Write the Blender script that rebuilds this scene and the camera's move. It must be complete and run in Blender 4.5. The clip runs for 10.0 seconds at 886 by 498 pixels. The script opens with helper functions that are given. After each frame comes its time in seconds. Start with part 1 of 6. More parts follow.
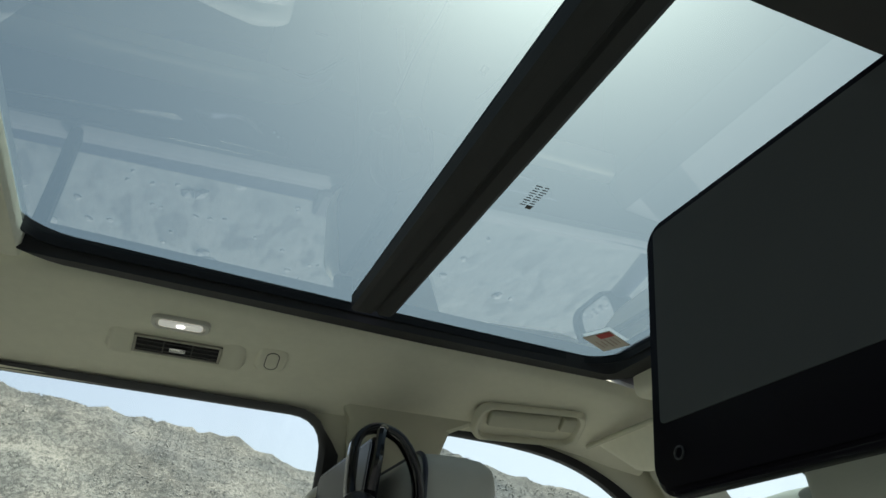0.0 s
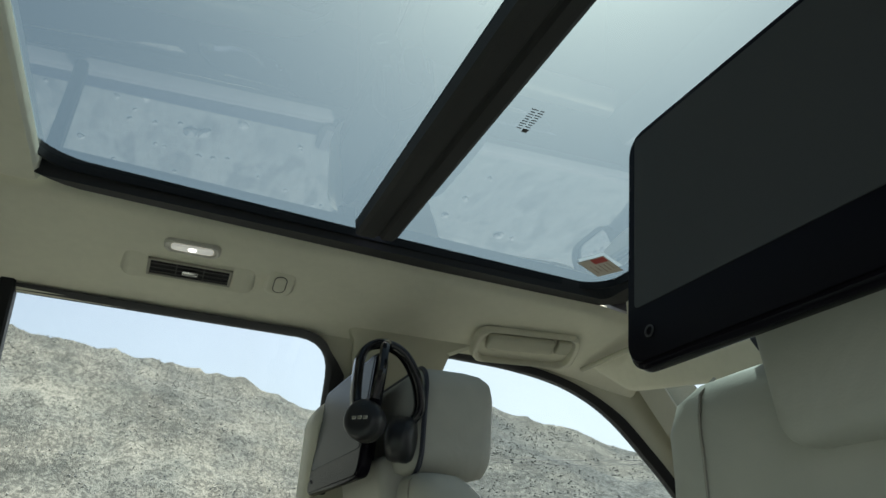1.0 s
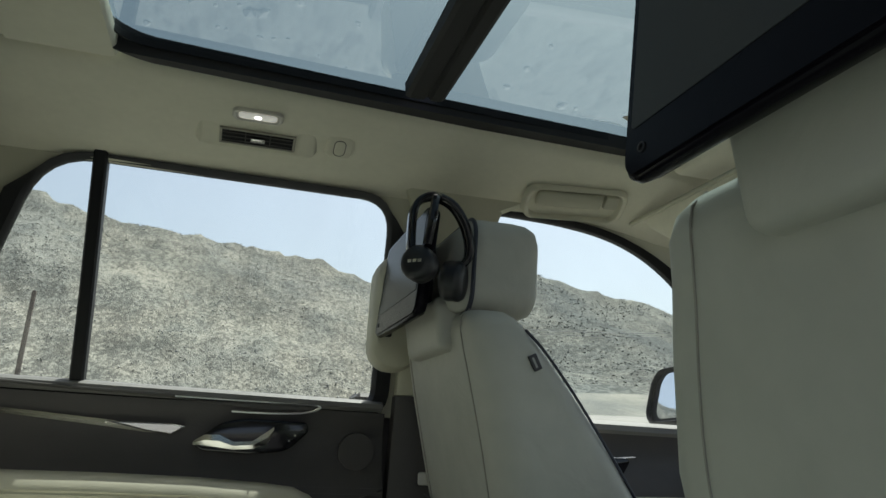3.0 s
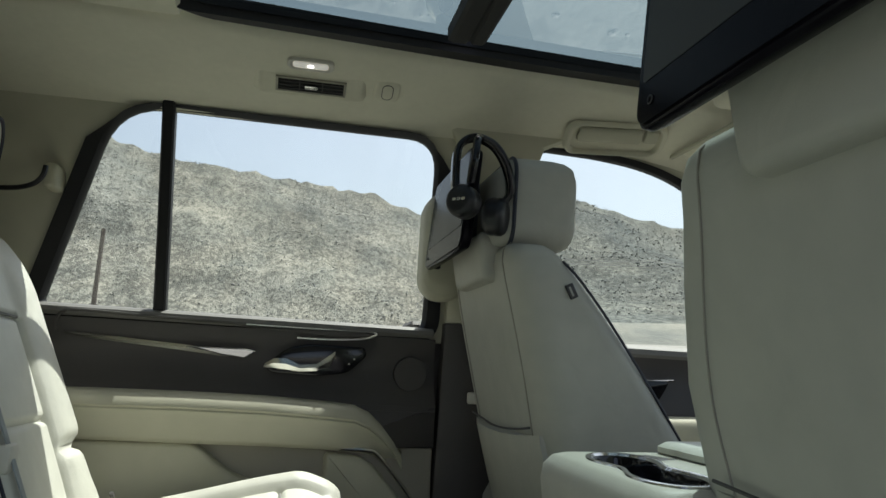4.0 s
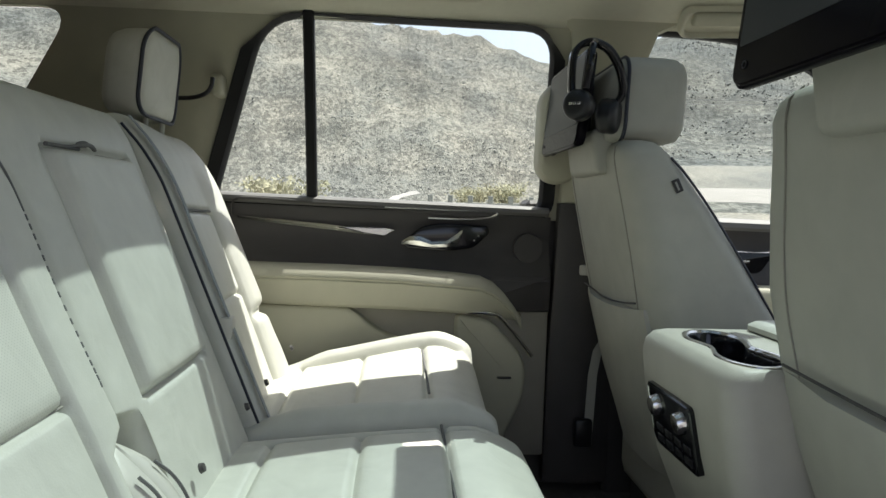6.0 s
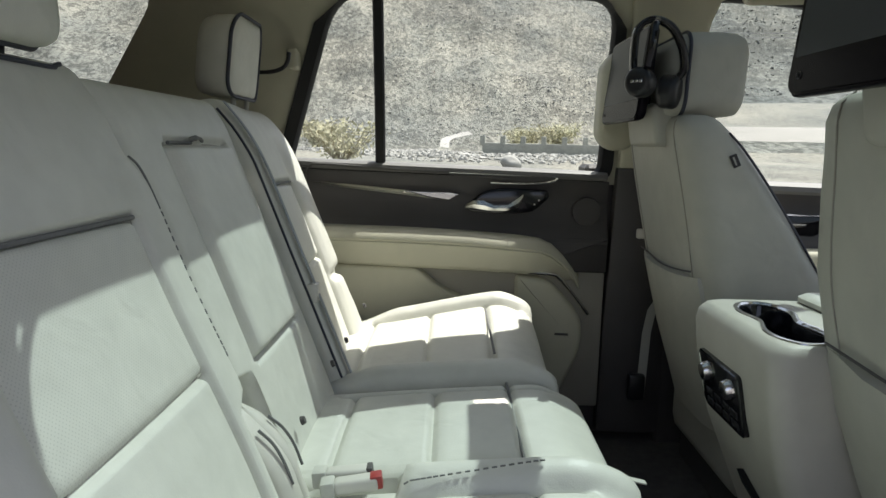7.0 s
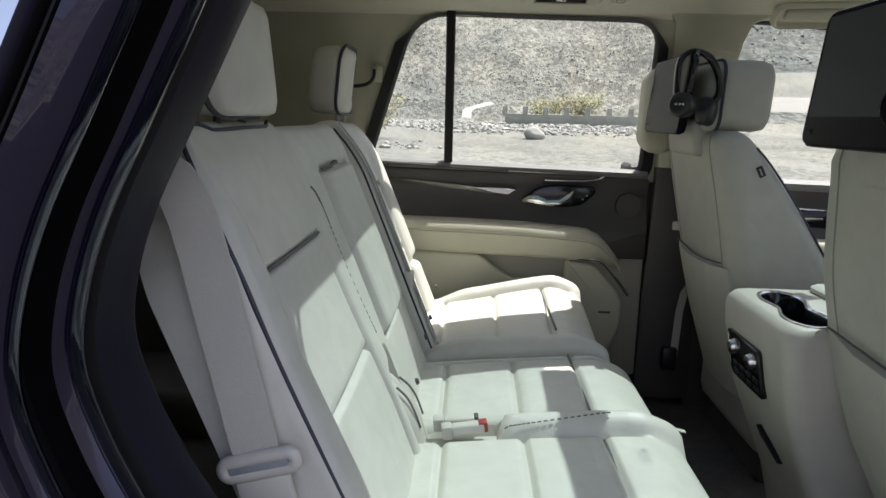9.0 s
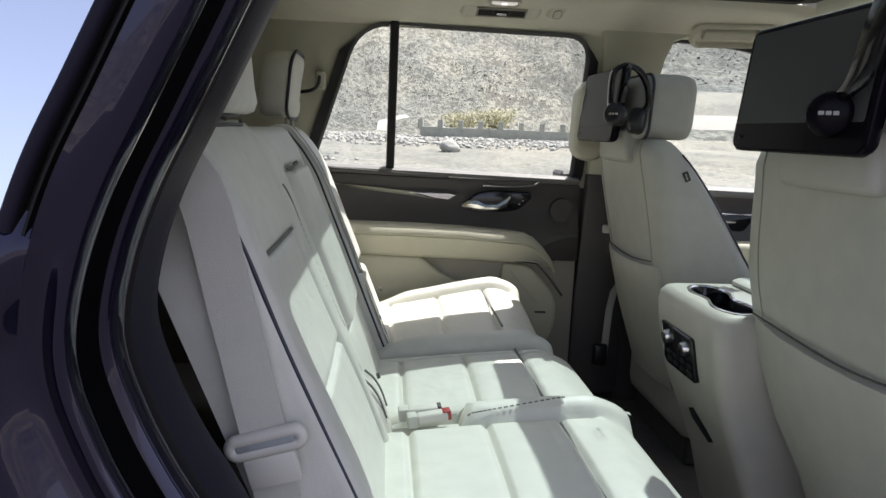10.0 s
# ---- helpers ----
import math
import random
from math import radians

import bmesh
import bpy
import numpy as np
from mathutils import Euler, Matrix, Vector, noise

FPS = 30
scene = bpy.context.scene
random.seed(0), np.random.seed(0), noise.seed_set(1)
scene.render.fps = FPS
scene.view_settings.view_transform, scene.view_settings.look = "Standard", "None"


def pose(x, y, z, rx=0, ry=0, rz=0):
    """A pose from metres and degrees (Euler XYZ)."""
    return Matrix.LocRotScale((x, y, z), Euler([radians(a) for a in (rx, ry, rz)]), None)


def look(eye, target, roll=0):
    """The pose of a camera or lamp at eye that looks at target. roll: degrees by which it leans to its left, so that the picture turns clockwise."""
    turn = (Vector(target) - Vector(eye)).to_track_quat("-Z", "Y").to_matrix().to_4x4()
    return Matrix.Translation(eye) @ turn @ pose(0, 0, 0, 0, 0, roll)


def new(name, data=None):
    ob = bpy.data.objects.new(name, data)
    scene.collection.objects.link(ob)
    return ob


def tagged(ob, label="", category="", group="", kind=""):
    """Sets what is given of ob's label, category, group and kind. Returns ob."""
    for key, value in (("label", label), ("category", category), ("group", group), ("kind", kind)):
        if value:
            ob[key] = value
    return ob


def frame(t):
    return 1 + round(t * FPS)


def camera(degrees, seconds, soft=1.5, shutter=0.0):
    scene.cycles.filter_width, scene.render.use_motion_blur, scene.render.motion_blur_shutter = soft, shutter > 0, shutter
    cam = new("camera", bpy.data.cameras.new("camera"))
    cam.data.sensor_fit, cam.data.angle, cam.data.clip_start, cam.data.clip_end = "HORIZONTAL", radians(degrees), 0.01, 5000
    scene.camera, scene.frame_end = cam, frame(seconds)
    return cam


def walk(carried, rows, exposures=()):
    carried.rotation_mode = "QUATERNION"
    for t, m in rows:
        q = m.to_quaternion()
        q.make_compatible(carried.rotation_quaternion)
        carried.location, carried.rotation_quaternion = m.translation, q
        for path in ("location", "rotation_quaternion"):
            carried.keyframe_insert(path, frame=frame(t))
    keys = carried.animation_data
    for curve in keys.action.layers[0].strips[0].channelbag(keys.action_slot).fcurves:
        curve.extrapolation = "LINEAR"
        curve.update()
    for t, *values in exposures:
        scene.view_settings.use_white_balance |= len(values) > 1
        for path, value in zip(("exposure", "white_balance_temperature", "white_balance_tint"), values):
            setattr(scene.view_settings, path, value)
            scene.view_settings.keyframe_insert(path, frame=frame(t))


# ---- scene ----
cam = camera(65.0, 10.0)
PATH = [
    (0, (0.503, -0.706, 1.365), (1.152, 0.902, 2.361), 2.0),
    (0.5, (0.503, -0.719, 1.34), (1.162, 0.922, 2.274), 2.1),
    (1, (0.498, -0.733, 1.315), (1.173, 0.945, 2.168), 2.0),
    (1.5, (0.504, -0.744, 1.294), (1.168, 0.976, 2.069), 2.0),
    (2, (0.505, -0.757, 1.272), (1.147, 1.007, 1.963), 2.1),
    (2.5, (0.511, -0.777, 1.256), (1.11, 1.032, 1.865), 2.1),
    (4, (0.502, -0.906, 1.231), (0.915, 1.023, 1.559), 2.2),
    (4.5, (0.487, -0.955, 1.244), (0.838, 1.002, 1.459), 1.8),
    (5, (0.464, -1.009, 1.262), (0.75, 0.968, 1.356), 1.7),
    (5.5, (0.454, -1.051, 1.285), (0.663, 0.938, 1.268), 1.7),
    (7, (0.403, -1.194, 1.382), (0.388, 0.785, 1.09), 1.5),
    (7.5, (0.387, -1.248, 1.422), (0.321, 0.721, 1.072), 1.3),
    (8, (0.359, -1.321, 1.448), (0.262, 0.642, 1.074), 1.4),
    (8.5, (0.324, -1.403, 1.471), (0.219, 0.557, 1.088), 1.4),
    (9, (0.274, -1.489, 1.483), (0.204, 0.473, 1.105), 1.6),
    (9.5, (0.246, -1.541, 1.485), (0.244, 0.424, 1.113), 2.0),
    (10, (0.184, -1.554, 1.462), (0.356, 0.411, 1.127), 2.4),
]
walk(cam, [(t, look(eye, target, roll)) for t, eye, target, roll in PATH],
     exposures=[(0, 1.11, 6450, 9), (1, 1.16, 6450, 9), (1.5, 1.12, 6500, 9), (2.5, 1.03, 6500, 9), (4, 1.08, 6600, 11), (5, 1.31, 6600, 12), (5.5, 1.44, 6650, 14), (7, 1.33, 6650, 17), (8, 1.32, 6650, 18), (9, 1.44, 6600, 20), (10, 1.60, 6600, 22)])

# ---------------------------------------------------------------- light
SUN = Vector((0.335, 0.385, 1.0)).normalized()      # towards the sun
world = bpy.data.worlds.new("sky")
scene.world = world
world.use_nodes = True
wn = world.node_tree
wn.nodes.clear()
sky = wn.nodes.new("ShaderNodeTexSky")
sky.sky_type = "NISHITA"
sky.sun_disc = False
sky.sun_elevation = math.asin(SUN.z)
sky.sun_rotation = math.atan2(SUN.x, SUN.y)
sky.air_density, sky.dust_density, sky.ozone_density = 1.0, 3.0, 1.0
bg = wn.nodes.new("ShaderNodeBackground")
bg.inputs["Strength"].default_value = 0.118
wout = wn.nodes.new("ShaderNodeOutputWorld")
haze = wn.nodes.new("ShaderNodeHueSaturation")
haze.inputs["Saturation"].default_value = 0.68
wn.links.new(sky.outputs[0], haze.inputs["Color"])
wn.links.new(haze.outputs[0], bg.inputs[0])
wn.links.new(bg.outputs[0], wout.inputs[0])
sun_data = bpy.data.lights.new("sun", "SUN")
sun_data.energy, sun_data.angle, sun_data.color = 5.0, radians(0.5), (1.0, 0.97, 0.925)
sun_lamp = new("sun", sun_data)
sun_lamp.matrix_world = look(SUN * 50, (0, 0, 0))


# ---------------------------------------------------------------- materials
def material(name, base, rough=0.6, metal=0.0, alt=None, scale=30.0, amount=0.5, bump=0.0, bump_scale=200.0,
             spec=0.5, coat=0.0, detail=4.0, sheen=0.0):
    """Principled surface with two scales of colour variation and a fine relief."""
    m = bpy.data.materials.new(name)
    m.use_nodes = True
    nt = m.node_tree
    b = nt.nodes["Principled BSDF"]
    b.inputs["Roughness"].default_value = rough
    b.inputs["Metallic"].default_value = metal
    b.inputs["Specular IOR Level"].default_value = spec
    b.inputs["Coat Weight"].default_value = coat
    b.inputs["Sheen Weight"].default_value = sheen
    co = nt.nodes.new("ShaderNodeTexCoord")
    n1 = nt.nodes.new("ShaderNodeTexNoise")
    n1.inputs["Scale"].default_value, n1.inputs["Detail"].default_value = scale, detail
    n2 = nt.nodes.new("ShaderNodeTexNoise")
    n2.inputs["Scale"].default_value, n2.inputs["Detail"].default_value = scale * 0.13, 2.0
    for n in (n1, n2):
        nt.links.new(co.outputs["Object"], n.inputs["Vector"])
    add = nt.nodes.new("ShaderNodeMath")
    add.operation = "ADD"
    nt.links.new(n1.outputs[0], add.inputs[0])
    nt.links.new(n2.outputs[0], add.inputs[1])
    ramp = nt.nodes.new("ShaderNodeMapRange")
    ramp.inputs["From Min"].default_value, ramp.inputs["From Max"].default_value = 0.7, 1.3
    nt.links.new(add.outputs[0], ramp.inputs["Value"])
    mix = nt.nodes.new("ShaderNodeMix")
    mix.data_type = "RGBA"
    alt = alt or tuple(c * (1 - 0.18 * amount) for c in base)
    mix.inputs["A"].default_value, mix.inputs["B"].default_value = (*base, 1), (*alt, 1)
    nt.links.new(ramp.outputs[0], mix.inputs["Factor"])
    nt.links.new(mix.outputs["Result"], b.inputs["Base Color"])
    rr = nt.nodes.new("ShaderNodeMapRange")
    rr.inputs["To Min"].default_value, rr.inputs["To Max"].default_value = max(0.02, rough * 0.88), min(1.0, rough * 1.12)
    nt.links.new(n2.outputs[0], rr.inputs["Value"])
    nt.links.new(rr.outputs[0], b.inputs["Roughness"])
    if bump:
        n3 = nt.nodes.new("ShaderNodeTexNoise")
        n3.inputs["Scale"].default_value, n3.inputs["Detail"].default_value = bump_scale, 3.0
        nt.links.new(co.outputs["Object"], n3.inputs["Vector"])
        bp = nt.nodes.new("ShaderNodeBump")
        bp.inputs["Strength"].default_value, bp.inputs["Distance"].default_value = bump, 0.002
        nt.links.new(n3.outputs[0], bp.inputs["Height"])
        nt.links.new(bp.outputs[0], b.inputs["Normal"])
    return m


def perforated(name, base):
    """Leather with small punched holes in a grid, 5 mm apart."""
    m = material(name, base, 0.5, scale=25, amount=0.5, bump=0.12, bump_scale=600)
    nt = m.node_tree
    b = nt.nodes["Principled BSDF"]
    co = nt.nodes.new("ShaderNodeTexCoord")
    sep = nt.nodes.new("ShaderNodeSeparateXYZ")
    nt.links.new(co.outputs["UV"], sep.inputs[0])
    waves = []
    for axis in ("X", "Y"):
        k = nt.nodes.new("ShaderNodeMath")
        k.operation = "MULTIPLY"
        k.inputs[1].default_value = 2 * math.pi / 0.0052
        nt.links.new(sep.outputs[axis], k.inputs[0])
        s = nt.nodes.new("ShaderNodeMath")
        s.operation = "SINE"
        nt.links.new(k.outputs[0], s.inputs[0])
        waves.append(s)
    mul = nt.nodes.new("ShaderNodeMath")
    mul.operation = "MULTIPLY"
    nt.links.new(waves[0].outputs[0], mul.inputs[0])
    nt.links.new(waves[1].outputs[0], mul.inputs[1])
    hole = nt.nodes.new("ShaderNodeMapRange")
    hole.inputs["From Min"].default_value, hole.inputs["From Max"].default_value = 0.55, 0.85
    hole.inputs["To Min"].default_value, hole.inputs["To Max"].default_value = 1.0, 0.80
    nt.links.new(mul.outputs[0], hole.inputs["Value"])
    src = b.inputs["Base Color"].links[0].from_socket
    mx = nt.nodes.new("ShaderNodeMix")
    mx.data_type, mx.blend_type = "RGBA", "MULTIPLY"
    mx.inputs["Factor"].default_value = 1.0
    nt.links.new(src, mx.inputs["A"])
    nt.links.new(hole.outputs[0], mx.inputs["B"])
    nt.links.new(mx.outputs["Result"], b.inputs["Base Color"])
    return m


def glass(name, tint, gloss=1.0, rough=0.0, dust_veil=0.0):
    """A thin pane: tinted, with a mirror share that grows at grazing angles, and a pale patchy film for dust and
    painted haze.
    """
    m = bpy.data.materials.new(name)
    m.use_nodes = True
    nt = m.node_tree
    nt.nodes.clear()
    out = nt.nodes.new("ShaderNodeOutputMaterial")
    tr = nt.nodes.new("ShaderNodeBsdfTransparent")
    tr.inputs[0].default_value = (*tint, 1)
    gl = nt.nodes.new("ShaderNodeBsdfGlossy")
    gl.inputs["Roughness"].default_value = rough
    gl.inputs[0].default_value = (0.95, 0.97, 1.0, 1)
    fr = nt.nodes.new("ShaderNodeLayerWeight")
    fr.inputs["Blend"].default_value = 0.5
    pw = nt.nodes.new("ShaderNodeMath")
    pw.operation = "POWER"
    pw.inputs[1].default_value = 4.0
    nt.links.new(fr.outputs["Facing"], pw.inputs[0])
    k = nt.nodes.new("ShaderNodeMath")
    k.operation = "MULTIPLY_ADD"
    k.inputs[1].default_value, k.inputs[2].default_value = 0.9 * gloss, 0.05 * gloss
    k.use_clamp = True
    nt.links.new(pw.outputs[0], k.inputs[0])
    mix = nt.nodes.new("ShaderNodeMixShader")
    nt.links.new(k.outputs[0], mix.inputs[0])
    nt.links.new(tr.outputs[0], mix.inputs[1])
    nt.links.new(gl.outputs[0], mix.inputs[2])
    last = mix
    # pale film: some dust, mostly haze painted on to wash out the view
    if dust_veil:
        df = nt.nodes.new("ShaderNodeBsdfDiffuse")
        df.inputs[0].default_value = (0.75, 0.72, 0.66, 1)
        co = nt.nodes.new("ShaderNodeTexCoord")
        n = nt.nodes.new("ShaderNodeTexNoise")
        n.inputs["Scale"].default_value, n.inputs["Detail"].default_value = 7.0, 6.0
        nt.links.new(co.outputs["Object"], n.inputs["Vector"])
        mr = nt.nodes.new("ShaderNodeMapRange")
        mr.inputs["From Min"].default_value, mr.inputs["From Max"].default_value = 0.35, 0.75
        mr.inputs["To Min"].default_value, mr.inputs["To Max"].default_value = dust_veil * 0.4, dust_veil
        nt.links.new(n.outputs[0], mr.inputs["Value"])
        mix2 = nt.nodes.new("ShaderNodeMixShader")
        nt.links.new(mr.outputs[0], mix2.inputs[0])
        nt.links.new(mix.outputs[0], mix2.inputs[1])
        nt.links.new(df.outputs[0], mix2.inputs[2])
        last = mix2
    nt.links.new(last.outputs[0], out.inputs[0])
    return m


def emitter(name, colour, strength):
    m = bpy.data.materials.new(name)
    m.use_nodes = True
    b = m.node_tree.nodes["Principled BSDF"]
    b.inputs["Base Color"].default_value = (*colour, 1)
    b.inputs["Emission Color"].default_value = (*colour, 1)
    b.inputs["Emission Strength"].default_value = strength
    return m


def rocky(name, pale, mid, dark, scale, threshold, relief=0.35):
    """Dry slope: sand between stones of two sizes, dark stones in drifts, bare pale streaks."""
    m = bpy.data.materials.new(name)
    m.use_nodes = True
    nt = m.node_tree
    b = nt.nodes["Principled BSDF"]
    b.inputs["Roughness"].default_value = 0.95
    b.inputs["Specular IOR Level"].default_value = 0.12
    co = nt.nodes.new("ShaderNodeTexCoord")
    turn = nt.nodes.new("ShaderNodeMapping")
    turn.inputs["Scale"].default_value = (1.0, 0.45, 1.0)
    nt.links.new(co.outputs["Object"], turn.inputs["Vector"])
    def noise_node(s, d, r=0.6):
        n = nt.nodes.new("ShaderNodeTexNoise")
        n.inputs["Scale"].default_value, n.inputs["Detail"].default_value, n.inputs["Roughness"].default_value = s, d, r
        nt.links.new(turn.outputs[0], n.inputs["Vector"])
        return n
    def span(src, lo, hi, to_lo=0.0, to_hi=1.0):
        r = nt.nodes.new("ShaderNodeMapRange")
        r.inputs["From Min"].default_value, r.inputs["From Max"].default_value = lo, hi
        r.inputs["To Min"].default_value, r.inputs["To Max"].default_value = to_lo, to_hi
        nt.links.new(src, r.inputs["Value"])
        return r.outputs[0]
    def blend(fac, a, b_, kind="MIX"):
        x = nt.nodes.new("ShaderNodeMix")
        x.data_type, x.blend_type = "RGBA", kind
        if isinstance(fac, float):
            x.inputs["Factor"].default_value = fac
        else:
            nt.links.new(fac, x.inputs["Factor"])
        for slot, v in (("A", a), ("B", b_)):
            if isinstance(v, tuple):
                x.inputs[slot].default_value = (*v, 1)
            else:
                nt.links.new(v, x.inputs[slot])
        return x.outputs["Result"]
    def total(a, b_, k=1.0):
        x = nt.nodes.new("ShaderNodeMath")
        x.operation = "MULTIPLY_ADD"
        nt.links.new(b_, x.inputs[0])
        x.inputs[1].default_value = k
        nt.links.new(a, x.inputs[2])
        return x.outputs[0]
    def stones(s):
        v = nt.nodes.new("ShaderNodeTexVoronoi")
        v.inputs["Scale"].default_value = s
        nt.links.new(turn.outputs[0], v.inputs["Vector"])
        sep = nt.nodes.new("ShaderNodeSeparateColor")
        nt.links.new(v.outputs["Color"], sep.inputs[0])
        return v, sep
    drift = noise_node(0.055, 6.0, 0.62)
    fine = noise_node(scale * 2.6, 5.0, 0.75)
    big, big_c = stones(scale)
    small, small_c = stones(scale * 2.1)
    col = blend(span(fine.outputs[0], 0.36, 0.62), pale, mid)
    d1 = span(total(big_c.outputs[0], drift.outputs[0], 1.5), threshold + 0.62, threshold + 0.74, 0.0, 0.85)
    col = blend(d1, col, dark)
    d2 = span(total(small_c.outputs[1], drift.outputs[0], 1.3), threshold + 0.55, threshold + 0.66, 0.0, 0.70)
    col = blend(d2, col, dark)
    light = span(total(small_c.outputs[0], drift.outputs[0], -0.7), 0.40, 0.60, 0.0, 0.45)
    col = blend(light, col, tuple(min(1.0, c * 1.22) for c in pale))
    wide = noise_node(0.03, 4.0, 0.65)
    col = blend(1.0, col, blend(span(wide.outputs[0], 0.40, 0.60), (0.76, 0.79, 0.80), (1.10, 1.07, 1.00)), "MULTIPLY")
    patch = noise_node(0.16, 5.0, 0.7)
    col = blend(1.0, col, blend(span(patch.outputs[0], 0.38, 0.58), (0.78, 0.80, 0.80), (1.10, 1.08, 1.04)), "MULTIPLY")
    nt.links.new(col, b.inputs["Base Color"])
    bp = nt.nodes.new("ShaderNodeBump")
    bp.inputs["Strength"].default_value, bp.inputs["Distance"].default_value = relief, 0.35 / scale
    nt.links.new(total(fine.outputs[0], small.outputs["Distance"], -1.0), bp.inputs["Height"])
    nt.links.new(bp.outputs[0], b.inputs["Normal"])
    return m


def creased(m, scale, depth):
    """Adds soft, wide dents under the fine grain, as in worn upholstery."""
    nt = m.node_tree
    fine = [n for n in nt.nodes if n.bl_idname == "ShaderNodeBump"][0]
    co = nt.nodes.new("ShaderNodeTexCoord")
    n = nt.nodes.new("ShaderNodeTexNoise")
    n.inputs["Scale"].default_value, n.inputs["Detail"].default_value, n.inputs["Distortion"].default_value = scale, 2.5, 0.8
    nt.links.new(co.outputs["Object"], n.inputs["Vector"])
    b = nt.nodes.new("ShaderNodeBump")
    b.inputs["Strength"].default_value, b.inputs["Distance"].default_value = 0.5, depth
    nt.links.new(n.outputs[0], b.inputs["Height"])
    nt.links.new(b.outputs[0], fine.inputs["Normal"])
    return m


LEATHER = material("pale_leather", (0.612, 0.608, 0.54), 0.48, scale=22, amount=0.7, bump=0.16, bump_scale=420)
PERF = perforated("perforated_leather", (0.612, 0.608, 0.54))
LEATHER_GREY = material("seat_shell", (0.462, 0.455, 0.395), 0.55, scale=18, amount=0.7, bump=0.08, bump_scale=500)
for leather in (LEATHER, PERF, LEATHER_GREY):
    creased(leather, 13, 0.006)
TRIM_BEIGE = material("beige_trim", (0.475, 0.46, 0.355), 0.62, scale=14, amount=0.6, bump=0.22, bump_scale=520)
FABRIC = material("headliner_fabric", (0.69, 0.665, 0.54), 0.95, scale=60, amount=0.35, bump=0.4, bump_scale=900, spec=0.1, sheen=0.2)
DARK_TRIM = material("dark_taupe_trim", (0.056, 0.050, 0.048), 0.55, scale=16, amount=0.9, bump=0.25, bump_scale=480)
DARK_GREY = material("dark_grey_trim", (0.075, 0.07, 0.066), 0.6, scale=12, amount=0.8, bump=0.2, bump_scale=600)
# dark grey trim again, with the sunlight on the ledges mixed into its colour
SUNLIT_LEDGE = material("sunlit_dark_grey_trim", (0.15, 0.146, 0.138), 0.6, scale=12, amount=0.8, bump=0.2, bump_scale=600)
RUBBER = material("black_rubber", (0.010, 0.010, 0.011), 0.55, scale=20, amount=0.9, bump=0.1, spec=0.25)
GLOSS_BLACK = material("gloss_black", (0.008, 0.008, 0.010), 0.12, scale=6, amount=0.6, spec=0.5)
SATIN_BLACK = material("satin_black", (0.014, 0.014, 0.016), 0.38, scale=8, amount=0.7)
FRAME_BLACK = material("roof_frame_black", (0.016, 0.015, 0.015), 0.7, scale=25, amount=1.0, bump=0.2, bump_scale=700)
CHROME = material("brushed_chrome", (0.75, 0.74, 0.72), 0.2, metal=1.0, scale=60, amount=0.4)
PIPING = material("navy_piping", (0.030, 0.034, 0.050), 0.55, scale=60, amount=0.8)
SEAM = material("sewn_seam", (0.32, 0.305, 0.265), 0.75, scale=60)
THREAD = material("dark_thread", (0.15, 0.15, 0.145), 0.8, scale=60)
CARPET = material("black_carpet", (0.14, 0.13, 0.125), 0.98, scale=300, amount=1.5, bump=1.0, bump_scale=1200, spec=0.05)
PAINT = material("midnight_paint", (0.0088, 0.0080, 0.029), 0.15, metal=0.75, scale=4, amount=0.6, spec=0.15, coat=0.6)
PAINT.node_tree.nodes["Principled BSDF"].inputs["Coat Roughness"].default_value = 0.015
WEB = material("belt_webbing", (0.50, 0.495, 0.44), 0.75, scale=160, amount=0.3, bump=0.35, bump_scale=900)
WEB_DARK = material("grey_blue_webbing", (0.30, 0.325, 0.33), 0.75, scale=160, amount=0.9, bump=0.3, bump_scale=900)
RED = material("red_plastic", (0.33, 0.035, 0.03), 0.45)
WHITE_PLASTIC = material("pale_plastic", (0.58, 0.56, 0.50), 0.45, scale=18)
LAMP = emitter("lamp_lens", (1.0, 0.97, 0.9), 0.10)
LAMP_CORE = emitter("lamp_core", (1.0, 0.98, 0.94), 0.9)
PAPER = material("paper_sticker", (0.62, 0.55, 0.48), 0.7, scale=40)
STICKER_PRINT = material("sticker_print", (0.42, 0.30, 0.24), 0.7)
STICKER_RED = material("sticker_red", (0.45, 0.04, 0.03), 0.6)
ROOF_GLASS = glass("tinted_roof_glass", (0.206, 0.270, 0.263), 1.65, dust_veil=0.02)
# strong film here paints the glare of the outdoors onto the pane
SIDE_GLASS = glass("side_glass", (0.645, 0.702, 0.676), 0.8, dust_veil=0.09)
DARK_GLASS = glass("privacy_glass", (0.10, 0.11, 0.12), 1.6)
SCREEN = material("screen_glass", (0.078, 0.081, 0.083), 0.16, scale=4, amount=0.6, spec=0.025)
SCREEN_EDGE = material("screen_bezel", (0.007, 0.006, 0.009), 0.2, scale=6, amount=0.6, spec=0.06)
HILL = rocky("rocky_slope", (0.277, 0.278, 0.258), (0.201, 0.202, 0.188), (0.094, 0.095, 0.091), 2.2, 0.64, 0.55)
HILL_FAR = rocky("dark_far_slope", (0.222, 0.234, 0.224), (0.159, 0.168, 0.161), (0.076, 0.081, 0.079), 1.5, 0.58, 0.55)
DARK_ROCK = material("dark_rock", (0.254, 0.257, 0.239), 0.95, alt=(0.159, 0.163, 0.152), scale=0.8, amount=1.0, spec=0.1)
SAND = rocky("sandy_ground", (0.298, 0.293, 0.271), (0.229, 0.225, 0.206), (0.140, 0.137, 0.126), 7.0, 0.80, 0.25)
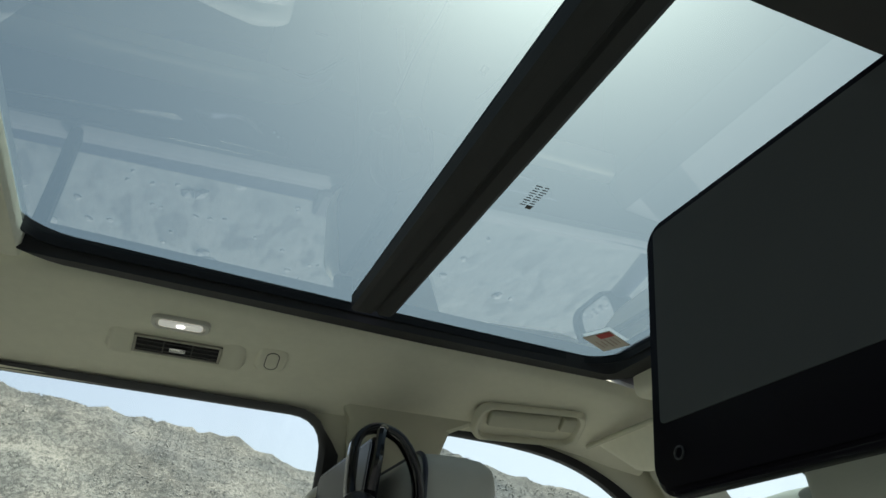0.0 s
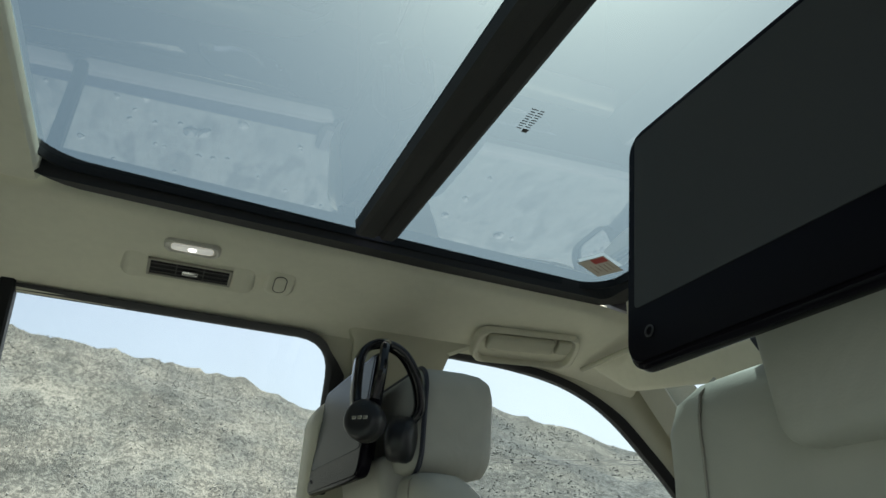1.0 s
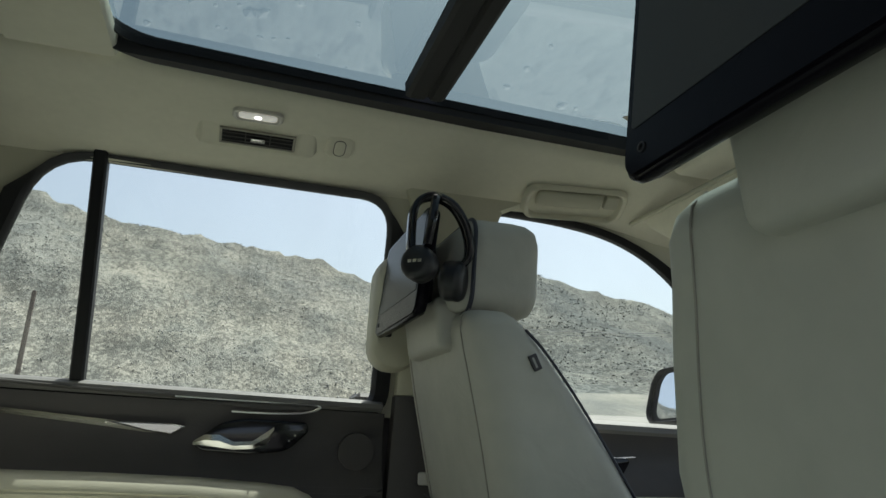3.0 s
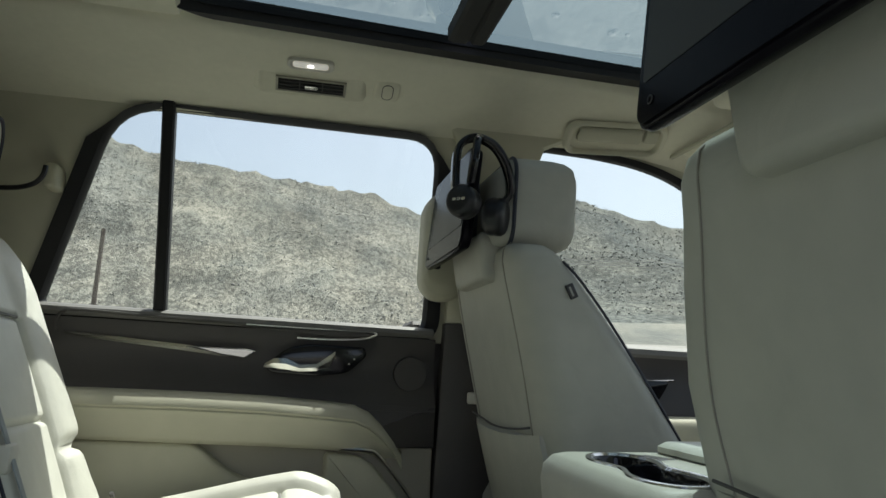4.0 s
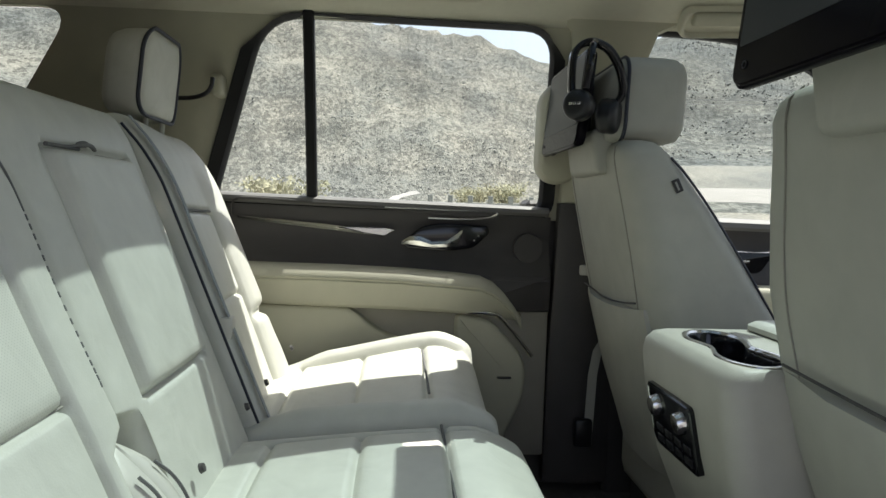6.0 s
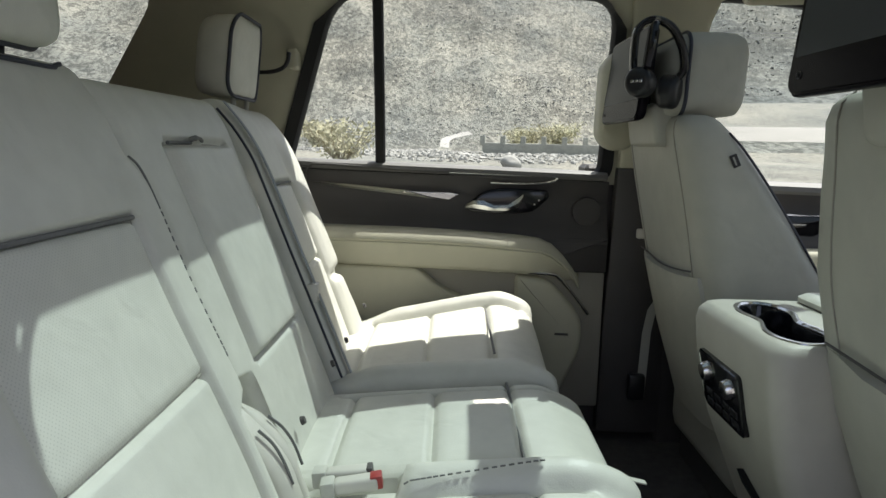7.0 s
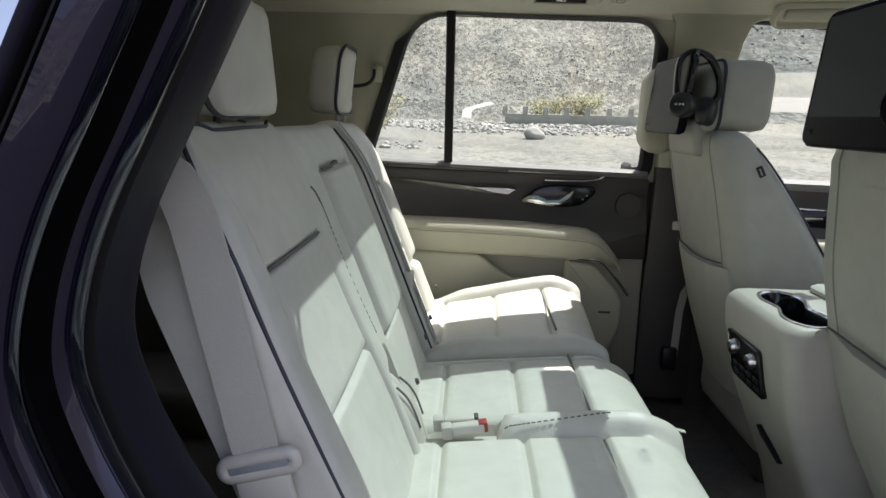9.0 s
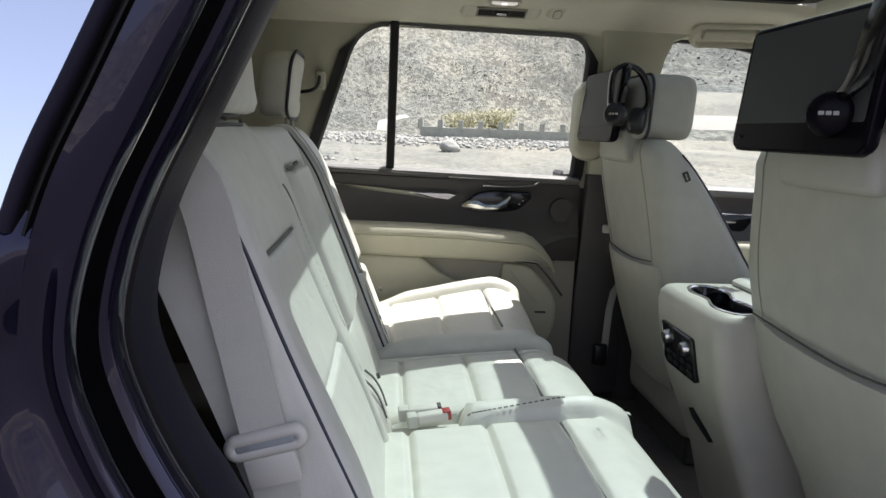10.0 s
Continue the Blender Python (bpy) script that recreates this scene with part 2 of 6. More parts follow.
# dark ground added out of view to dim paint reflections and bounce light
DIMMING_GROUND = material("dimming_ground", (0.062, 0.061, 0.060), 0.9, alt=(0.045, 0.045, 0.046), scale=3, bump=0.5, bump_scale=60, spec=0.2)
DIRT_ROAD = material("pale_dirt_road", (0.31, 0.303, 0.28), 0.95, alt=(0.26, 0.253, 0.232), scale=0.6, bump=0.3, bump_scale=4, spec=0.1)
ROCK = material("grey_rock", (0.41, 0.405, 0.375), 0.95, alt=(0.30, 0.295, 0.272), scale=0.8, amount=1.0, spec=0.1)
STONE = material("parapet_stone", (0.418, 0.424, 0.380), 0.9, alt=(0.275, 0.281, 0.253), scale=3, spec=0.1)
TWIG = material("dry_twigs", (0.330, 0.279, 0.178), 0.9, alt=(0.203, 0.178, 0.114), scale=4)
LEAF = material("dusty_leaves", (0.381, 0.375, 0.229), 0.85, alt=(0.432, 0.394, 0.267), scale=2)
MARK_GREY = material("mark_grey", (0.42, 0.42, 0.42), 0.4)
POLE = material("weathered_pole", (0.16, 0.13, 0.11), 0.85, alt=(0.11, 0.09, 0.08), scale=3)


# ---------------------------------------------------------------- mesh helpers
def part(name, bm, mat, parent=None, label="", smooth=35.0):
    """Links a bmesh as one mesh object, under a thing or a part."""
    me = bpy.data.meshes.new(name)
    bm.normal_update()
    bm.to_mesh(me)
    bm.free()
    if smooth:
        me.shade_smooth()
        me.set_sharp_from_angle(angle=radians(smooth))
    for m in (mat if isinstance(mat, (list, tuple)) else [mat]):
        me.materials.append(m)
    ob = new(name, me)
    if parent is not None:
        ob.parent = parent
    if label:
        ob["label"] = label
    return ob


def thing(name, label, category, at=(0, 0, 0), group="", kind=""):
    """An empty at a thing's base. Its parts are built in the car's own coordinates and hung under it."""
    e = new(name)
    e.empty_display_size = 0.05
    e.location = at
    return tagged(e, label, category, group, kind)


def settle(root):
    """Hangs parts that were built in world coordinates under their thing without moving them."""
    for o in root.children:
        o.matrix_parent_inverse = Matrix.Translation(-Vector(root.location))


def box(bm, lo, hi, r=0.004, seg=2, m=None):
    """A box with rounded edges between two corners, into bm."""
    lo, hi = Vector(lo), Vector(hi)
    c, s = (lo + hi) / 2, hi - lo
    made = bmesh.ops.create_cube(bm, size=1.0, matrix=Matrix.Translation(c) @ Matrix.Diagonal((*s, 1)))
    vs = made["verts"]
    es = list({e for v in vs for e in v.link_edges})
    r = min(r, 0.49 * min(s))
    if r > 0:
        done = bmesh.ops.bevel(bm, geom=es, offset=r, segments=seg, profile=0.5, affect="EDGES")
        vs = list({v for f in done["faces"] for v in f.verts} | {v for v in vs if v.is_valid})
    if m is not None:
        bmesh.ops.transform(bm, matrix=m, verts=vs)
    return vs


def loft(bm, loops, closed=True, caps=True):
    """Skins a list of loops with equal numbers of points."""
    rows = [[bm.verts.new(p) for p in loop] for loop in loops]
    n = len(rows[0])
    for a, b in zip(rows, rows[1:]):
        for i in range(n if closed else n - 1):
            j = (i + 1) % n
            bm.faces.new((a[i], a[j], b[j], b[i]))
    if caps and closed:
        bm.faces.new(rows[0][::-1])
        bm.faces.new(rows[-1])
    bmesh.ops.recalc_face_normals(bm, faces=bm.faces)
    return rows


def rounded(w, h, r, n=5):
    """Points of a rounded rectangle round the origin, counter-clockwise."""
    r = min(r, w / 2 - 1e-4, h / 2 - 1e-4)
    pts = []
    for cx, cy, a0 in ((w / 2 - r, h / 2 - r, 0), (-w / 2 + r, h / 2 - r, 90), (-w / 2 + r, -h / 2 + r, 180), (w / 2 - r, -h / 2 + r, 270)):
        for i in range(n + 1):
            a = radians(a0 + 90 * i / n)
            pts.append((cx + r * math.cos(a), cy + r * math.sin(a)))
    return pts


def tube(bm, pts, r, n=8, closed=False):
    """A round tube along points; r may be a list."""
    pts = [Vector(p) for p in pts]
    rs = r if isinstance(r, (list, tuple)) else [r] * len(pts)
    loops, up = [], None
    for i, p in enumerate(pts):
        a = pts[i - 1] if (i or closed) else p
        b = pts[(i + 1) % len(pts)] if (i < len(pts) - 1 or closed) else p
        d = (b - a).normalized()
        if up is None:
            up = d.orthogonal().normalized()
        up = (up - d * up.dot(d)).normalized()
        side = d.cross(up)
        loops.append([p + (up * math.cos(2 * math.pi * k / n) + side * math.sin(2 * math.pi * k / n)) * rs[i] for k in range(n)])
    if closed:
        loops.append(loops[0])
        loft(bm, loops, caps=False)
        bmesh.ops.remove_doubles(bm, verts=bm.verts, dist=1e-6)
    else:
        loft(bm, loops)


def smooth_path(pts, n=8):
    """Catmull-Rom points through pts."""
    pts = [Vector(p) for p in pts]
    full = [pts[0] * 2 - pts[1]] + pts + [pts[-1] * 2 - pts[-2]]
    out = []
    for a, b, c, d in zip(full, full[1:], full[2:], full[3:]):
        for i in range(n):
            t = i / n
            out.append(0.5 * ((2 * b) + (c - a) * t + (2 * a - 5 * b + 4 * c - d) * t * t + (3 * b - a - 3 * c + d) * t ** 3))
    return out + [pts[-1]]


def plate(bm, outer, holes, place, thick):
    """A flat piece with openings: outlines in (u, v), put into space by place(u, v, depth)."""
    es = []
    for loop in [outer, *holes]:
        vs = [bm.verts.new((u, v, 0)) for u, v in loop]
        es += [bm.edges.new((a, b)) for a, b in zip(vs, vs[1:] + vs[:1])]
    bmesh.ops.triangle_fill(bm, use_beauty=True, use_dissolve=False, edges=es)
    faces = [f for f in bm.faces]
    back = bmesh.ops.extrude_face_region(bm, geom=faces)
    moved = [g for g in back["geom"] if isinstance(g, bmesh.types.BMVert)]
    for v in moved:
        v.co.z = thick
    for v in bm.verts:
        v.co = Vector(place(v.co.x, v.co.y, v.co.z))
    bmesh.ops.recalc_face_normals(bm, faces=bm.faces)


def smoothstep(a, b, x):
    t = min(1.0, max(0.0, (x - a) / (b - a)))
    return t * t * (3 - 2 * t)


def rim_drop(d, r):
    """How far a rounded rim lies below its panel, d from the edge."""
    k = max(0.0, 1 - d / r)
    return r * 0.8 * (1 - math.sqrt(max(0.0, 1 - k * k)))


def pad(bm, place, u0, u1, v0, v1, depth, r=0.03, grooves_u=(), grooves_v=(), bulge=0.0, shape=None, gd=0.007, gw=0.006, back=0.09, step=0.014, inset=None):
    """A stuffed panel over (u, v): rounded rims, sewn grooves at fixed u or v, a slight crown, and a flat back.
    grooves_u: (u, va, vb); grooves_v: (v, ua, ub). place(u, v, h) puts it into space."""
    def axis(a, b, cuts):
        n = max(4, int((b - a) / step))
        xs = {a + (b - a) * i / n for i in range(n + 1)}
        for k in (0.02, 0.08, 0.2, 0.4, 0.7):
            xs |= {a + r * k, b - r * k}
        for c in cuts:
            xs |= {c, c - gw * 0.5, c + gw * 0.5, c - gw, c + gw, c - 2 * gw, c + 2 * gw}
        xs = sorted(x for x in xs if a - 1e-9 <= x <= b + 1e-9)
        keep = [xs[0]]
        for x in xs[1:]:
            if x - keep[-1] > 0.0009:
                keep.append(x)
        keep[-1] = b
        return keep
    us, vs_ = axis(u0, u1, [g[0] for g in grooves_u]), axis(v0, v1, [g[0] for g in grooves_v])
    def height(u, v):
        du, dv = min(u - u0, u1 - u), min(v - v0, v1 - v)
        h = depth
        for d in (du, dv):
            if d < r:
                k = 1 - d / r
                h -= r * 0.8 * (1 - math.sqrt(max(0.0, 1 - k * k)))
        h += bulge * math.sin(math.pi * (u - u0) / (u1 - u0)) * math.sin(math.pi * (v - v0) / (v1 - v0))
        if shape:
            h += shape(u, v)
        for c, a, b in grooves_u:
            if a <= v <= b:
                h -= gd * math.exp(-((u - c) / gw) ** 2)
        for c, a, b in grooves_v:
            if a <= u <= b:
                h -= gd * math.exp(-((v - c) / gw) ** 2)
        return h
    uvl = bm.loops.layers.uv.verify()
    rows = [[bm.verts.new(place(u, v, height(u, v))) for u in us] for v in vs_]
    for j in range(len(vs_) - 1):
        for i in range(len(us) - 1):
            f = bm.faces.new((rows[j][i], rows[j][i + 1], rows[j + 1][i + 1], rows[j + 1][i]))
            for lp, (uu, vv) in zip(f.loops, ((us[i], vs_[j]), (us[i + 1], vs_[j]), (us[i + 1], vs_[j + 1]), (us[i], vs_[j + 1]))):
                lp[uvl].uv = (uu, vv)
            if inset and inset(0.5 * (us[i] + us[i + 1]), 0.5 * (vs_[j] + vs_[j + 1])):
                f.material_index = 1
    rim = rows[0][:] + [row[-1] for row in rows[1:]] + rows[-1][-2::-1] + [row[0] for row in rows[-2:0:-1]]
    low = {}
    for v in rim:
        low[v] = None
    coords = [(u, vs_[0]) for u in us] + [(us[-1], v) for v in vs_[1:]] + [(u, vs_[-1]) for u in us[-2::-1]] + [(us[0], v) for v in vs_[-2:0:-1]]
    base = [bm.verts.new(place(u, v, depth - back)) for u, v in coords]
    n = len(rim)
    for i in range(n):
        j = (i + 1) % n
        bm.faces.new((rim[j], rim[i], base[i], base[j]))
    bm.faces.new(base)
    bmesh.ops.recalc_face_normals(bm, faces=bm.faces)


def stitches(bm, pts, length=0.006, gap=0.005, w=0.0011):
    """Short raised threads along a line."""
    pts = [Vector(p) for p in pts]
    for a, b in zip(pts, pts[1:]):
        d = b - a
        L = d.length
        d.normalize()
        side = d.orthogonal().normalized()
        up = d.cross(side)
        s = 0.0
        while s + length < L:
            p, q = a + d * s, a + d * (s + length)
            ring = [[p + side * w * x + up * w * y for x, y in ((1, 0), (0, 1), (-1, 0), (0, -1))], [q + side * w * x + up * w * y for x, y in ((1, 0), (0, 1), (-1, 0), (0, -1))]]
            v0 = [bm.verts.new(c) for c in ring[0]]
            v1 = [bm.verts.new(c) for c in ring[1]]
            for i in range(4):
                bm.faces.new((v0[i], v0[(i + 1) % 4], v1[(i + 1) % 4], v1[i]))
            s += length + gap

CONSOLE = material("console_leather", (0.50, 0.48, 0.42), 0.5, scale=18, amount=0.7, bump=0.18, bump_scale=500)


# ---------------------------------------------------------------- ground, hills and what stands on them
def crest(a):
    """Height of the skyline in degrees over the azimuth a (degrees from +y towards +x)."""
    keys = [(-180, 7), (-120, 9), (-60, 15), (-30, 17.5), (-15.8, 16.2), (-10.7, 15.1), (-3.4, 14.65), (1.4, 14.2), (6, 13.8), (9, 12.7), (11, 11.9), (16, 11.4),
            (19, 13.0), (22.4, 14.1), (25.2, 13.1), (28.7, 11.9), (33.2, 10.9), (36.5, 9.4), (50, 8), (90, 6), (180, 7)]
    for (a0, e0), (a1, e1) in zip(keys, keys[1:]):
        if a0 <= a <= a1:
            return e0 + (e1 - e0) * (a - a0) / (a1 - a0)
    return 7


BANK = [(58, 0.0), (63, 0.9), (68, 1.7), (80, 3.4), (85, 3.7), (92, 5.2), (100, 7.0), (112, 8.0), (400, 8.0)]


def bank(r, a):
    """Rise of the roadside bank towards the far ridge."""
    k = smoothstep(15, 21, a) * smoothstep(75, 50, a)
    if k <= 0 or r <= 58:
        return 0.0
    for (r0, h0), (r1, h1) in zip(BANK, BANK[1:]):
        if r <= r1:
            return k * (h0 + (h1 - h0) * (r - r0) / (r1 - r0))
    return 8.0 * k


def terrain(x, y):
    r, a = math.hypot(x, y), math.degrees(math.atan2(x, y))
    lift = bank(r, a)
    z = 0.85 * smoothstep(14, 62, r) + lift
    foot, top = 72 + 8 * noise.noise((a * 0.04, 3, 0)), 158 + 16 * noise.noise((a * 0.05, 0, 0))
    far = smoothstep(14, 19, a)
    foot, top = foot + 38 * far, top + 95 * far
    e = crest(a) + 0.30 * noise.noise((a * 0.7, 0, 5)) + 0.12 * noise.noise((a * 2.6, 0, 9))
    h = 1.4 + top * math.tan(radians(e))
    if r > foot:
        t = (r - foot) / (top - foot)
        if t < 1:
            z += (h - 0.9 - lift) * (t ** 1.10)
            k = min(1, t * 4) * min(1.0, (1 - t) * 6 + 0.10)
            z += k * (2.4 * noise.fractal((x * 0.028, y * 0.028, 0), 1.0, 2.0, 5) + 0.8 * noise.noise((x * 0.2, y * 0.2, 1)) + 0.30 * noise.noise((x * 0.55, y * 0.55, 4)) - 2.2 * abs(noise.noise((a * 0.16 + r * 0.004, r * 0.006, 12))) ** 0.7)
        else:
            z += (h - 0.9 - lift) * max(0.25, 1 - 0.55 * (t - 1))
    elif r > 20:
        z += 0.10 * smoothstep(20, 30, r) * noise.noise((x * 0.25, y * 0.25, 2))
    return z


def build_ground():
    radii = [0.5, 3, 6, 10, 14, 18, 22] + [26 + 4 * i for i in range(9)] + [62, 65, 68, 71, 74, 77, 80] + [82 + 1.8 * i for i in range(56)] + [185 + 4 * i for i in range(26)] + [300, 330, 370, 420, 520, 650, 900, 1400, 2600]
    angles = [-180 + 4 * i for i in range(33)] + [-48 + 0.45 * i for i in range(227)] + [54 + 4 * i for i in range(32)]
    verts, faces, kinds = [], [], []
    n = len(angles) - 1 if angles[-1] >= 180 else len(angles)
    for r in radii:
        for a in angles[:n]:
            x, y = r * math.sin(radians(a)), r * math.cos(radians(a))
            verts.append((x, y, terrain(x, y)))
    for k, r in enumerate(radii[:-1]):
        for i in range(n):
            j = (i + 1) % n
            faces.append((k * n + i, k * n + j, (k + 1) * n + j, (k + 1) * n + i))
            a = angles[i]
            beyond = 16.5 < a < 70
            if beyond:
                kinds.append(3 if 68 <= r < 80 else 2 if r >= 106 or 62 <= r < 66 else 0)
            else:
                # kind 4: unseen near-side ground, added dark to cut reflected light
                kinds.append(4 if abs(a) > 96 and 0.5 <= r < 46 else 0 if r < 70 else 1)
    faces.append(tuple(range(n))[::-1])
    kinds.append(0)
    me = bpy.data.meshes.new("ground")
    me.from_pydata(verts, [], faces)
    for m in (SAND, HILL, HILL_FAR, DIRT_ROAD, DIMMING_GROUND):
        me.materials.append(m)
    me.polygons.foreach_set("material_index", kinds)
    me.shade_smooth()
    return tagged(new("ground", me), "pale sandy ground rising to a rocky dry mountain slope", "ground", kind="structure")


build_ground()


def scatter_rocks(name, count, label, a0, a1, r0, r1, s0, s1, seed, mat):
    """Angular boulders lying on the ground, as one mass of stone."""
    rnd = random.Random(seed)
    verts, faces = [], []
    ico = [Vector(p).normalized() for p in ((0, -.53, .85), (0, .53, .85), (0, -.53, -.85), (0, .53, -.85), (.53, .85, 0), (-.53, .85, 0), (.53, -.85, 0), (-.53, -.85, 0), (.85, 0, .53), (-.85, 0, .53), (.85, 0, -.53), (-.85, 0, -.53))]
    tri = ((0, 1, 8), (0, 9, 1), (0, 6, 7), (0, 8, 6), (0, 7, 9), (1, 5, 4), (1, 4, 8), (1, 9, 5), (2, 10, 3), (2, 3, 11), (2, 7, 6), (2, 6, 10), (2, 11, 7), (3, 4, 5), (3, 10, 4), (3, 5, 11), (4, 10, 8), (5, 9, 11), (6, 8, 10), (7, 11, 9))
    made = 0
    while made < count:
        a, r = rnd.uniform(a0, a1), math.sqrt(rnd.uniform(r0 * r0, r1 * r1))
        x, y = r * math.sin(radians(a)), r * math.cos(radians(a))
        if noise.noise((x * 0.045, y * 0.045, 7)) + 0.35 * noise.noise((x * 0.2, y * 0.2, 1)) + rnd.uniform(-0.35, 0.35) < 0.02:
            continue
        s = s0 * (s1 / s0) ** (rnd.random() ** 2.2)
        base = len(verts)
        sq = (rnd.uniform(0.7, 1.4), rnd.uniform(0.7, 1.4), rnd.uniform(0.5, 1.0))
        turn = Euler((rnd.uniform(-0.5, 0.5), rnd.uniform(-0.5, 0.5), rnd.uniform(0, 6.28))).to_matrix()
        c = Vector((x, y, terrain(x, y) + s * 0.2))
        for p in ico:
            q = Vector((p.x * sq[0], p.y * sq[1], p.z * sq[2])) * s * rnd.uniform(0.75, 1.2)
            verts.append(c + turn @ q)
        faces += [tuple(base + k for k in f) for f in tri]
        made += 1
    me = bpy.data.meshes.new(name)
    me.from_pydata(verts, [], faces)
    me.materials.append(mat)
    return tagged(new(name, me), label, "rocks", kind="stuff")


scatter_rocks("hillside_boulders", 17000, "grey angular boulders strewn over the dry slope", -26, 16, 74, 160, 0.05, 0.16, 5, ROCK)
scatter_rocks("far_boulders", 7000, "dark angular boulders on the far ridge", 15, 42, 114, 250, 0.08, 0.32, 9, DARK_ROCK)
scatter_rocks("roadside_stones", 14000, "grey stones lying on the sandy flat", -18, 22, 26, 70, 0.03, 0.24, 6, ROCK)
scatter_rocks("gravel", 5000, "small grey stones on the pale ground beside the car", -70, 60, 2.4, 13, 0.015, 0.085, 8, ROCK)


def parapet():
    """Low stone wall with square posts along the far track."""
    t = thing("roadside_wall", "low grey stone parapet wall with square posts", "wall", (4, 60, 0.8))
    a, b = Vector((3.2, 61, 0)), Vector((24, 57, 0))
    d = (b - a).normalized()
    turn = Matrix.Rotation(math.atan2(d.y, d.x), 4, "Z")
    L = (b - a).length
    bm = bmesh.new()
    box(bm, (0, -0.25, 0.2), (L, 0.25, 1.80), 0.04, 1)
    bmesh.ops.subdivide_edges(bm, edges=[e for e in bm.edges if e.calc_length() > 3], cuts=40)
    for v in bm.verts:
        v.co.y += 0.05 * noise.noise(v.co * 1.7)
        v.co.z += 0.06 * noise.noise(v.co * 0.9)
    bmesh.ops.transform(bm, matrix=Matrix.Translation(a) @ turn, verts=bm.verts)
    part("wall_body", bm, STONE, t)
    for i in range(12):
        bm = bmesh.new()
        box(bm, (i * 1.78 - 0.22, -0.24, 1.6), (i * 1.78 + 0.22, 0.24, 2.42), 0.03, 1)
        bmesh.ops.transform(bm, matrix=Matrix.Translation(a) @ turn, verts=bm.verts)
        part("post", bm, STONE, t)
    settle(t)


parapet()


def bush(name, label, x, y, size, height, leafy, seed):
    """A dry desert bush: branching stems from one foot, with sparse small leaves."""
    rnd = random.Random(seed)
    t = thing(name, label, "bush", (x, y, terrain(x, y)))
    bm, lv, lf = bmesh.new(), [], []
    for _ in range(34):
        a, lean = rnd.uniform(0, 6.28), rnd.uniform(0.1, 1.0)
        p = Vector((x, y, terrain(x, y) - 0.05))
        pts = [p.copy()]
        for k in range(5):
            p = p + Vector((math.cos(a) * lean * size * 0.22, math.sin(a) * lean * size * 0.22, height * 0.2 * rnd.uniform(0.6, 1.1)))
            a += rnd.uniform(-0.5, 0.5)
            pts.append(p.copy())
        tube(bm, pts, [0.035 * (1 - k / 6.5) * height / 2 for k in range(6)], 4)
        for q in pts[2:]:
            for _ in range(leafy):
                c = q + Vector((rnd.gauss(0, 0.2), rnd.gauss(0, 0.2), rnd.gauss(0, 0.15))) * size * 0.6
                d1 = Vector((rnd.gauss(0, 1), rnd.gauss(0, 1), rnd.gauss(0, 1))).normalized() * 0.07 * size
                d2 = d1.orthogonal().normalized() * 0.03 * size
                b = len(lv)
                lv.extend((c - d1, c + d2, c + d1, c - d2))
                lf.append((b, b + 1, b + 2, b + 3))
    part("stems", bm, TWIG, t)
    me = bpy.data.meshes.new("leaves")
    me.from_pydata(lv, [], lf)
    me.materials.append(LEAF)
    o = new("leaves", me)
    o.parent = t
    settle(t)


bush("desert_bush", "dry leafless desert bush with pale twigs", -5.0, 33, 2.0, 2.2, 5, 1)
bush("green_bush", "dusty green desert shrub behind the stone wall", 10.5, 68, 2.5, 3.0, 13, 2)
bush("desert_bush", "dusty brown desert bush at the foot of the slope", 7.6, 70, 2.4, 2.6, 14, 3)
bush("desert_bush", "dusty brown desert bush at the foot of the slope", -11, 60, 2.4, 2.4, 12, 4)

def boulder():
    bm = bmesh.new()
    bmesh.ops.create_icosphere(bm, subdivisions=3, radius=0.55)
    for v in bm.verts:
        v.co *= 1 + 0.35 * noise.noise(v.co * 1.8)
        v.co.z *= 0.7
    c = Vector((3.6, 36, terrain(3.6, 36) + 0.25))
    bmesh.ops.translate(bm, verts=bm.verts, vec=c)
    tagged(part("boulder", bm, ROCK, smooth=50), "large grey boulder lying on the sandy flat", "boulder")

boulder()

def utility_pole(x, y):
    t = thing("utility_pole", "weathered brown wooden post on the sandy flat", "pole", (x, y, terrain(x, y)))
    z = terrain(x, y)
    bm = bmesh.new()
    tube(bm, [(x, y, z - 0.3), (x + 0.02, y, z + 4.0), (x + 0.08, y, z + 7.9)], [0.15, 0.14, 0.12], 10)
    part("post", bm, POLE, t)
    settle(t)

utility_pole(-10.95, 43.7)

def power_line():
    """Two thin cables strung across the foot of the far ridge."""
    for k, (e0, e1) in enumerate(((9.05, 8.75), (8.72, 8.45))):
        bm = bmesh.new()
        pts = []
        for i in range(13):
            a, q = radians(19 + 26 * i / 12), i / 12
            e = radians(e0 + (e1 - e0) * q - 0.35 * math.sin(math.pi * q))
            pts.append((105 * math.sin(a), 105 * math.cos(a), 1.3 + 105 * math.tan(e)))
        tube(bm, pts, 0.030, 5)
        tagged(part("power_cable", bm, MARK_GREY), "thin pale power cable across the far ridge", "cable", "power cables")


power_line()

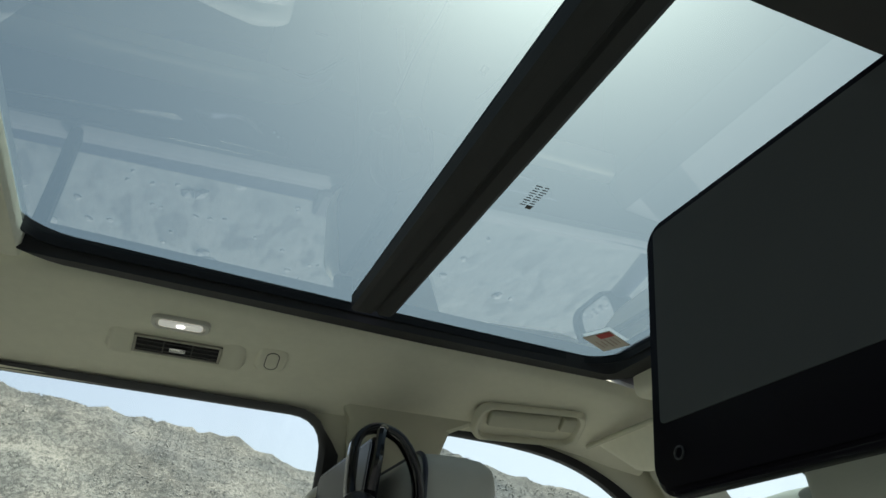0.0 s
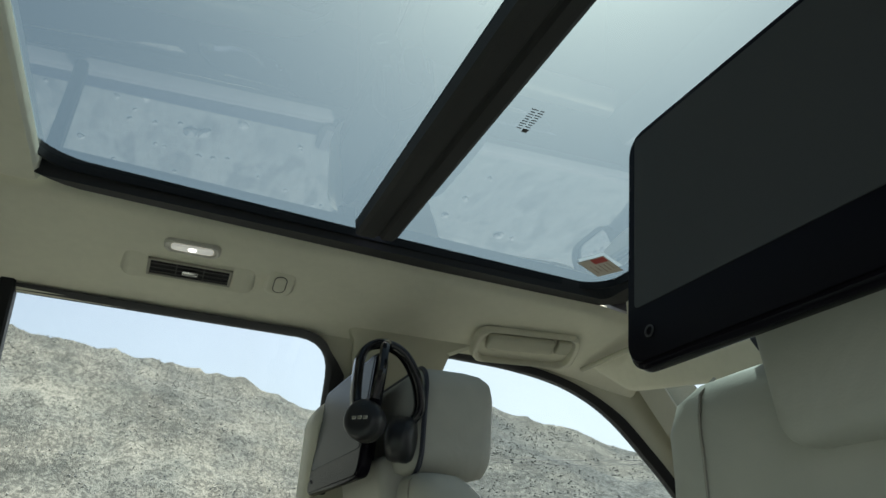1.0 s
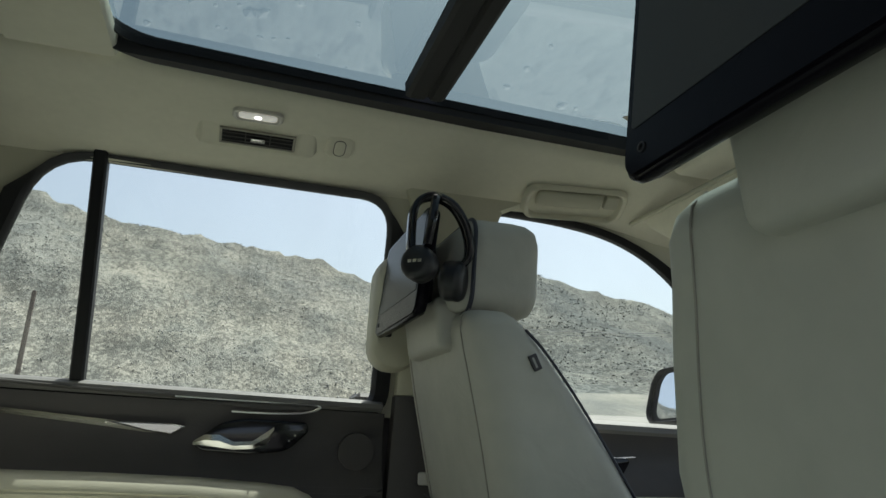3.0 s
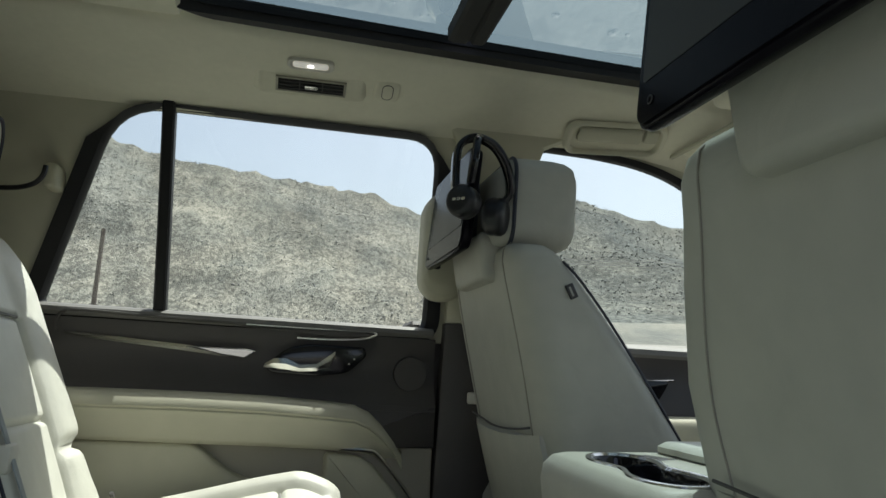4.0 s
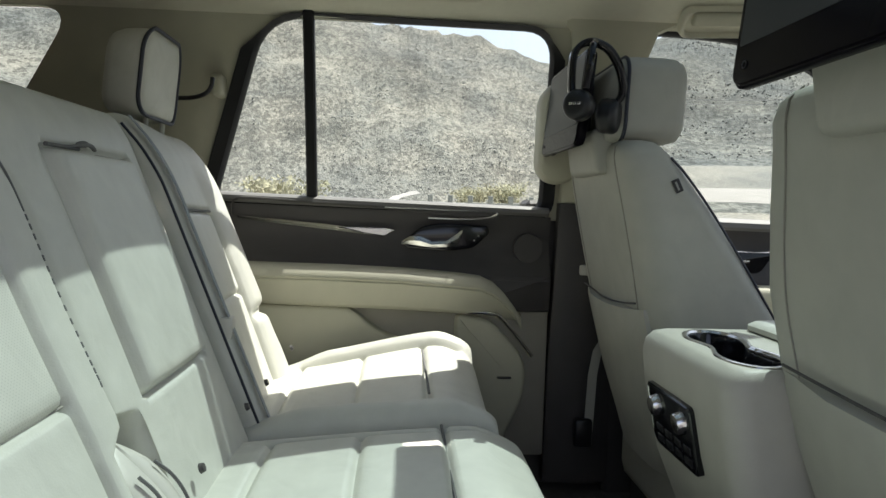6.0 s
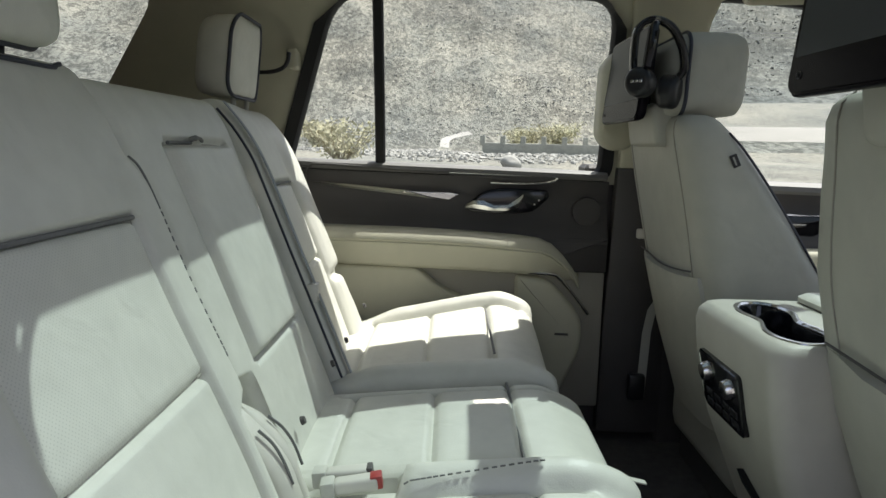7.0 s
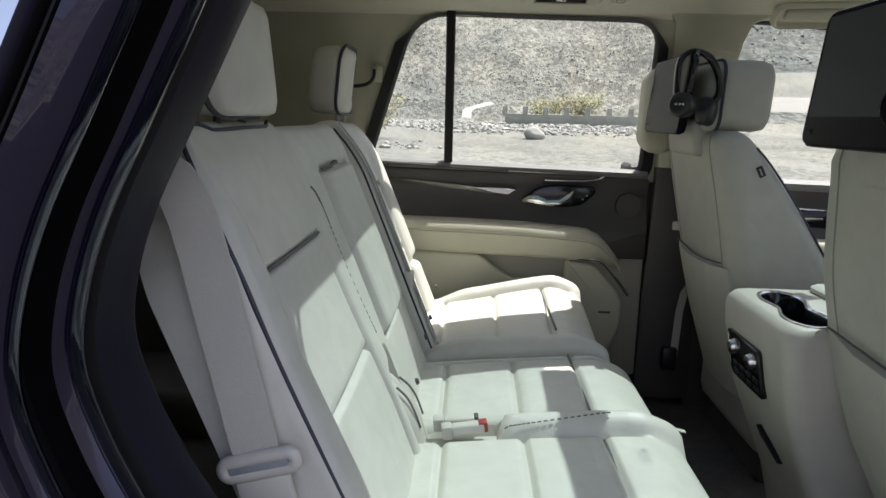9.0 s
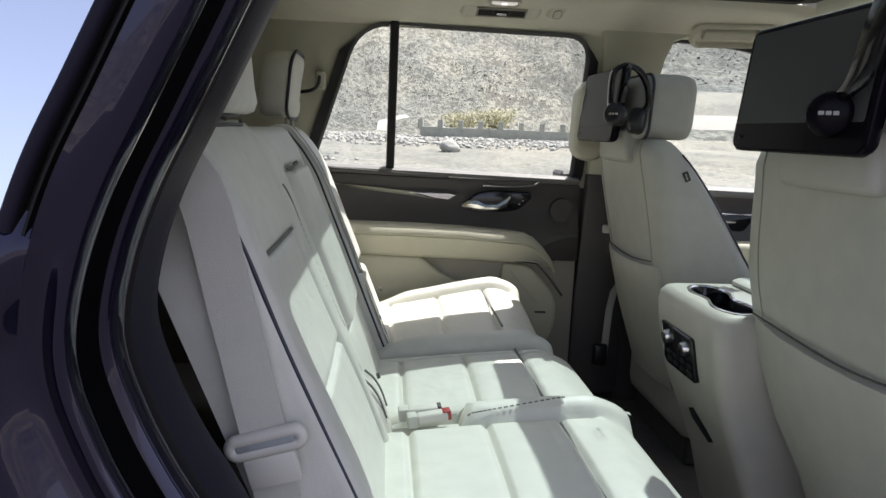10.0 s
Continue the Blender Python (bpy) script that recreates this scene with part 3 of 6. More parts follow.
# pale wheel track winding up from the flat
def track():
    pts = smooth_path([(2.6, 46, 0), (2.05, 50.5, 0), (1.0, 60, 0), (0.0, 70, 0), (-0.30, 74, 0), (0.0, 76.5, 0), (1.2, 78, 0), (2.6, 79, 0)], 12)
    bm = bmesh.new()
    rows = []
    for i, p in enumerate(pts):
        d = (pts[min(i + 1, len(pts) - 1)] - pts[max(i - 1, 0)]).normalized()
        s = Vector((-d.y, d.x, 0)) * 0.5
        rows.append([bm.verts.new((q.x, q.y, terrain(q.x, q.y) + 0.07)) for q in (p - s, p, p + s)])
    for a, b in zip(rows, rows[1:]):
        for i in range(2):
            bm.faces.new((a[i], a[i + 1], b[i + 1], b[i]))
    tagged(part("track", bm, material("pale_dust", (0.36, 0.35, 0.325), 0.95, scale=2)), "pale dusty wheel track over the flat", "track", kind="structure")

track()


# ---------------------------------------------------------------- car shell: headliner, far side, pillars
def far_y(z):
    """Inner face of the window side, leaning inwards towards the roof."""
    return 0.842 - max(0.0, z - 1.335) * 0.345


def headliner_strip(name, side):
    """Soft headliner between the roof opening and the side windows, lofted along the car."""
    prof = [(0.350, 1.866), (0.357, 1.846), (0.375, 1.838), (0.42, 1.831), (0.47, 1.823), (0.53, 1.816), (0.59, 1.806), (0.64, 1.796), (0.675, 1.787), (0.690, 1.777), (0.702, 1.774), (0.708, 1.79), (0.712, 1.83), (0.705, 1.925), (0.440, 1.925)]
    loops = []
    for i in range(41):
        x = -1.75 + 3.35 * i / 40
        open_ = 0.095 * min(1.0, max(0.0, (x - 0.235) / 1.13)) + 0.016
        drop = 0.012 * smoothstep(-0.25, -1.6, x) + 0.035 * smoothstep(1.32, 1.62, x)
        loops.append([(x, side * (y + open_ * (1.0, 1.0, 0.9, 0.72, 0.5, 0.3, 0.15, 0.05, 0, 0, 0, 0, 0, 0, 1.0)[k]) - (0.075 if side < 0 else 0.0) * 1.0, z - drop) for k, (y, z) in enumerate(prof)])
    bm = bmesh.new()
    loft(bm, loops)
    return part(name, bm, FABRIC, smooth=50)


liner = headliner_strip("ceiling", 1)
tagged(liner, "beige fabric headliner over the far side windows", "headliner", kind="structure")
tagged(headliner_strip("ceiling", -1), "beige fabric headliner over the near side windows", "headliner", kind="structure")

def roof_ends():
    bm = bmesh.new()
    box(bm, (-1.75, -0.47, 1.845), (0.243, 0.36, 1.93), 0.012, 3)
    tagged(part("ceiling", bm, FABRIC), "beige fabric headliner behind the glass roof", "headliner", kind="structure")
    bm = bmesh.new()
    box(bm, (1.39, -0.50, 1.82), (1.66, 0.43, 1.93), 0.02, 3)
    tagged(part("ceiling", bm, FABRIC), "beige fabric headliner in front of the glass roof", "headliner", kind="structure")
    bm = bmesh.new()
    box(bm, (-1.8, -0.79, 1.925), (0.20, 0.715, 1.945), 0.008, 1)
    box(bm, (1.40, -0.79, 1.925), (1.70, 0.715, 1.945), 0.008, 1)
    box(bm, (0.20, 0.54, 1.925), (1.40, 0.715, 1.945), 0.008, 1)
    box(bm, (0.20, -0.79, 1.925), (1.40, -0.50, 1.945), 0.008, 1)
    tagged(part("car_roof", bm, PAINT), "dark blue painted roof skin of the car", "roof", kind="structure")

roof_ends()


def glass_roof():
    t = thing("panoramic_roof", "two-pane tinted panoramic glass roof in a black frame", "glass roof", (0.8, -0.04, 1.86))
    def zz(x):
        return 1.861 + 0.020 * (x - 0.26)
    def ring(inner, outer, r_in, r_out, z0, z1):
        """Frame ring between two rounded outlines that widen towards the front."""
        def outline(d, r):
            x0, x1, yn, yr, yf = d
            pts = []
            for sx, sy in ((1, 1), (0, 1), (0, 0), (1, 0)):
                cx = x1 - r if sx else x0 + r
                yy = (yf if sx else yr) if sy else yn
                cy = yy - r if sy else yy + r
                a0 = {(1, 1): 0, (0, 1): 90, (0, 0): 180, (1, 0): 270}[(sx, sy)]
                for k in range(9):
                    a = radians(a0 + 90 * k / 8)
                    pts.append((cx + r * math.cos(a), cy + r * math.sin(a)))
            return pts
        o, i = outline(outer, r_out), outline(inner, r_in)
        bm = bmesh.new()
        loops = [[(x, y, zz(x) + z1) for x, y in o], [(x, y, zz(x) + z0) for x, y in o], [(x, y, zz(x) + z0) for x, y in i], [(x, y, zz(x) + z1) for x, y in i]]
        loops.append(loops[0])
        loft(bm, loops, caps=False)
        bmesh.ops.remove_doubles(bm, verts=bm.verts, dist=1e-6)
        return bm
    part("frame", ring((0.258, 1.345, -0.425, 0.335, 0.427), (0.236, 1.413, -0.49, 0.362, 0.470), 0.02, 0.11, -0.019, 0.012), FRAME_BLACK, t, "matt black inner frame")
    part("frame_rim", ring((0.246, 1.400, -0.48, 0.352, 0.460), (0.236, 1.413, -0.49, 0.362, 0.470), 0.10, 0.11, 0.011, 0.026), FRAME_BLACK, t)
    part("seal", ring((0.262, 1.341, -0.420, 0.331, 0.423), (0.258, 1.345, -0.425, 0.335, 0.427), 0.066, 0.07, -0.004, 0.0125), RUBBER, t)
    bm = bmesh.new()
    prof = [(0.762, 0.012), (0.764, -0.012), (0.772, -0.016), (0.800, -0.016), (0.804, -0.010), (0.809, -0.010), (0.813, -0.016), (0.832, -0.016), (0.840, -0.010), (0.842, 0.012)]
    loft(bm, [[(x, y, zz(x) + z) for x, z in prof] for y in (-0.44, -0.2, 0.1, 0.345)])
    part("crossbar", bm, FRAME_BLACK, t, "black crossbar between the panes", 25)
    for x0, x1 in ((0.245, 0.755), (0.835, 1.37)):
        bm = bmesh.new()
        vs = []
        for z in (0.008, 0.012):
            vs.append([bm.verts.new((x, y, zz(x) + z)) for x, y in ((x0, -0.46), (x1 + 0.02, -0.46), (x1 + 0.02, 0.475), (x0, 0.415))])
        bm.faces.new(vs[0])
        o = part("pane", bm, ROOF_GLASS, t, "tinted roof pane")
    bm = bmesh.new()
    prof = [(0.10, 0.012), (0.10, -0.017), (0.255, -0.021), (0.264, -0.019), (0.268, -0.010), (0.268, 0.006)]
    loft(bm, [[(x, y, zz(x) + z) for x, z in prof] for y in (-0.46, -0.1, 0.2, 0.354)])
    part("roller_shade", bm, FABRIC, t, "beige roller shade drawn back")
    # maker's mark printed on the front pane: plain bars
    bm = bmesh.new()
    for k in range(9):
        for c in range(2):
            w = (0.0095, 0.006, 0.008)[(k + c) % 3]
            x, y = 0.886 + 0.011 * c, -0.078 + 0.0056 * k
            box(bm, (x - w / 2, y - 0.0006, zz(x) + 0.0045), (x + w / 2, y + 0.0006, zz(x) + 0.0052), 0, 1)
    box(bm, (0.893, -0.033, zz(0.9) + 0.0045), (0.901, -0.026, zz(0.9) + 0.0052), 0, 1)
    part("printed_mark", bm, DARK_GREY, t, "small dark printed bars")
    settle(t)
    s = thing("windscreen_sticker", "creased paper sticker with a red corner stuck on the roof pane", "sticker", (1.26, 0.33, zz(1.26) + 0.004))
    m = Matrix.Translation((1.262, 0.322, zz(1.26) + 0.0035)) @ Matrix.Rotation(radians(28), 4, "Z")
    bm = bmesh.new()
    box(bm, (-0.042, -0.028, -0.0006), (0.042, 0.028, 0.0006), 0, 1, m)
    part("sheet", bm, PAPER, s)
    bm = bmesh.new()
    box(bm, (-0.040, -0.026, -0.0014), (-0.018, 0.002, -0.0007), 0, 1, m)
    part("red_patch", bm, STICKER_RED, s)
    bm = bmesh.new()
    for k in range(5):
        box(bm, (-0.012 + 0.004 * (k % 2), -0.020 + 0.009 * k, -0.0014), (0.020 + 0.005 * (k % 3), -0.0185 + 0.009 * k, -0.0007), 0, 1, m)
    part("print_bars", bm, STICKER_PRINT, s, "faint printed lines")
    settle(s)


glass_roof()


def rounded_poly(pts, radii, n=6):
    """Rounds the corners of a polygon, each by its own radius."""
    out = []
    k = len(pts)
    for i, p in enumerate(pts):
        p = Vector((*p, 0))
        a, b = Vector((*pts[i - 1], 0)), Vector((*pts[(i + 1) % k], 0))
        r = radii[i]
        if r <= 0:
            out.append((p.x, p.y))
            continue
        da, db = (a - p).normalized(), (b - p).normalized()
        r = min(r, 0.45 * (a - p).length, 0.45 * (b - p).length)
        s, e = p + da * r, p + db * r
        for j in range(n + 1):
            t = j / n
            q = s * (1 - t) ** 2 + p * 2 * t * (1 - t) + e * t * t
            out.append((q.x, q.y))
    return out


REAR_WIN = rounded_poly([(-0.060, 1.335), (0.835, 1.315), (0.825, 1.773), (0.095, 1.780)], [0.02, 0.03, 0.075, 0.10])
FRONT_WIN = rounded_poly([(1.045, 1.305), (2.02, 1.29), (1.82, 1.49), (1.735, 1.562), (1.645, 1.628), (1.575, 1.678), (1.50, 1.718), (1.42, 1.746), (1.34, 1.762), (1.24, 1.772), (1.052, 1.778)], [0.03, 0.02, 0.05, 0.04, 0.04, 0.04, 0.04, 0.04, 0.04, 0.04, 0.06])
QUARTER_WIN = rounded_poly([(-0.60, 1.47), (-1.35, 1.47), (-1.35, 1.76), (-0.368, 1.776)], [0.06, 0.1, 0.1, 0.09])


def grow(loop, d):
    """Outline moved outwards by d."""
    n = len(loop)
    area = sum(a[0] * b[1] - b[0] * a[1] for a, b in zip(loop, loop[1:] + loop[:1]))
    s = 1 if area > 0 else -1
    out = []
    for i in range(n):
        a, b = Vector(loop[i - 1]), Vector(loop[(i + 1) % n])
        t = (b - a).normalized()
        out.append((loop[i][0] + s * d * t.y, loop[i][1] - s * d * t.x))
    return out


def seal_outline(loop, top, sides):
    """Outer outline of a window seal: slim along the top, wider at the sides."""
    wide, slim = grow(loop, sides), grow(loop, top)
    high = max(v for _, v in loop)
    out = []
    for (u, v), (u2, v2) in zip(wide, slim):
        k = smoothstep(high - 0.10, high - 0.02, v)
        out.append((u + (u2 - u) * k, v + (v2 - v) * k))
    return out


def side_wall(side):
    """Upper side of the cabin with real openings; side +1 is the far one."""
    bm = bmesh.new()
    place = (lambda u, v, d: (u, (far_y(v) + d), v)) if side > 0 else (lambda u, v, d: (u, -(far_y(v) + d) - 0.075, v))
    outer = [(-1.75, 1.30), (-0.10, 1.30), (2.2, 1.262), (2.2, 1.45), (1.98, 1.64), (1.80, 1.79), (1.60, 1.86), (1.40, 1.86), (1.1, 1.835), (-1.75, 1.835)]
    if side > 0:
        holes = [seal_outline(REAR_WIN, 0.006, 0.026), seal_outline(FRONT_WIN, 0.005, 0.007), QUARTER_WIN]
    else:
        holes = [rounded_poly([(-0.075, 1.31), (0.93, 1.31), (0.90, 1.80), (0.16, 1.80)], [0, 0, 0.08, 0.1]), grow(FRONT_WIN, 0.012), QUARTER_WIN]
        outer = [(-1.75, 1.26), (-0.075, 1.26), (-0.065, 1.30), (0.94, 1.30), (0.95, 1.26)] + outer[2:]
        holes[0] = rounded_poly([(-0.058, 1.312), (0.93, 1.312), (0.90, 1.80), (0.16, 1.80)], [0, 0, 0.08, 0.1])
    plate(bm, outer, holes, place, 0.02)
    return bm


tagged(part("wall_far", side_wall(1), TRIM_BEIGE), "beige trimmed cabin side with window pillars", "wall", kind="structure")


def window_frame(bm, loop, inner, proud, depth, top=0.010, sides=0.032):
    """Rubber seal round an opening."""
    big, small = seal_outline(loop, top, sides), grow(loop, -inner)
    rows = [[(u, far_y(v) + depth, v) for u, v in big], [(u, far_y(v) - proud, v) for u, v in big], [(u, far_y(v) - proud * 0.6, v) for u, v in grow(loop, 0.004)],
            [(u, far_y(v) + 0.004, v) for u, v in small], [(u, far_y(v) + depth, v) for u, v in small]]
    rows.append(rows[0])
    loft(bm, rows, caps=False)
    bmesh.ops.remove_doubles(bm, verts=bm.verts, dist=1e-6)


def pane_of(loop, off):
    bm = bmesh.new()
    bm.faces.new([bm.verts.new((u, far_y(v) + off, v)) for u, v in loop])
    return bm


# ---------------------------------------------------------------- far rear door
def extrude_y(bm, poly, y0, y1, bevel=0.006, seg=2):
    """A panel with an outline in (x, z), from y0 to y1, edges rounded."""
    a = [bm.verts.new((x, y0, z)) for x, z in poly]
    b = [bm.verts.new((x, y1, z)) for x, z in poly]
    n = len(poly)
    fs = [bm.faces.new(a), bm.faces.new(b[::-1])]
    for i in range(n):
        j = (i + 1) % n
        fs.append(bm.faces.new((a[j], a[i], b[i], b[j])))
    bmesh.ops.recalc_face_normals(bm, faces=fs)
    if bevel:
        lim = [e for e in bm.edges if e.is_valid and all(v in a or v in b for v in e.verts) and e.calc_length() > 0 and len(e.link_faces) == 2 and e.calc_face_angle(0) > 0.9]
        bmesh.ops.bevel(bm, geom=lim, offset=bevel, segments=seg, profile=0.5, affect="EDGES")


def rear_door():
    t = thing("rear_door", "closed rear car door, dark taupe upper trim over a pale padded armrest", "car door", (0.4, 0.84, 0.6))
    bm = bmesh.new()
    window_frame(bm, REAR_WIN, 0.003, 0.014, 0.022, 0.004, 0.036)
    part("window_seal", bm, RUBBER, t, "black rubber window surround")
    bm = bmesh.new()
    a, b = (0.202, 1.79), (0.200, 1.32)
    loft(bm, [[(x + dx, far_y(z) + dy, z) for dx, dy in ((-0.014, -0.010), (-0.010, -0.016), (0.010, -0.016), (0.014, -0.010), (0.012, 0.03), (-0.012, 0.03))] for x, z in (b, (0.201, 1.5), a)])
    part("window_bar", bm, RUBBER, t, "black upright bar between the panes")
    part("pane", pane_of(REAR_WIN, 0.012), SIDE_GLASS, t, "clear window pane")
    # belt ledge
    bm = bmesh.new()
    prof = [(0.872, 1.310), (0.872, 1.339), (0.842, 1.339), (0.824, 1.336), (0.814, 1.330), (0.812, 1.320), (0.822, 1.312)]
    loft(bm, [[(x, y, z - 0.020 * (x + 0.05)) for y, z in prof] for x in (-0.10, 0.2, 0.5, 0.855)])
    part("belt_ledge", bm, SUNLIT_LEDGE, t, "dark grey ledge along the window, coloured lighter as if sunlit")
    # upper dark panel, curved in section
    bm = bmesh.new()
    prof = [(0.90, 1.312), (0.822, 1.308), (0.824, 1.29), (0.834, 1.262), (0.832, 1.22), (0.815, 1.175), (0.80, 1.15), (0.795, 1.13), (0.90, 1.10)]
    loft(bm, [[(x, y, z - 0.018 * (x + 0.05)) for y, z in prof] for x in (-0.10, 0.1, 0.3, 0.5, 0.7, 0.862)])
    upper = part("upper_panel", bm, DARK_TRIM, t, "dark taupe soft upper panel")
    bm = bmesh.new()
    poly = rounded_poly([(0.55, 1.132), (0.862, 1.128), (0.862, 1.030), (0.60, 1.030)], [0.002, 0.002, 0.002, 0.002])
    extrude_y(bm, poly, 0.7965, 0.88, 0.003)
    part("front_panel", bm, DARK_TRIM, t)
    # long chrome blade at the belt, front end
    bm = bmesh.new()
    pts = [(0.39, 1.309), (0.55, 1.306), (0.67, 1.305), (0.711, 1.301), (0.695, 1.289), (0.65, 1.283), (0.58, 1.281), (0.52, 1.282)]
    tube(bm, smooth_path([(x, 0.816, z) for x, z in pts], 5), 0.0032, 6)
    part("chrome_outline", bm, CHROME, t, "thin chrome outline")
    bm = bmesh.new()
    extrude_y(bm, [(0.40, 1.303), (0.67, 1.301), (0.704, 1.298), (0.688, 1.290), (0.6, 1.287)], 0.815, 0.83, 0.002, 1)
    part("blade", bm, DARK_GREY, t, "grey satin blade")
    bm = bmesh.new()
    tube(bm, smooth_path([(-0.012, 0.820, 1.275), (-0.012, 0.817, 1.303), (0.0, 0.815, 1.318), (0.03, 0.814, 1.323), (0.20, 0.814, 1.316), (0.40, 0.814, 1.309)], 6), 0.0042, 6)
    part("raised_lip", bm, DARK_GREY, t, "grey raised lip round the inset panel")
    # trim strip with its pointed front end
    bm = bmesh.new()
    secs = []
    for x, z, h in ((0.004, 1.272, 0.0025), (0.05, 1.267, 0.005), (0.14, 1.259, 0.006), (0.27, 1.2475, 0.007), (0.345, 1.239, 0.007), (0.40, 1.234, 0.004)):
        y = 0.826
        secs.append([(x, y - 0.007, z), (x, y - 0.003, z + h), (x, y + 0.012, z + h), (x, y + 0.012, z - h), (x, y - 0.003, z - h)])
    loft(bm, secs)
    part("chrome_strip", bm, CHROME, t, "brushed chrome strip")
    bm = bmesh.new()
    extrude_y(bm, [(0.265, 1.252), (0.40, 1.251), (0.430, 1.246), (0.402, 1.228), (0.350, 1.234), (0.31, 1.243)], 0.813, 0.83, 0.003, 1)
    part("chrome_tip", bm, CHROME, t, "pointed chrome tip")
    # handle recess, bezel and lever
    bm = bmesh.new()
    poly = rounded_poly([(0.448, 1.212), (0.498, 1.256), (0.545, 1.268), (0.684, 1.265), (0.690, 1.245), (0.645, 1.202), (0.575, 1.193), (0.465, 1.198)], [0.015, 0.02, 0.03, 0.015, 0.015, 0.02, 0.03, 0.015])
    extrude_y(bm, poly, 0.803, 0.84, 0.005)
    bez = part("handle_bezel", bm, GLOSS_BLACK, t, "gloss black handle bezel")
    bm = bmesh.new()
    secs = []
    for x, z, h, y in ((0.448, 1.213, 0.004, 0.800), (0.47, 1.220, 0.011, 0.794), (0.50, 1.219, 0.013, 0.792), (0.53, 1.210, 0.008, 0.790), (0.57, 1.213, 0.008, 0.786), (0.60, 1.229, 0.014, 0.786), (0.612, 1.246, 0.006, 0.788)):
        secs.append([(x, y - 0.005, z), (x, y, z + h), (x, y + 0.012, z + h), (x, y + 0.012, z - h), (x, y, z - h)])
    loft(bm, secs)
    part("door_lever", bm, CHROME, bez, "chrome inner door lever")
    for k in range(2):
        bm = bmesh.new()
        box(bm, (0.645 + 0.012 * k, 0.7985, 1.222 + 0.012 * k), (0.649 + 0.012 * k, 0.804, 1.226 + 0.012 * k), 0.001, 1)
        part("lock_button", bm, WHITE_PLASTIC, bez)
    # round tweeter cover
    bm = bmesh.new()
    bmesh.ops.create_cone(bm, cap_ends=True, segments=40, radius1=0.042, radius2=0.040, depth=0.014, matrix=Matrix.Translation((0.80, 0.822, 1.205)) @ Matrix.Rotation(radians(90), 4, "X"))
    part("speaker_grille", bm, DARK_TRIM, t, "round dark speaker grille")
    # armrest: padded bolster that turns down at the front
    bm = bmesh.new()
    secs = []
    path = [(-0.06, 1.152, 1.048), (0.10, 1.150, 1.043), (0.28, 1.148, 1.038), (0.46, 1.143, 1.034), (0.60, 1.134, 1.028), (0.665, 1.127, 1.022), (0.70, 1.112, 1.016), (0.735, 1.085, 1.006), (0.765, 1.052, 0.998), (0.785, 1.018, 0.992)]
    for x, zt, zb in path:
        k = smoothstep(0.60, 0.79, x)
        yi = 0.735 + 0.055 * k
        secs.append([(x, 0.85, zt), (x, 0.80, zt + 0.002), (x, yi + 0.022, zt - 0.003), (x, yi + 0.006, zt - 0.012), (x, yi, zt - 0.030), (x, yi + 0.004, zt - 0.034), (x, yi + 0.001, zt - 0.038),
                     (x, yi + 0.010, (zt + zb) / 2), (x, yi + 0.020, zb + 0.012), (x, yi + 0.030, zb), (x, 0.85, zb - 0.004)])
    loft(bm, secs)
    part("armrest", bm, TRIM_BEIGE, t, "pale padded armrest", 50)
    # lower panel, with the pocket hollow behind it
    bm = bmesh.new()
    poly = rounded_poly([(-0.10, 1.045), (0.315, 1.036), (0.382, 0.978), (0.455, 0.948), (0.60, 0.943), (0.62, 0.62), (-0.10, 0.62)], [0, 0.03, 0.05, 0.03, 0.03, 0, 0])
    extrude_y(bm, poly, 0.775, 0.86, 0.012, 3)
    part("lower_panel", bm, TRIM_BEIGE, t, "pale lower door panel")
    bm = bmesh.new()
    box(bm, (0.30, 0.812, 0.62), (0.862, 0.88, 1.045), 0.006, 2)
    part("pocket_back", bm, material("taupe_trim", (0.30, 0.28, 0.235), 0.6, scale=14, bump=0.2), t, "taupe door pocket")
    bm = bmesh.new()
    poly = rounded_poly([(0.60, 1.022), (0.70, 1.008), (0.80, 0.90), (0.80, 0.80), (0.72, 0.62), (0.60, 0.62)], [0.02, 0.03, 0.05, 0.05, 0.03, 0])
    extrude_y(bm, poly, 0.786, 0.86, 0.014, 3)
    part("speaker_housing", bm, TRIM_BEIGE, t, "pale lower corner of the door")
    bm = bmesh.new()
    tube(bm, smooth_path([(0.63, 0.775, 1.030), (0.70, 0.780, 1.026), (0.725, 0.783, 1.015), (0.77, 0.788, 0.965), (0.815, 0.792, 0.908)], 6), 0.0055, 8)
    part("chrome_pull", bm, CHROME, t, "bent chrome trim rod")
    bm = bmesh.new()
    box(bm, (0.72, 0.780, 0.845), (0.76, 0.79, 0.851), 0.002, 1)
    part("badge", bm, DARK_GREY, t)
    bm = bmesh.new()
    box(bm, (-0.12, 0.872, 0.35), (0.872, 0.98, 1.30), 0.01, 1)
    part("outer_skin", bm, PAINT, t, "dark blue outer skin")
    settle(t)


rear_door()


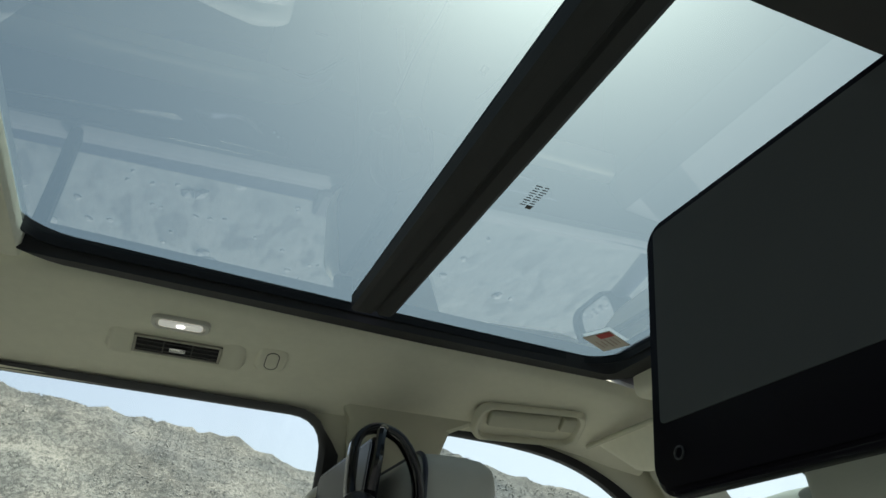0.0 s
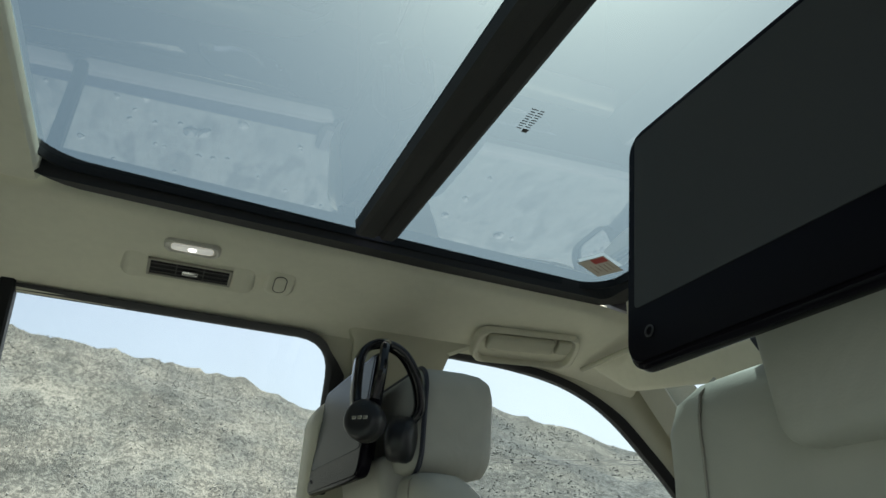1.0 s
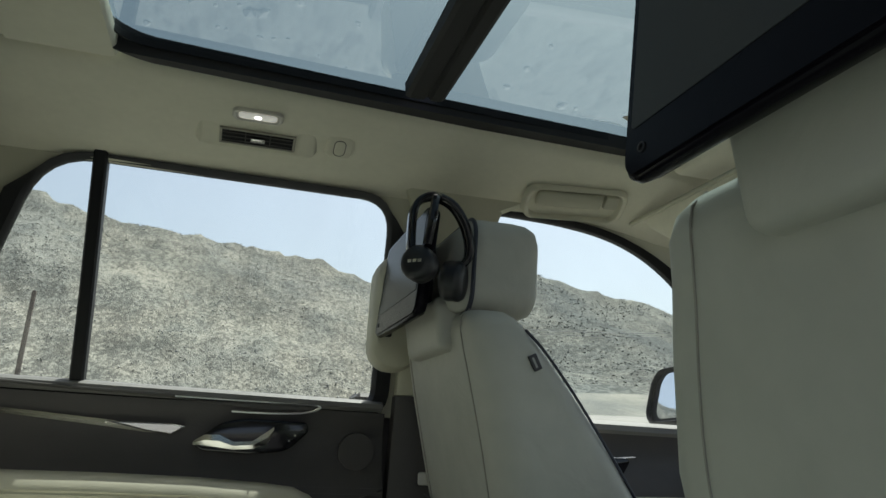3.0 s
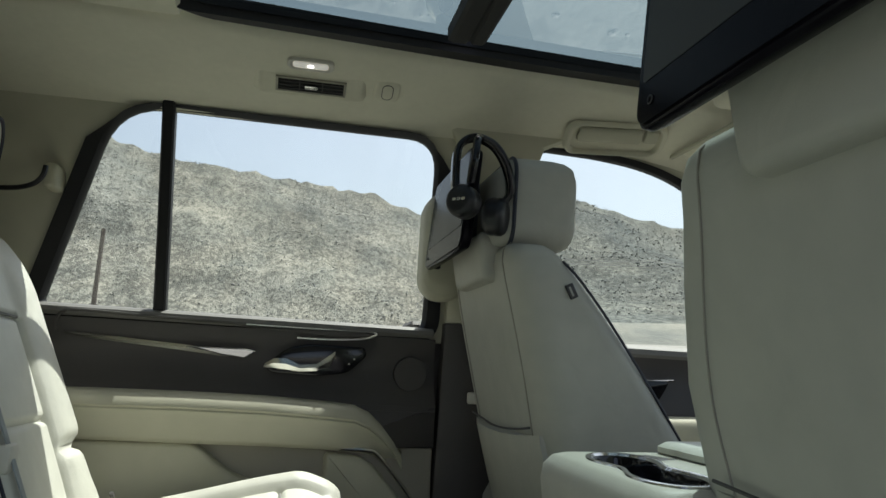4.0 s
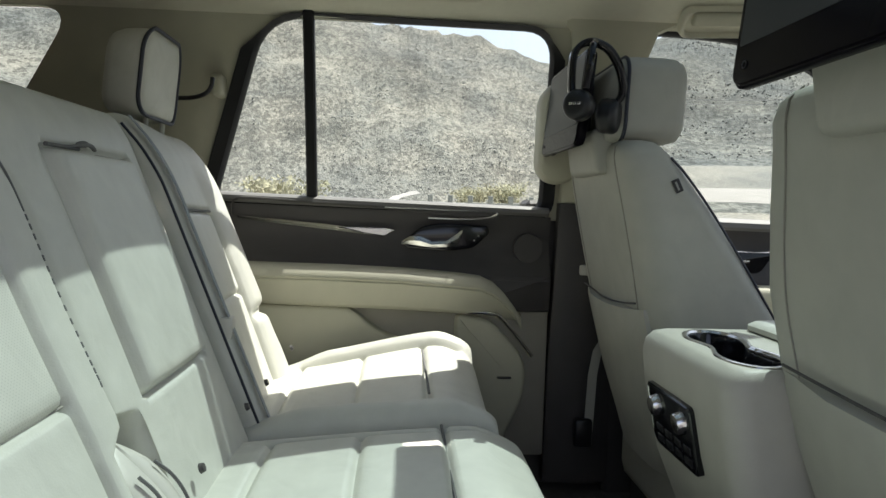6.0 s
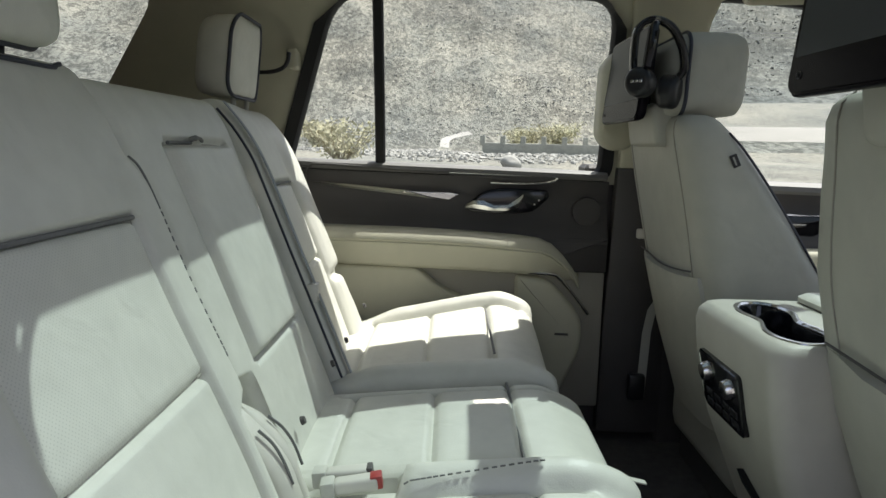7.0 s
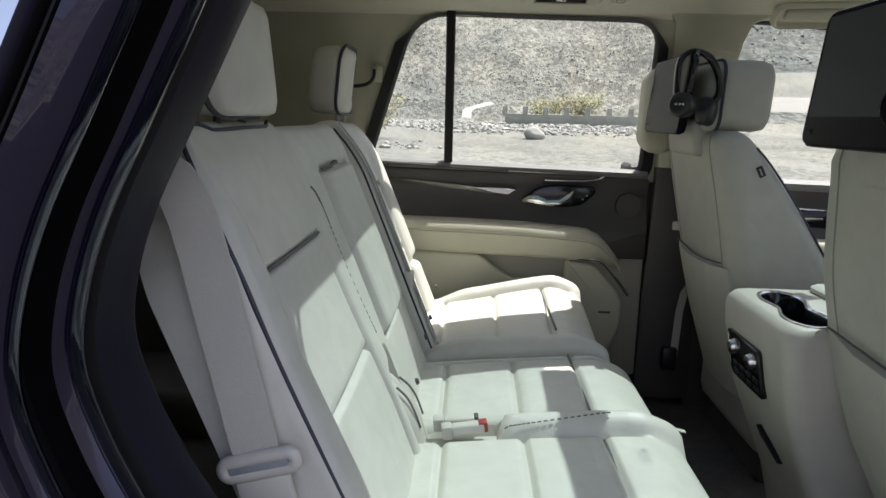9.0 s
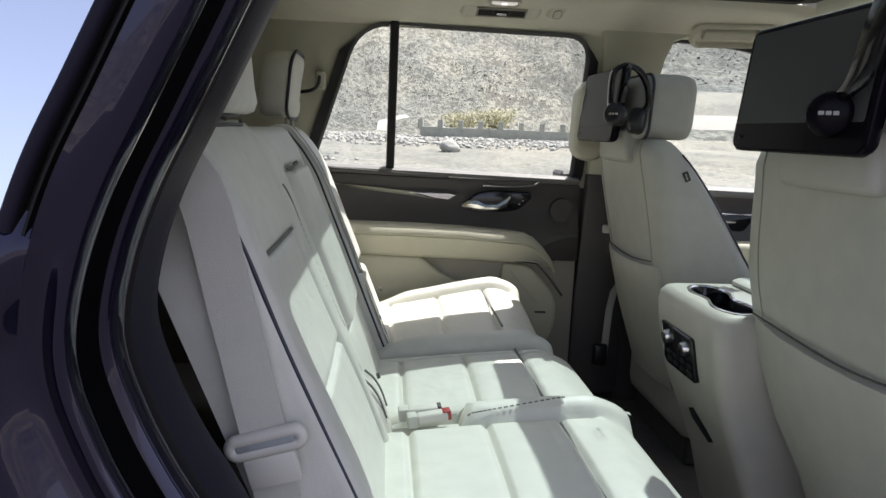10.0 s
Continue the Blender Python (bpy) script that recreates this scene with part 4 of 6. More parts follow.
def front_door():
    t = thing("front_door", "closed front car door with dark taupe trim", "car door", (1.4, 0.84, 0.6))
    bm = bmesh.new()
    window_frame(bm, FRONT_WIN, 0.003, 0.006, 0.022, 0.010, 0.016)
    part("window_seal", bm, RUBBER, t, "black rubber window surround")
    part("pane", pane_of(FRONT_WIN, 0.012), SIDE_GLASS, t, "clear window pane")
    bm = bmesh.new()
    prof = [(0.875, 1.275), (0.875, 1.312), (0.838, 1.310), (0.822, 1.300), (0.818, 1.286), (0.826, 1.275)]
    loft(bm, [[(x, y, z - 0.018 * (x - 1.0)) for y, z in prof] for x in (1.035, 1.4, 2.2)])
    part("belt_ledge", bm, SUNLIT_LEDGE, t, "dark grey ledge along the window, coloured lighter as if sunlit")
    bm = bmesh.new()
    prof = [(0.90, 1.282), (0.824, 1.278), (0.834, 1.24), (0.825, 1.19), (0.79, 1.14), (0.79, 1.12), (0.90, 1.10)]
    loft(bm, [[(x, y, z - 0.018 * (x - 1.0)) for y, z in prof] for x in (1.035, 1.4, 2.2)])
    part("upper_panel", bm, DARK_TRIM, t)
    bm = bmesh.new()
    tube(bm, [(1.10, 0.822, 1.225), (1.45, 0.822, 1.205), (1.52, 0.82, 1.212)], [0.004, 0.006, 0.003], 6)
    part("chrome_strip", bm, CHROME, t, "brushed chrome strip")
    bm = bmesh.new()
    extrude_y(bm, rounded_poly([(1.27, 1.165), (1.33, 1.21), (1.50, 1.21), (1.46, 1.15)], [0.02] * 4), 0.80, 0.84, 0.004)
    part("handle_bezel", bm, GLOSS_BLACK, t)
    bm = bmesh.new()
    tube(bm, [(1.28, 0.795, 1.167), (1.34, 0.79, 1.18), (1.42, 0.788, 1.185)], [0.004, 0.010, 0.004], 6)
    part("door_lever", bm, CHROME, t, "chrome inner door lever")
    bm = bmesh.new()
    box(bm, (1.035, 0.74, 1.02), (1.75, 0.86, 1.12), 0.03, 3)
    part("armrest", bm, TRIM_BEIGE, t, "pale padded armrest")
    bm = bmesh.new()
    box(bm, (1.035, 0.80, 0.50), (2.2, 0.98, 1.11), 0.01, 1)
    part("lower_panel", bm, DARK_TRIM, t)
    settle(t)


front_door()


def far_pillar():
    """Beige upper and dark lower trim between the far doors, with the front belt and its guide."""
    bm = bmesh.new()
    def row(z, y, x0, x1):
        return [(x0, y + 0.05, z), (x0, y + 0.008, z), (x0 + 0.012, y, z), (x1 - 0.012, y, z), (x1, y + 0.008, z), (x1, y + 0.05, z)]
    loft(bm, [row(1.335, 0.800, 0.885, 1.045), row(1.45, 0.772, 0.882, 1.045), row(1.60, 0.726, 0.878, 1.06), row(1.72, 0.688, 0.872, 1.075), row(1.77, 0.668, 0.866, 1.09), row(1.795, 0.652, 0.845, 1.15), row(1.815, 0.635, 0.80, 1.26)])
    tagged(part("pillar_trim", bm, TRIM_BEIGE), "pale upper trim of the door pillar", "pillar", kind="structure")
    bm = bmesh.new()
    loft(bm, [row(0.55, 0.80, 0.862, 1.05), row(0.9, 0.798, 0.866, 1.05), row(1.333, 0.796, 0.882, 1.05)])
    box(bm, (0.80, 0.865, 0.44), (1.10, 0.99, 1.34), 0.01, 1)
    tagged(part("pillar_trim", bm, DARK_TRIM), "dark lower trim of the door pillar", "pillar", kind="structure")
    t = thing("belt_guide", "pale rounded belt guide with a black slot", "belt guide", (0.86, 0.74, 1.38))
    bm = bmesh.new()
    prof = rounded(0.115, 0.265, 0.055, 6)
    loops = []
    for d, s in ((0.0, 0.80), (0.010, 0.94), (0.026, 1.0), (0.060, 1.0), (0.085, 0.98)):
        loops.append([(0.858 + u * s, 0.700 + d - 0.10 * v, 1.515 + v * s) for u, v in prof])
    loft(bm, loops)
    part("cover", bm, TRIM_BEIGE, t)
    bm = bmesh.new()
    box(bm, (0.826, 0.697, 1.455), (0.842, 0.712, 1.60), 0.004, 2)
    part("slot", bm, RUBBER, t, "black upright slot")
    settle(t)
    b = thing("front_seat_belt", "pale front seat belt running down beside the door pillar", "seat belt", (0.95, 0.76, 0.62))
    bm = bmesh.new()
    path = [(1.06, 0.74, 1.42), (1.06, 0.75, 1.06), (1.025, 0.765, 0.985), (0.996, 0.772, 0.93), (0.986, 0.775, 0.86), (0.980, 0.775, 0.70)]
    loft(bm, [[(x - 0.013, y, z), (x + 0.013, y + 0.004, z), (x + 0.013, y + 0.0065, z), (x - 0.013, y + 0.0025, z)] for x, y, z in path])
    part("strap", bm, WEB, b)
    bm = bmesh.new()
    box(bm, (0.938, 0.755, 0.66), (0.988, 0.785, 0.74), 0.01, 2)
    part("anchor", bm, SATIN_BLACK, b, "black lower anchor")
    bm = bmesh.new()
    box(bm, (0.930, 0.742, 1.140), (0.985, 0.758, 1.168), 0.005, 2)
    part("tongue", bm, WHITE_PLASTIC, b, "pale belt stop")
    settle(b)


far_pillar()


def side_mirror():
    t = thing("wing_mirror", "dark wing mirror outside the front window", "mirror", (1.80, 1.13, 1.3))
    m = Matrix.Scale(1.06, 4) @ Matrix.Translation((1.92 / 1.06, 1.225 / 1.06, 1.408 / 1.06)) @ Matrix.Rotation(radians(15), 4, "Y") @ Matrix.Rotation(radians(-6), 4, "Z")
    bm = bmesh.new()
    loops = []
    for x, s in ((0.0, 0.90), (-0.012, 0.92), (-0.016, 0.96), (-0.010, 1.0), (0.05, 0.98), (0.09, 0.80), (0.12, 0.5)):
        loops.append([(x, u * s, v * s) for u, v in rounded(0.27, 0.185, 0.06, 7)])
    loft(bm, loops)
    bmesh.ops.transform(bm, matrix=m, verts=bm.verts)
    part("housing", bm, RUBBER, t, "black housing", 50)
    bm = bmesh.new()
    pts = rounded(0.205, 0.150, 0.045, 6)
    loft(bm, [[(x, u - 0.022, v) for u, v in pts] for x in (-0.004, -0.001)])
    bmesh.ops.transform(bm, matrix=m, verts=bm.verts)
    part("mirror_glass", bm, material("mirror", (0.9, 0.92, 0.95), 0.02, metal=1.0), t, "mirror glass showing the sky")
    bm = bmesh.new()
    tube(bm, [(1.93, 0.90, 1.28), (1.93, 1.04, 1.32), (1.93, 1.17, 1.35)], [0.035, 0.03, 0.03], 8)
    part("arm", bm, PAINT, t)
    settle(t)


side_mirror()


# ---------------------------------------------------------------- fittings on the headliner
def dome_lamp():
    t = thing("dome_lamp", "small lit reading lamp with a white lens set in the headliner", "lamp", (0.505, 0.462, 1.82))
    m = Matrix.Translation((0.505, 0.462, 1.823)) @ Matrix.Rotation(radians(-16), 4, "X")
    bm = bmesh.new()
    pts = rounded(0.090, 0.030, 0.012, 6)
    loft(bm, [[(u * s, v * s, z) for u, v in pts] for s, z in ((1.06, 0.006), (1.06, -0.001), (1.0, -0.004), (0.9, -0.004), (0.88, -0.001))])
    bmesh.ops.transform(bm, matrix=m, verts=bm.verts)
    part("bezel", bm, WHITE_PLASTIC, t)
    bm = bmesh.new()
    loft(bm, [[(u * s, v * s, z) for u, v in rounded(0.072, 0.017, 0.007, 6)] for s, z in ((1.0, 0.004), (1.0, -0.003), (0.85, -0.0045))])
    bmesh.ops.transform(bm, matrix=m, verts=bm.verts)
    lens = part("lens", bm, LAMP, t, "glowing white lens")
    bm = bmesh.new()
    loft(bm, [[(u * s, v * s, z) for u, v in rounded(0.015, 0.010, 0.005, 6)] for s, z in ((1.0, -0.004), (0.9, -0.0052), (0.5, -0.006))])
    bmesh.ops.transform(bm, matrix=m, verts=bm.verts)
    part("bulb", bm, LAMP_CORE, lens, "bright spot in the lens")
    settle(t)


dome_lamp()


def roof_vent():
    t = thing("roof_vent", "beige roof air vent with dark slats and a chrome tab", "air vent", (0.51, 0.54, 1.81))
    m = Matrix.Translation((0.509, 0.540, 1.8145)) @ Matrix.Rotation(radians(-24), 4, "X")
    bm = bmesh.new()
    pts = rounded(0.222, 0.072, 0.012, 6)
    loft(bm, [[(u * s, v * s, z) for u, v in pts] for s, z in ((1.10, 0.012), (1.04, -0.002), (1.0, -0.006), (0.93, -0.0075), (0.72, -0.0055))])
    bmesh.ops.transform(bm, matrix=m, verts=bm.verts)
    part("surround", bm, FABRIC, t, "", 50)
    bm = bmesh.new()
    for lo, hi in (((-0.074, -0.0205, -0.011), (0.074, -0.0165, -0.005)), ((-0.074, 0.0165, -0.011), (0.074, 0.0205, -0.005)), ((-0.074, -0.0205, -0.011), (-0.069, 0.0205, -0.005)), ((0.069, -0.0205, -0.011), (0.074, 0.0205, -0.005))):
        box(bm, lo, hi, 0.001, 1, m)
    part("frame", bm, material("greige_plastic", (0.36, 0.34, 0.28), 0.5), t)
    bm = bmesh.new()
    box(bm, (-0.070, -0.0170, -0.0085), (0.070, 0.0170, -0.0078), 0, 1, m)
    part("backing", bm, RUBBER, t)
    for k in range(3):
        bm = bmesh.new()
        box(bm, (-0.069, -0.0105 + 0.010 * k, -0.0105), (0.069, -0.0088 + 0.010 * k, -0.0086), 0.0003, 1, m)
        part("slat", bm, DARK_GREY, t)
    for x in (-0.024, 0.024):
        bm = bmesh.new()
        box(bm, (x - 0.001, -0.0165, -0.0112), (x + 0.001, 0.0165, -0.0086), 0.0003, 1, m)
        part("divider", bm, DARK_GREY, t)
    bm = bmesh.new()
    box(bm, (-0.014, -0.0045, -0.0145), (0.014, 0.0045, -0.0105), 0.0019, 3, m)
    part("tab", bm, CHROME, t, "chrome adjuster tab")
    settle(t)


roof_vent()


def coat_hook_cover():
    t = thing("coat_hook", "small oval beige coat hook folded flat in the headliner", "hook", (0.675, 0.515, 1.81))
    m = Matrix.Translation((0.672, 0.528, 1.8125)) @ Matrix.Rotation(radians(-24), 4, "X")
    bm = bmesh.new()
    loft(bm, [[(u * s, v * s, z) for u, v in rounded(0.050, 0.064, 0.016, 5)] for s, z in ((1.15, 0.006), (1.0, -0.0015), (0.85, -0.003))])
    bmesh.ops.transform(bm, matrix=m, verts=bm.verts)
    part("surround", bm, FABRIC, t, "", 50)
    bm = bmesh.new()
    tube(bm, [(u, v, -0.0042) for u, v in rounded(0.023, 0.042, 0.0112, 6)], 0.0009, 6, closed=True)
    bmesh.ops.transform(bm, matrix=m, verts=bm.verts)
    part("outline", bm, DARK_GREY, t, "dark gap round the flap")
    bm = bmesh.new()
    loft(bm, [[(u * s, v * s, z) for u, v in rounded(0.0225, 0.0415, 0.0110, 6)] for s, z in ((1.0, -0.002), (1.0, -0.0042), (0.85, -0.0050))])
    bmesh.ops.transform(bm, matrix=m, verts=bm.verts)
    part("flap", bm, FABRIC, t)
    settle(t)


coat_hook_cover()


def grab_handle():
    t = thing("grab_handle", "beige fold-down grab handle over the front window", "grab handle", (1.22, 0.575, 1.77))
    m = Matrix.Translation((1.238, 0.585, 1.780)) @ Matrix.Rotation(radians(-32), 4, "X") @ Matrix.Rotation(radians(1.5), 4, "Y") @ Matrix.Rotation(radians(-5), 4, "Z")
    pts = rounded(0.236, 0.086, 0.026, 7)
    bm = bmesh.new()
    loft(bm, [[(u * s, v * s, z) for u, v in pts] for s, z in ((1.08, 0.012), (1.04, -0.003), (1.0, -0.005), (0.95, -0.003), (0.92, 0.012), (0.5, 0.013))])
    bmesh.ops.transform(bm, matrix=m, verts=bm.verts)
    part("recess", bm, FABRIC, t, "", 50)
    bm = bmesh.new()
    box(bm, (-0.100, -0.036, -0.010), (0.060, 0.004, 0.008), 0.008, 3, m)
    part("grip", bm, TRIM_BEIGE, t, "flat fold-down grip")
    bm = bmesh.new()
    box(bm, (0.066, -0.036, -0.008), (0.100, 0.000, 0.008), 0.005, 2, m)
    part("hook", bm, TRIM_BEIGE, t, "small coat hook")
    settle(t)


grab_handle()


def sun_visor(side):
    t = thing("sun_visor", "pale fabric sun visor folded up against the headliner", "sun visor", (1.55, 0.4 * side, 1.77), "sun visors")
    y0, y1 = (0.16, 0.63) if side > 0 else (-0.70, -0.24)
    bm = bmesh.new()
    flap = []
    inner, outer = (y0, y1) if side > 0 else (y1, y0)
    a, b = Vector((1.432, outer, 1.782)), Vector((1.432, inner, 1.785))
    c, d = Vector((1.500, inner - side * 0.02, 1.655)), Vector((1.468, outer - side * 0.10, 1.704))
    for u, v in rounded(1.0, 1.0, 0.10, 5):
        p, q = 0.5 + u, 0.5 + v
        flap.append(a.lerp(b, p).lerp(d.lerp(c, p), q))
    c = sum(flap, Vector()) / len(flap)
    loft(bm, [[c + (p - c) * k + Vector((-0.7, 0, 0.4)) * z for p in flap] for k, z in ((0.95, 0.010), (1.0, 0.004), (1.0, -0.004), (0.95, -0.009))])
    part("flap", bm, FABRIC, t, "", 60)
    bm = bmesh.new()
    tube(bm, [(1.425, y0 + 0.02, 1.779), (1.425, y1 + 0.02, 1.776)], 0.006, 8)
    part("rod", bm, TRIM_BEIGE, t)
    settle(t)


sun_visor(1)
sun_visor(-1)


def garment_hook():
    t = thing("garment_hook", "thin dark hook on the rear pillar", "hook", (-0.06, 0.66, 1.55))
    bm = bmesh.new()
    tube(bm, smooth_path([(-0.024, 0.660, 1.612), (-0.026, 0.655, 1.590), (-0.040, 0.655, 1.572), (-0.075, 0.668, 1.563), (-0.13, 0.69, 1.563)], 6), [0.0055] * 24 + [0.004], 8)
    part("hook", bm, SATIN_BLACK, t)
    bm = bmesh.new()
    box(bm, (-0.040, 0.690, 1.575), (-0.010, 0.76, 1.630), 0.010, 3)
    part("base", bm, TRIM_BEIGE, t, "beige base plate")
    settle(t)


garment_hook()


# ---------------------------------------------------------------- second-row bench
BACK_O, BACK_U, BACK_N = Vector((0.165, 0, 0.955)), Vector((-0.371, 0, 0.928)), Vector((0.928, 0, 0.371))


def on_back(u, s, h=0.0):
    return BACK_O + Vector((0, u, 0)) + BACK_U * s + BACK_N * h


def on_cushion(u, v, h=0.0):
    return Vector((v, u, 0.902 + 0.085 * (v - 0.2) + h))


def dark_slot(bm, a, b, w=0.004, h=0.002):
    """A dark narrow gap sewn into a panel between two points of it."""
    a, b = Vector(a), Vector(b)
    tube(bm, [a + (b - a) * k / 6 for k in range(7)], w, 6)


def keyed(keys, s):
    """Value at s between keyed places."""
    if s <= keys[0][0]:
        return keys[0][1]
    for (a, p), (b, q) in zip(keys, keys[1:]):
        if s <= b:
            return p + (q - p) * smoothstep(a, b, s)
    return keys[-1][1]


def shaped_back(lo, hi, lo_keys, hi_keys):
    """Backrest surface whose two upright edges are moved in or out along the height."""
    def place(u, s, h=0.0):
        a, b = smoothstep(0.085, 0.0, u - lo), smoothstep(0.085, 0.0, hi - u)
        return on_back(u + a * keyed(lo_keys, s) + b * keyed(hi_keys, s), s, h)
    return place


def rear_seat(name, label, y0, y1, c0, c1, outer, kind_):
    """One seat of the bench: backrest, cushion, head restraint, piping, sewn lines. outer: -1 near side, 0 middle, 1 far side."""
    t = thing(name, label, "seat", ((0.35), (y0 + y1) / 2, 0.55), "second-row seats")
    lo, hi = y0 + 0.004, y1 - 0.004
    if outer < 0:
        ia, ib = -0.706, -0.384
        lo_keys = [(0.38, 0.0), (0.45, 0.014), (0.50, 0.036), (0.54, 0.064), (0.562, 0.105)]
        hi_keys = [(0.085, -0.045), (0.112, 0.0), (0.39, 0.0), (0.445, -0.034), (0.562, -0.030)]
    elif outer > 0:
        ia, ib = 0.232, 0.505
        lo_keys = [(0.0, 0.0)]
        hi_keys = [(-0.085, 0.0), (0.0, 0.0), (0.06, -0.022), (0.110, -0.052), (0.122, -0.008), (0.150, 0.0), (0.24, -0.006), (0.35, -0.016), (0.45, -0.012), (0.52, -0.030), (0.562, -0.085)]
    else:
        lo_keys = [(0.078, 0.070), (0.104, 0.056), (0.116, 0.0), (0.39, 0.0), (0.445, -0.034), (0.56, -0.030)]
        hi_keys = [(0.0, 0.0)]
    put = shaped_back(lo, hi, lo_keys, hi_keys)
    if outer:
        gv = [(0.361 if outer < 0 else 0.365, ia, ib), (0.156 if outer < 0 else 0.172, ia, ib)]
        gu = [(ia, -0.06, 0.44), (ib, -0.06, 0.36)]
        def shape(u, s):
            edge = max(smoothstep(ia + 0.012, ia - 0.03, u), smoothstep(ib - 0.012, ib + 0.03, u))
            puff = 0.022 if u < -0.5 or outer > 0 else 0.007
            if outer > 0 and u > 0.3:      # the far seat turns back towards the door, with a rolled bolster in two lobes
                puff = 0.020 - 0.020 * math.exp(-((s - 0.112) / 0.012) ** 2)
                edge *= 0.4 + 0.6 * math.sin(math.pi * min(1.0, max(0.0, (u - ib) / (hi - ib))))
            wrap = -0.022 * smoothstep(0.20, 0.52, u) if outer > 0 else 0.012 * smoothstep(0.30, 0.0, s)
            return puff * edge * smoothstep(0.56, 0.40, s) + wrap - 0.012 * smoothstep(0.48, 0.565, s)
        hole = lambda u, s: ia < u < ib and 0.156 < s < gv[0][0]
    else:
        ia, ib = -0.190, 0.088
        gv = [(0.455, ia, ib), (0.113, ia, ib)]
        gu = [(ia, 0.113, 0.455), (ib, 0.113, 0.455)]
        def shape(u, s):
            inside = smoothstep(ia - 0.004, ia + 0.02, u) * smoothstep(ib + 0.004, ib - 0.02, u) * smoothstep(0.11, 0.13, s) * smoothstep(0.46, 0.44, s)
            return 0.013 * inside - 0.010 * smoothstep(0.48, 0.555, s) - 0.006
        hole = lambda u, s: False
    bm = bmesh.new()
    pad(bm, put, lo, hi, -0.085, 0.562 if outer else 0.552, 0.0, 0.024 if outer <= 0 else 0.034, gu, gv, 0.006, shape, gd=0.010, gw=0.0055, back=0.105 if outer >= 0 else 0.088, step=0.010, inset=hole)
    back = part("backrest", bm, [LEATHER, PERF], t, "", 60)
    bm = bmesh.new()
    dark_slot(bm, on_back(gv[0][1], gv[0][0], 0.000), on_back(gv[0][2] if outer else -0.10, gv[0][0], -0.018 if outer > 0 else 0.0), 0.0030)
    part("seam_slot", bm, THREAD, back, "dark sewn slot")
    creases = {0: (((-0.192, 0.125), (-0.192, 0.30), (-0.184, 0.44)), ((-0.04, 0.457), (0.04, 0.453), (0.074, 0.435), (0.087, 0.38), (0.089, 0.25), (0.086, 0.15), (0.068, 0.121)), ((0.068, 0.118), (-0.06, 0.114), (-0.188, 0.114))),
               -1: (((-0.340, 0.436), (-0.366, 0.412), (-0.380, 0.365), (-0.385, 0.28), (-0.385, 0.165)), ((-0.384, 0.157), (-0.55, 0.157), (-0.704, 0.157))),
               1: (((0.234, 0.172), (0.37, 0.172), (0.503, 0.172)),)}[outer]
    for pts in creases:
        bm = bmesh.new()
        line = smooth_path([(*p, 0) for p in pts], 6)
        tube(bm, [on_back(p.x, p.y, shape(p.x, p.y) - 0.0075) for p in line], 0.0016, 5)
        part("crease", bm, SEAM, back)
    if outer < 0:
        # dashed seam round the inboard bolster
        bm = bmesh.new()
        line = smooth_path([(-0.344, 0.434, 0), (-0.328, 0.418, 0), (-0.319, 0.37, 0), (-0.316, 0.30, 0), (-0.316, 0.21, 0), (-0.320, 0.155, 0), (-0.340, 0.130, 0)], 6)
        pts = [on_back(p.x, p.y, shape(p.x, p.y) - rim_drop(max(0.0, hi - p.x), 0.024) + 0.0006) for p in line]
        stitches(bm, pts[12:], length=0.007, gap=0.004, w=0.0016)
        tagged(part("stitching", bm, THREAD, back), kind="stuff")
        bm = bmesh.new()
        tube(bm, pts[:13], 0.0016, 5)
        part("bolster_seam", bm, THREAD, back, "curved dark seam")
        # piping up the outer edge, round the shoulder and along the restraint cutout
        line = smooth_path([(-0.786, s, 0.014 + 0.010 * smoothstep(0.30, 0.0, s)) for s in (-0.07, 0.05, 0.16, 0.28, 0.38)] + [(-0.773, 0.455, 0.006), (-0.753, 0.505, -0.002), (-0.734, 0.536, -0.009), (-0.713, 0.551, -0.014), (-0.690, 0.5555, -0.0155), (-0.656, 0.555, -0.015), (-0.637, 0.549, -0.012), (-0.615, 0.545, -0.0105), (-0.50, 0.546, -0.009), (-0.40, 0.547, -0.0105), (-0.382, 0.552, -0.013), (-0.366, 0.556, -0.0155)], 6)
        bm = bmesh.new()
        tube(bm, [on_back(p.x, p.y, p.z) for p in line], 0.0030, 6)
        part("piping", bm, PIPING, back, "navy piping along the edge")
    elif outer > 0:
        bm = bmesh.new()
        tube(bm, [on_back(lo + 0.004, -0.07 + 0.605 * k / 30, shape(lo + 0.004, -0.07 + 0.605 * k / 30) - rim_drop(0.004, 0.034) + 0.001) for k in range(31)], 0.0028, 6)
        part("piping", bm, PIPING, back, "navy piping along the edge")
    # cushion
    front = (0.678, 0.668, 0.634)[outer + 1]
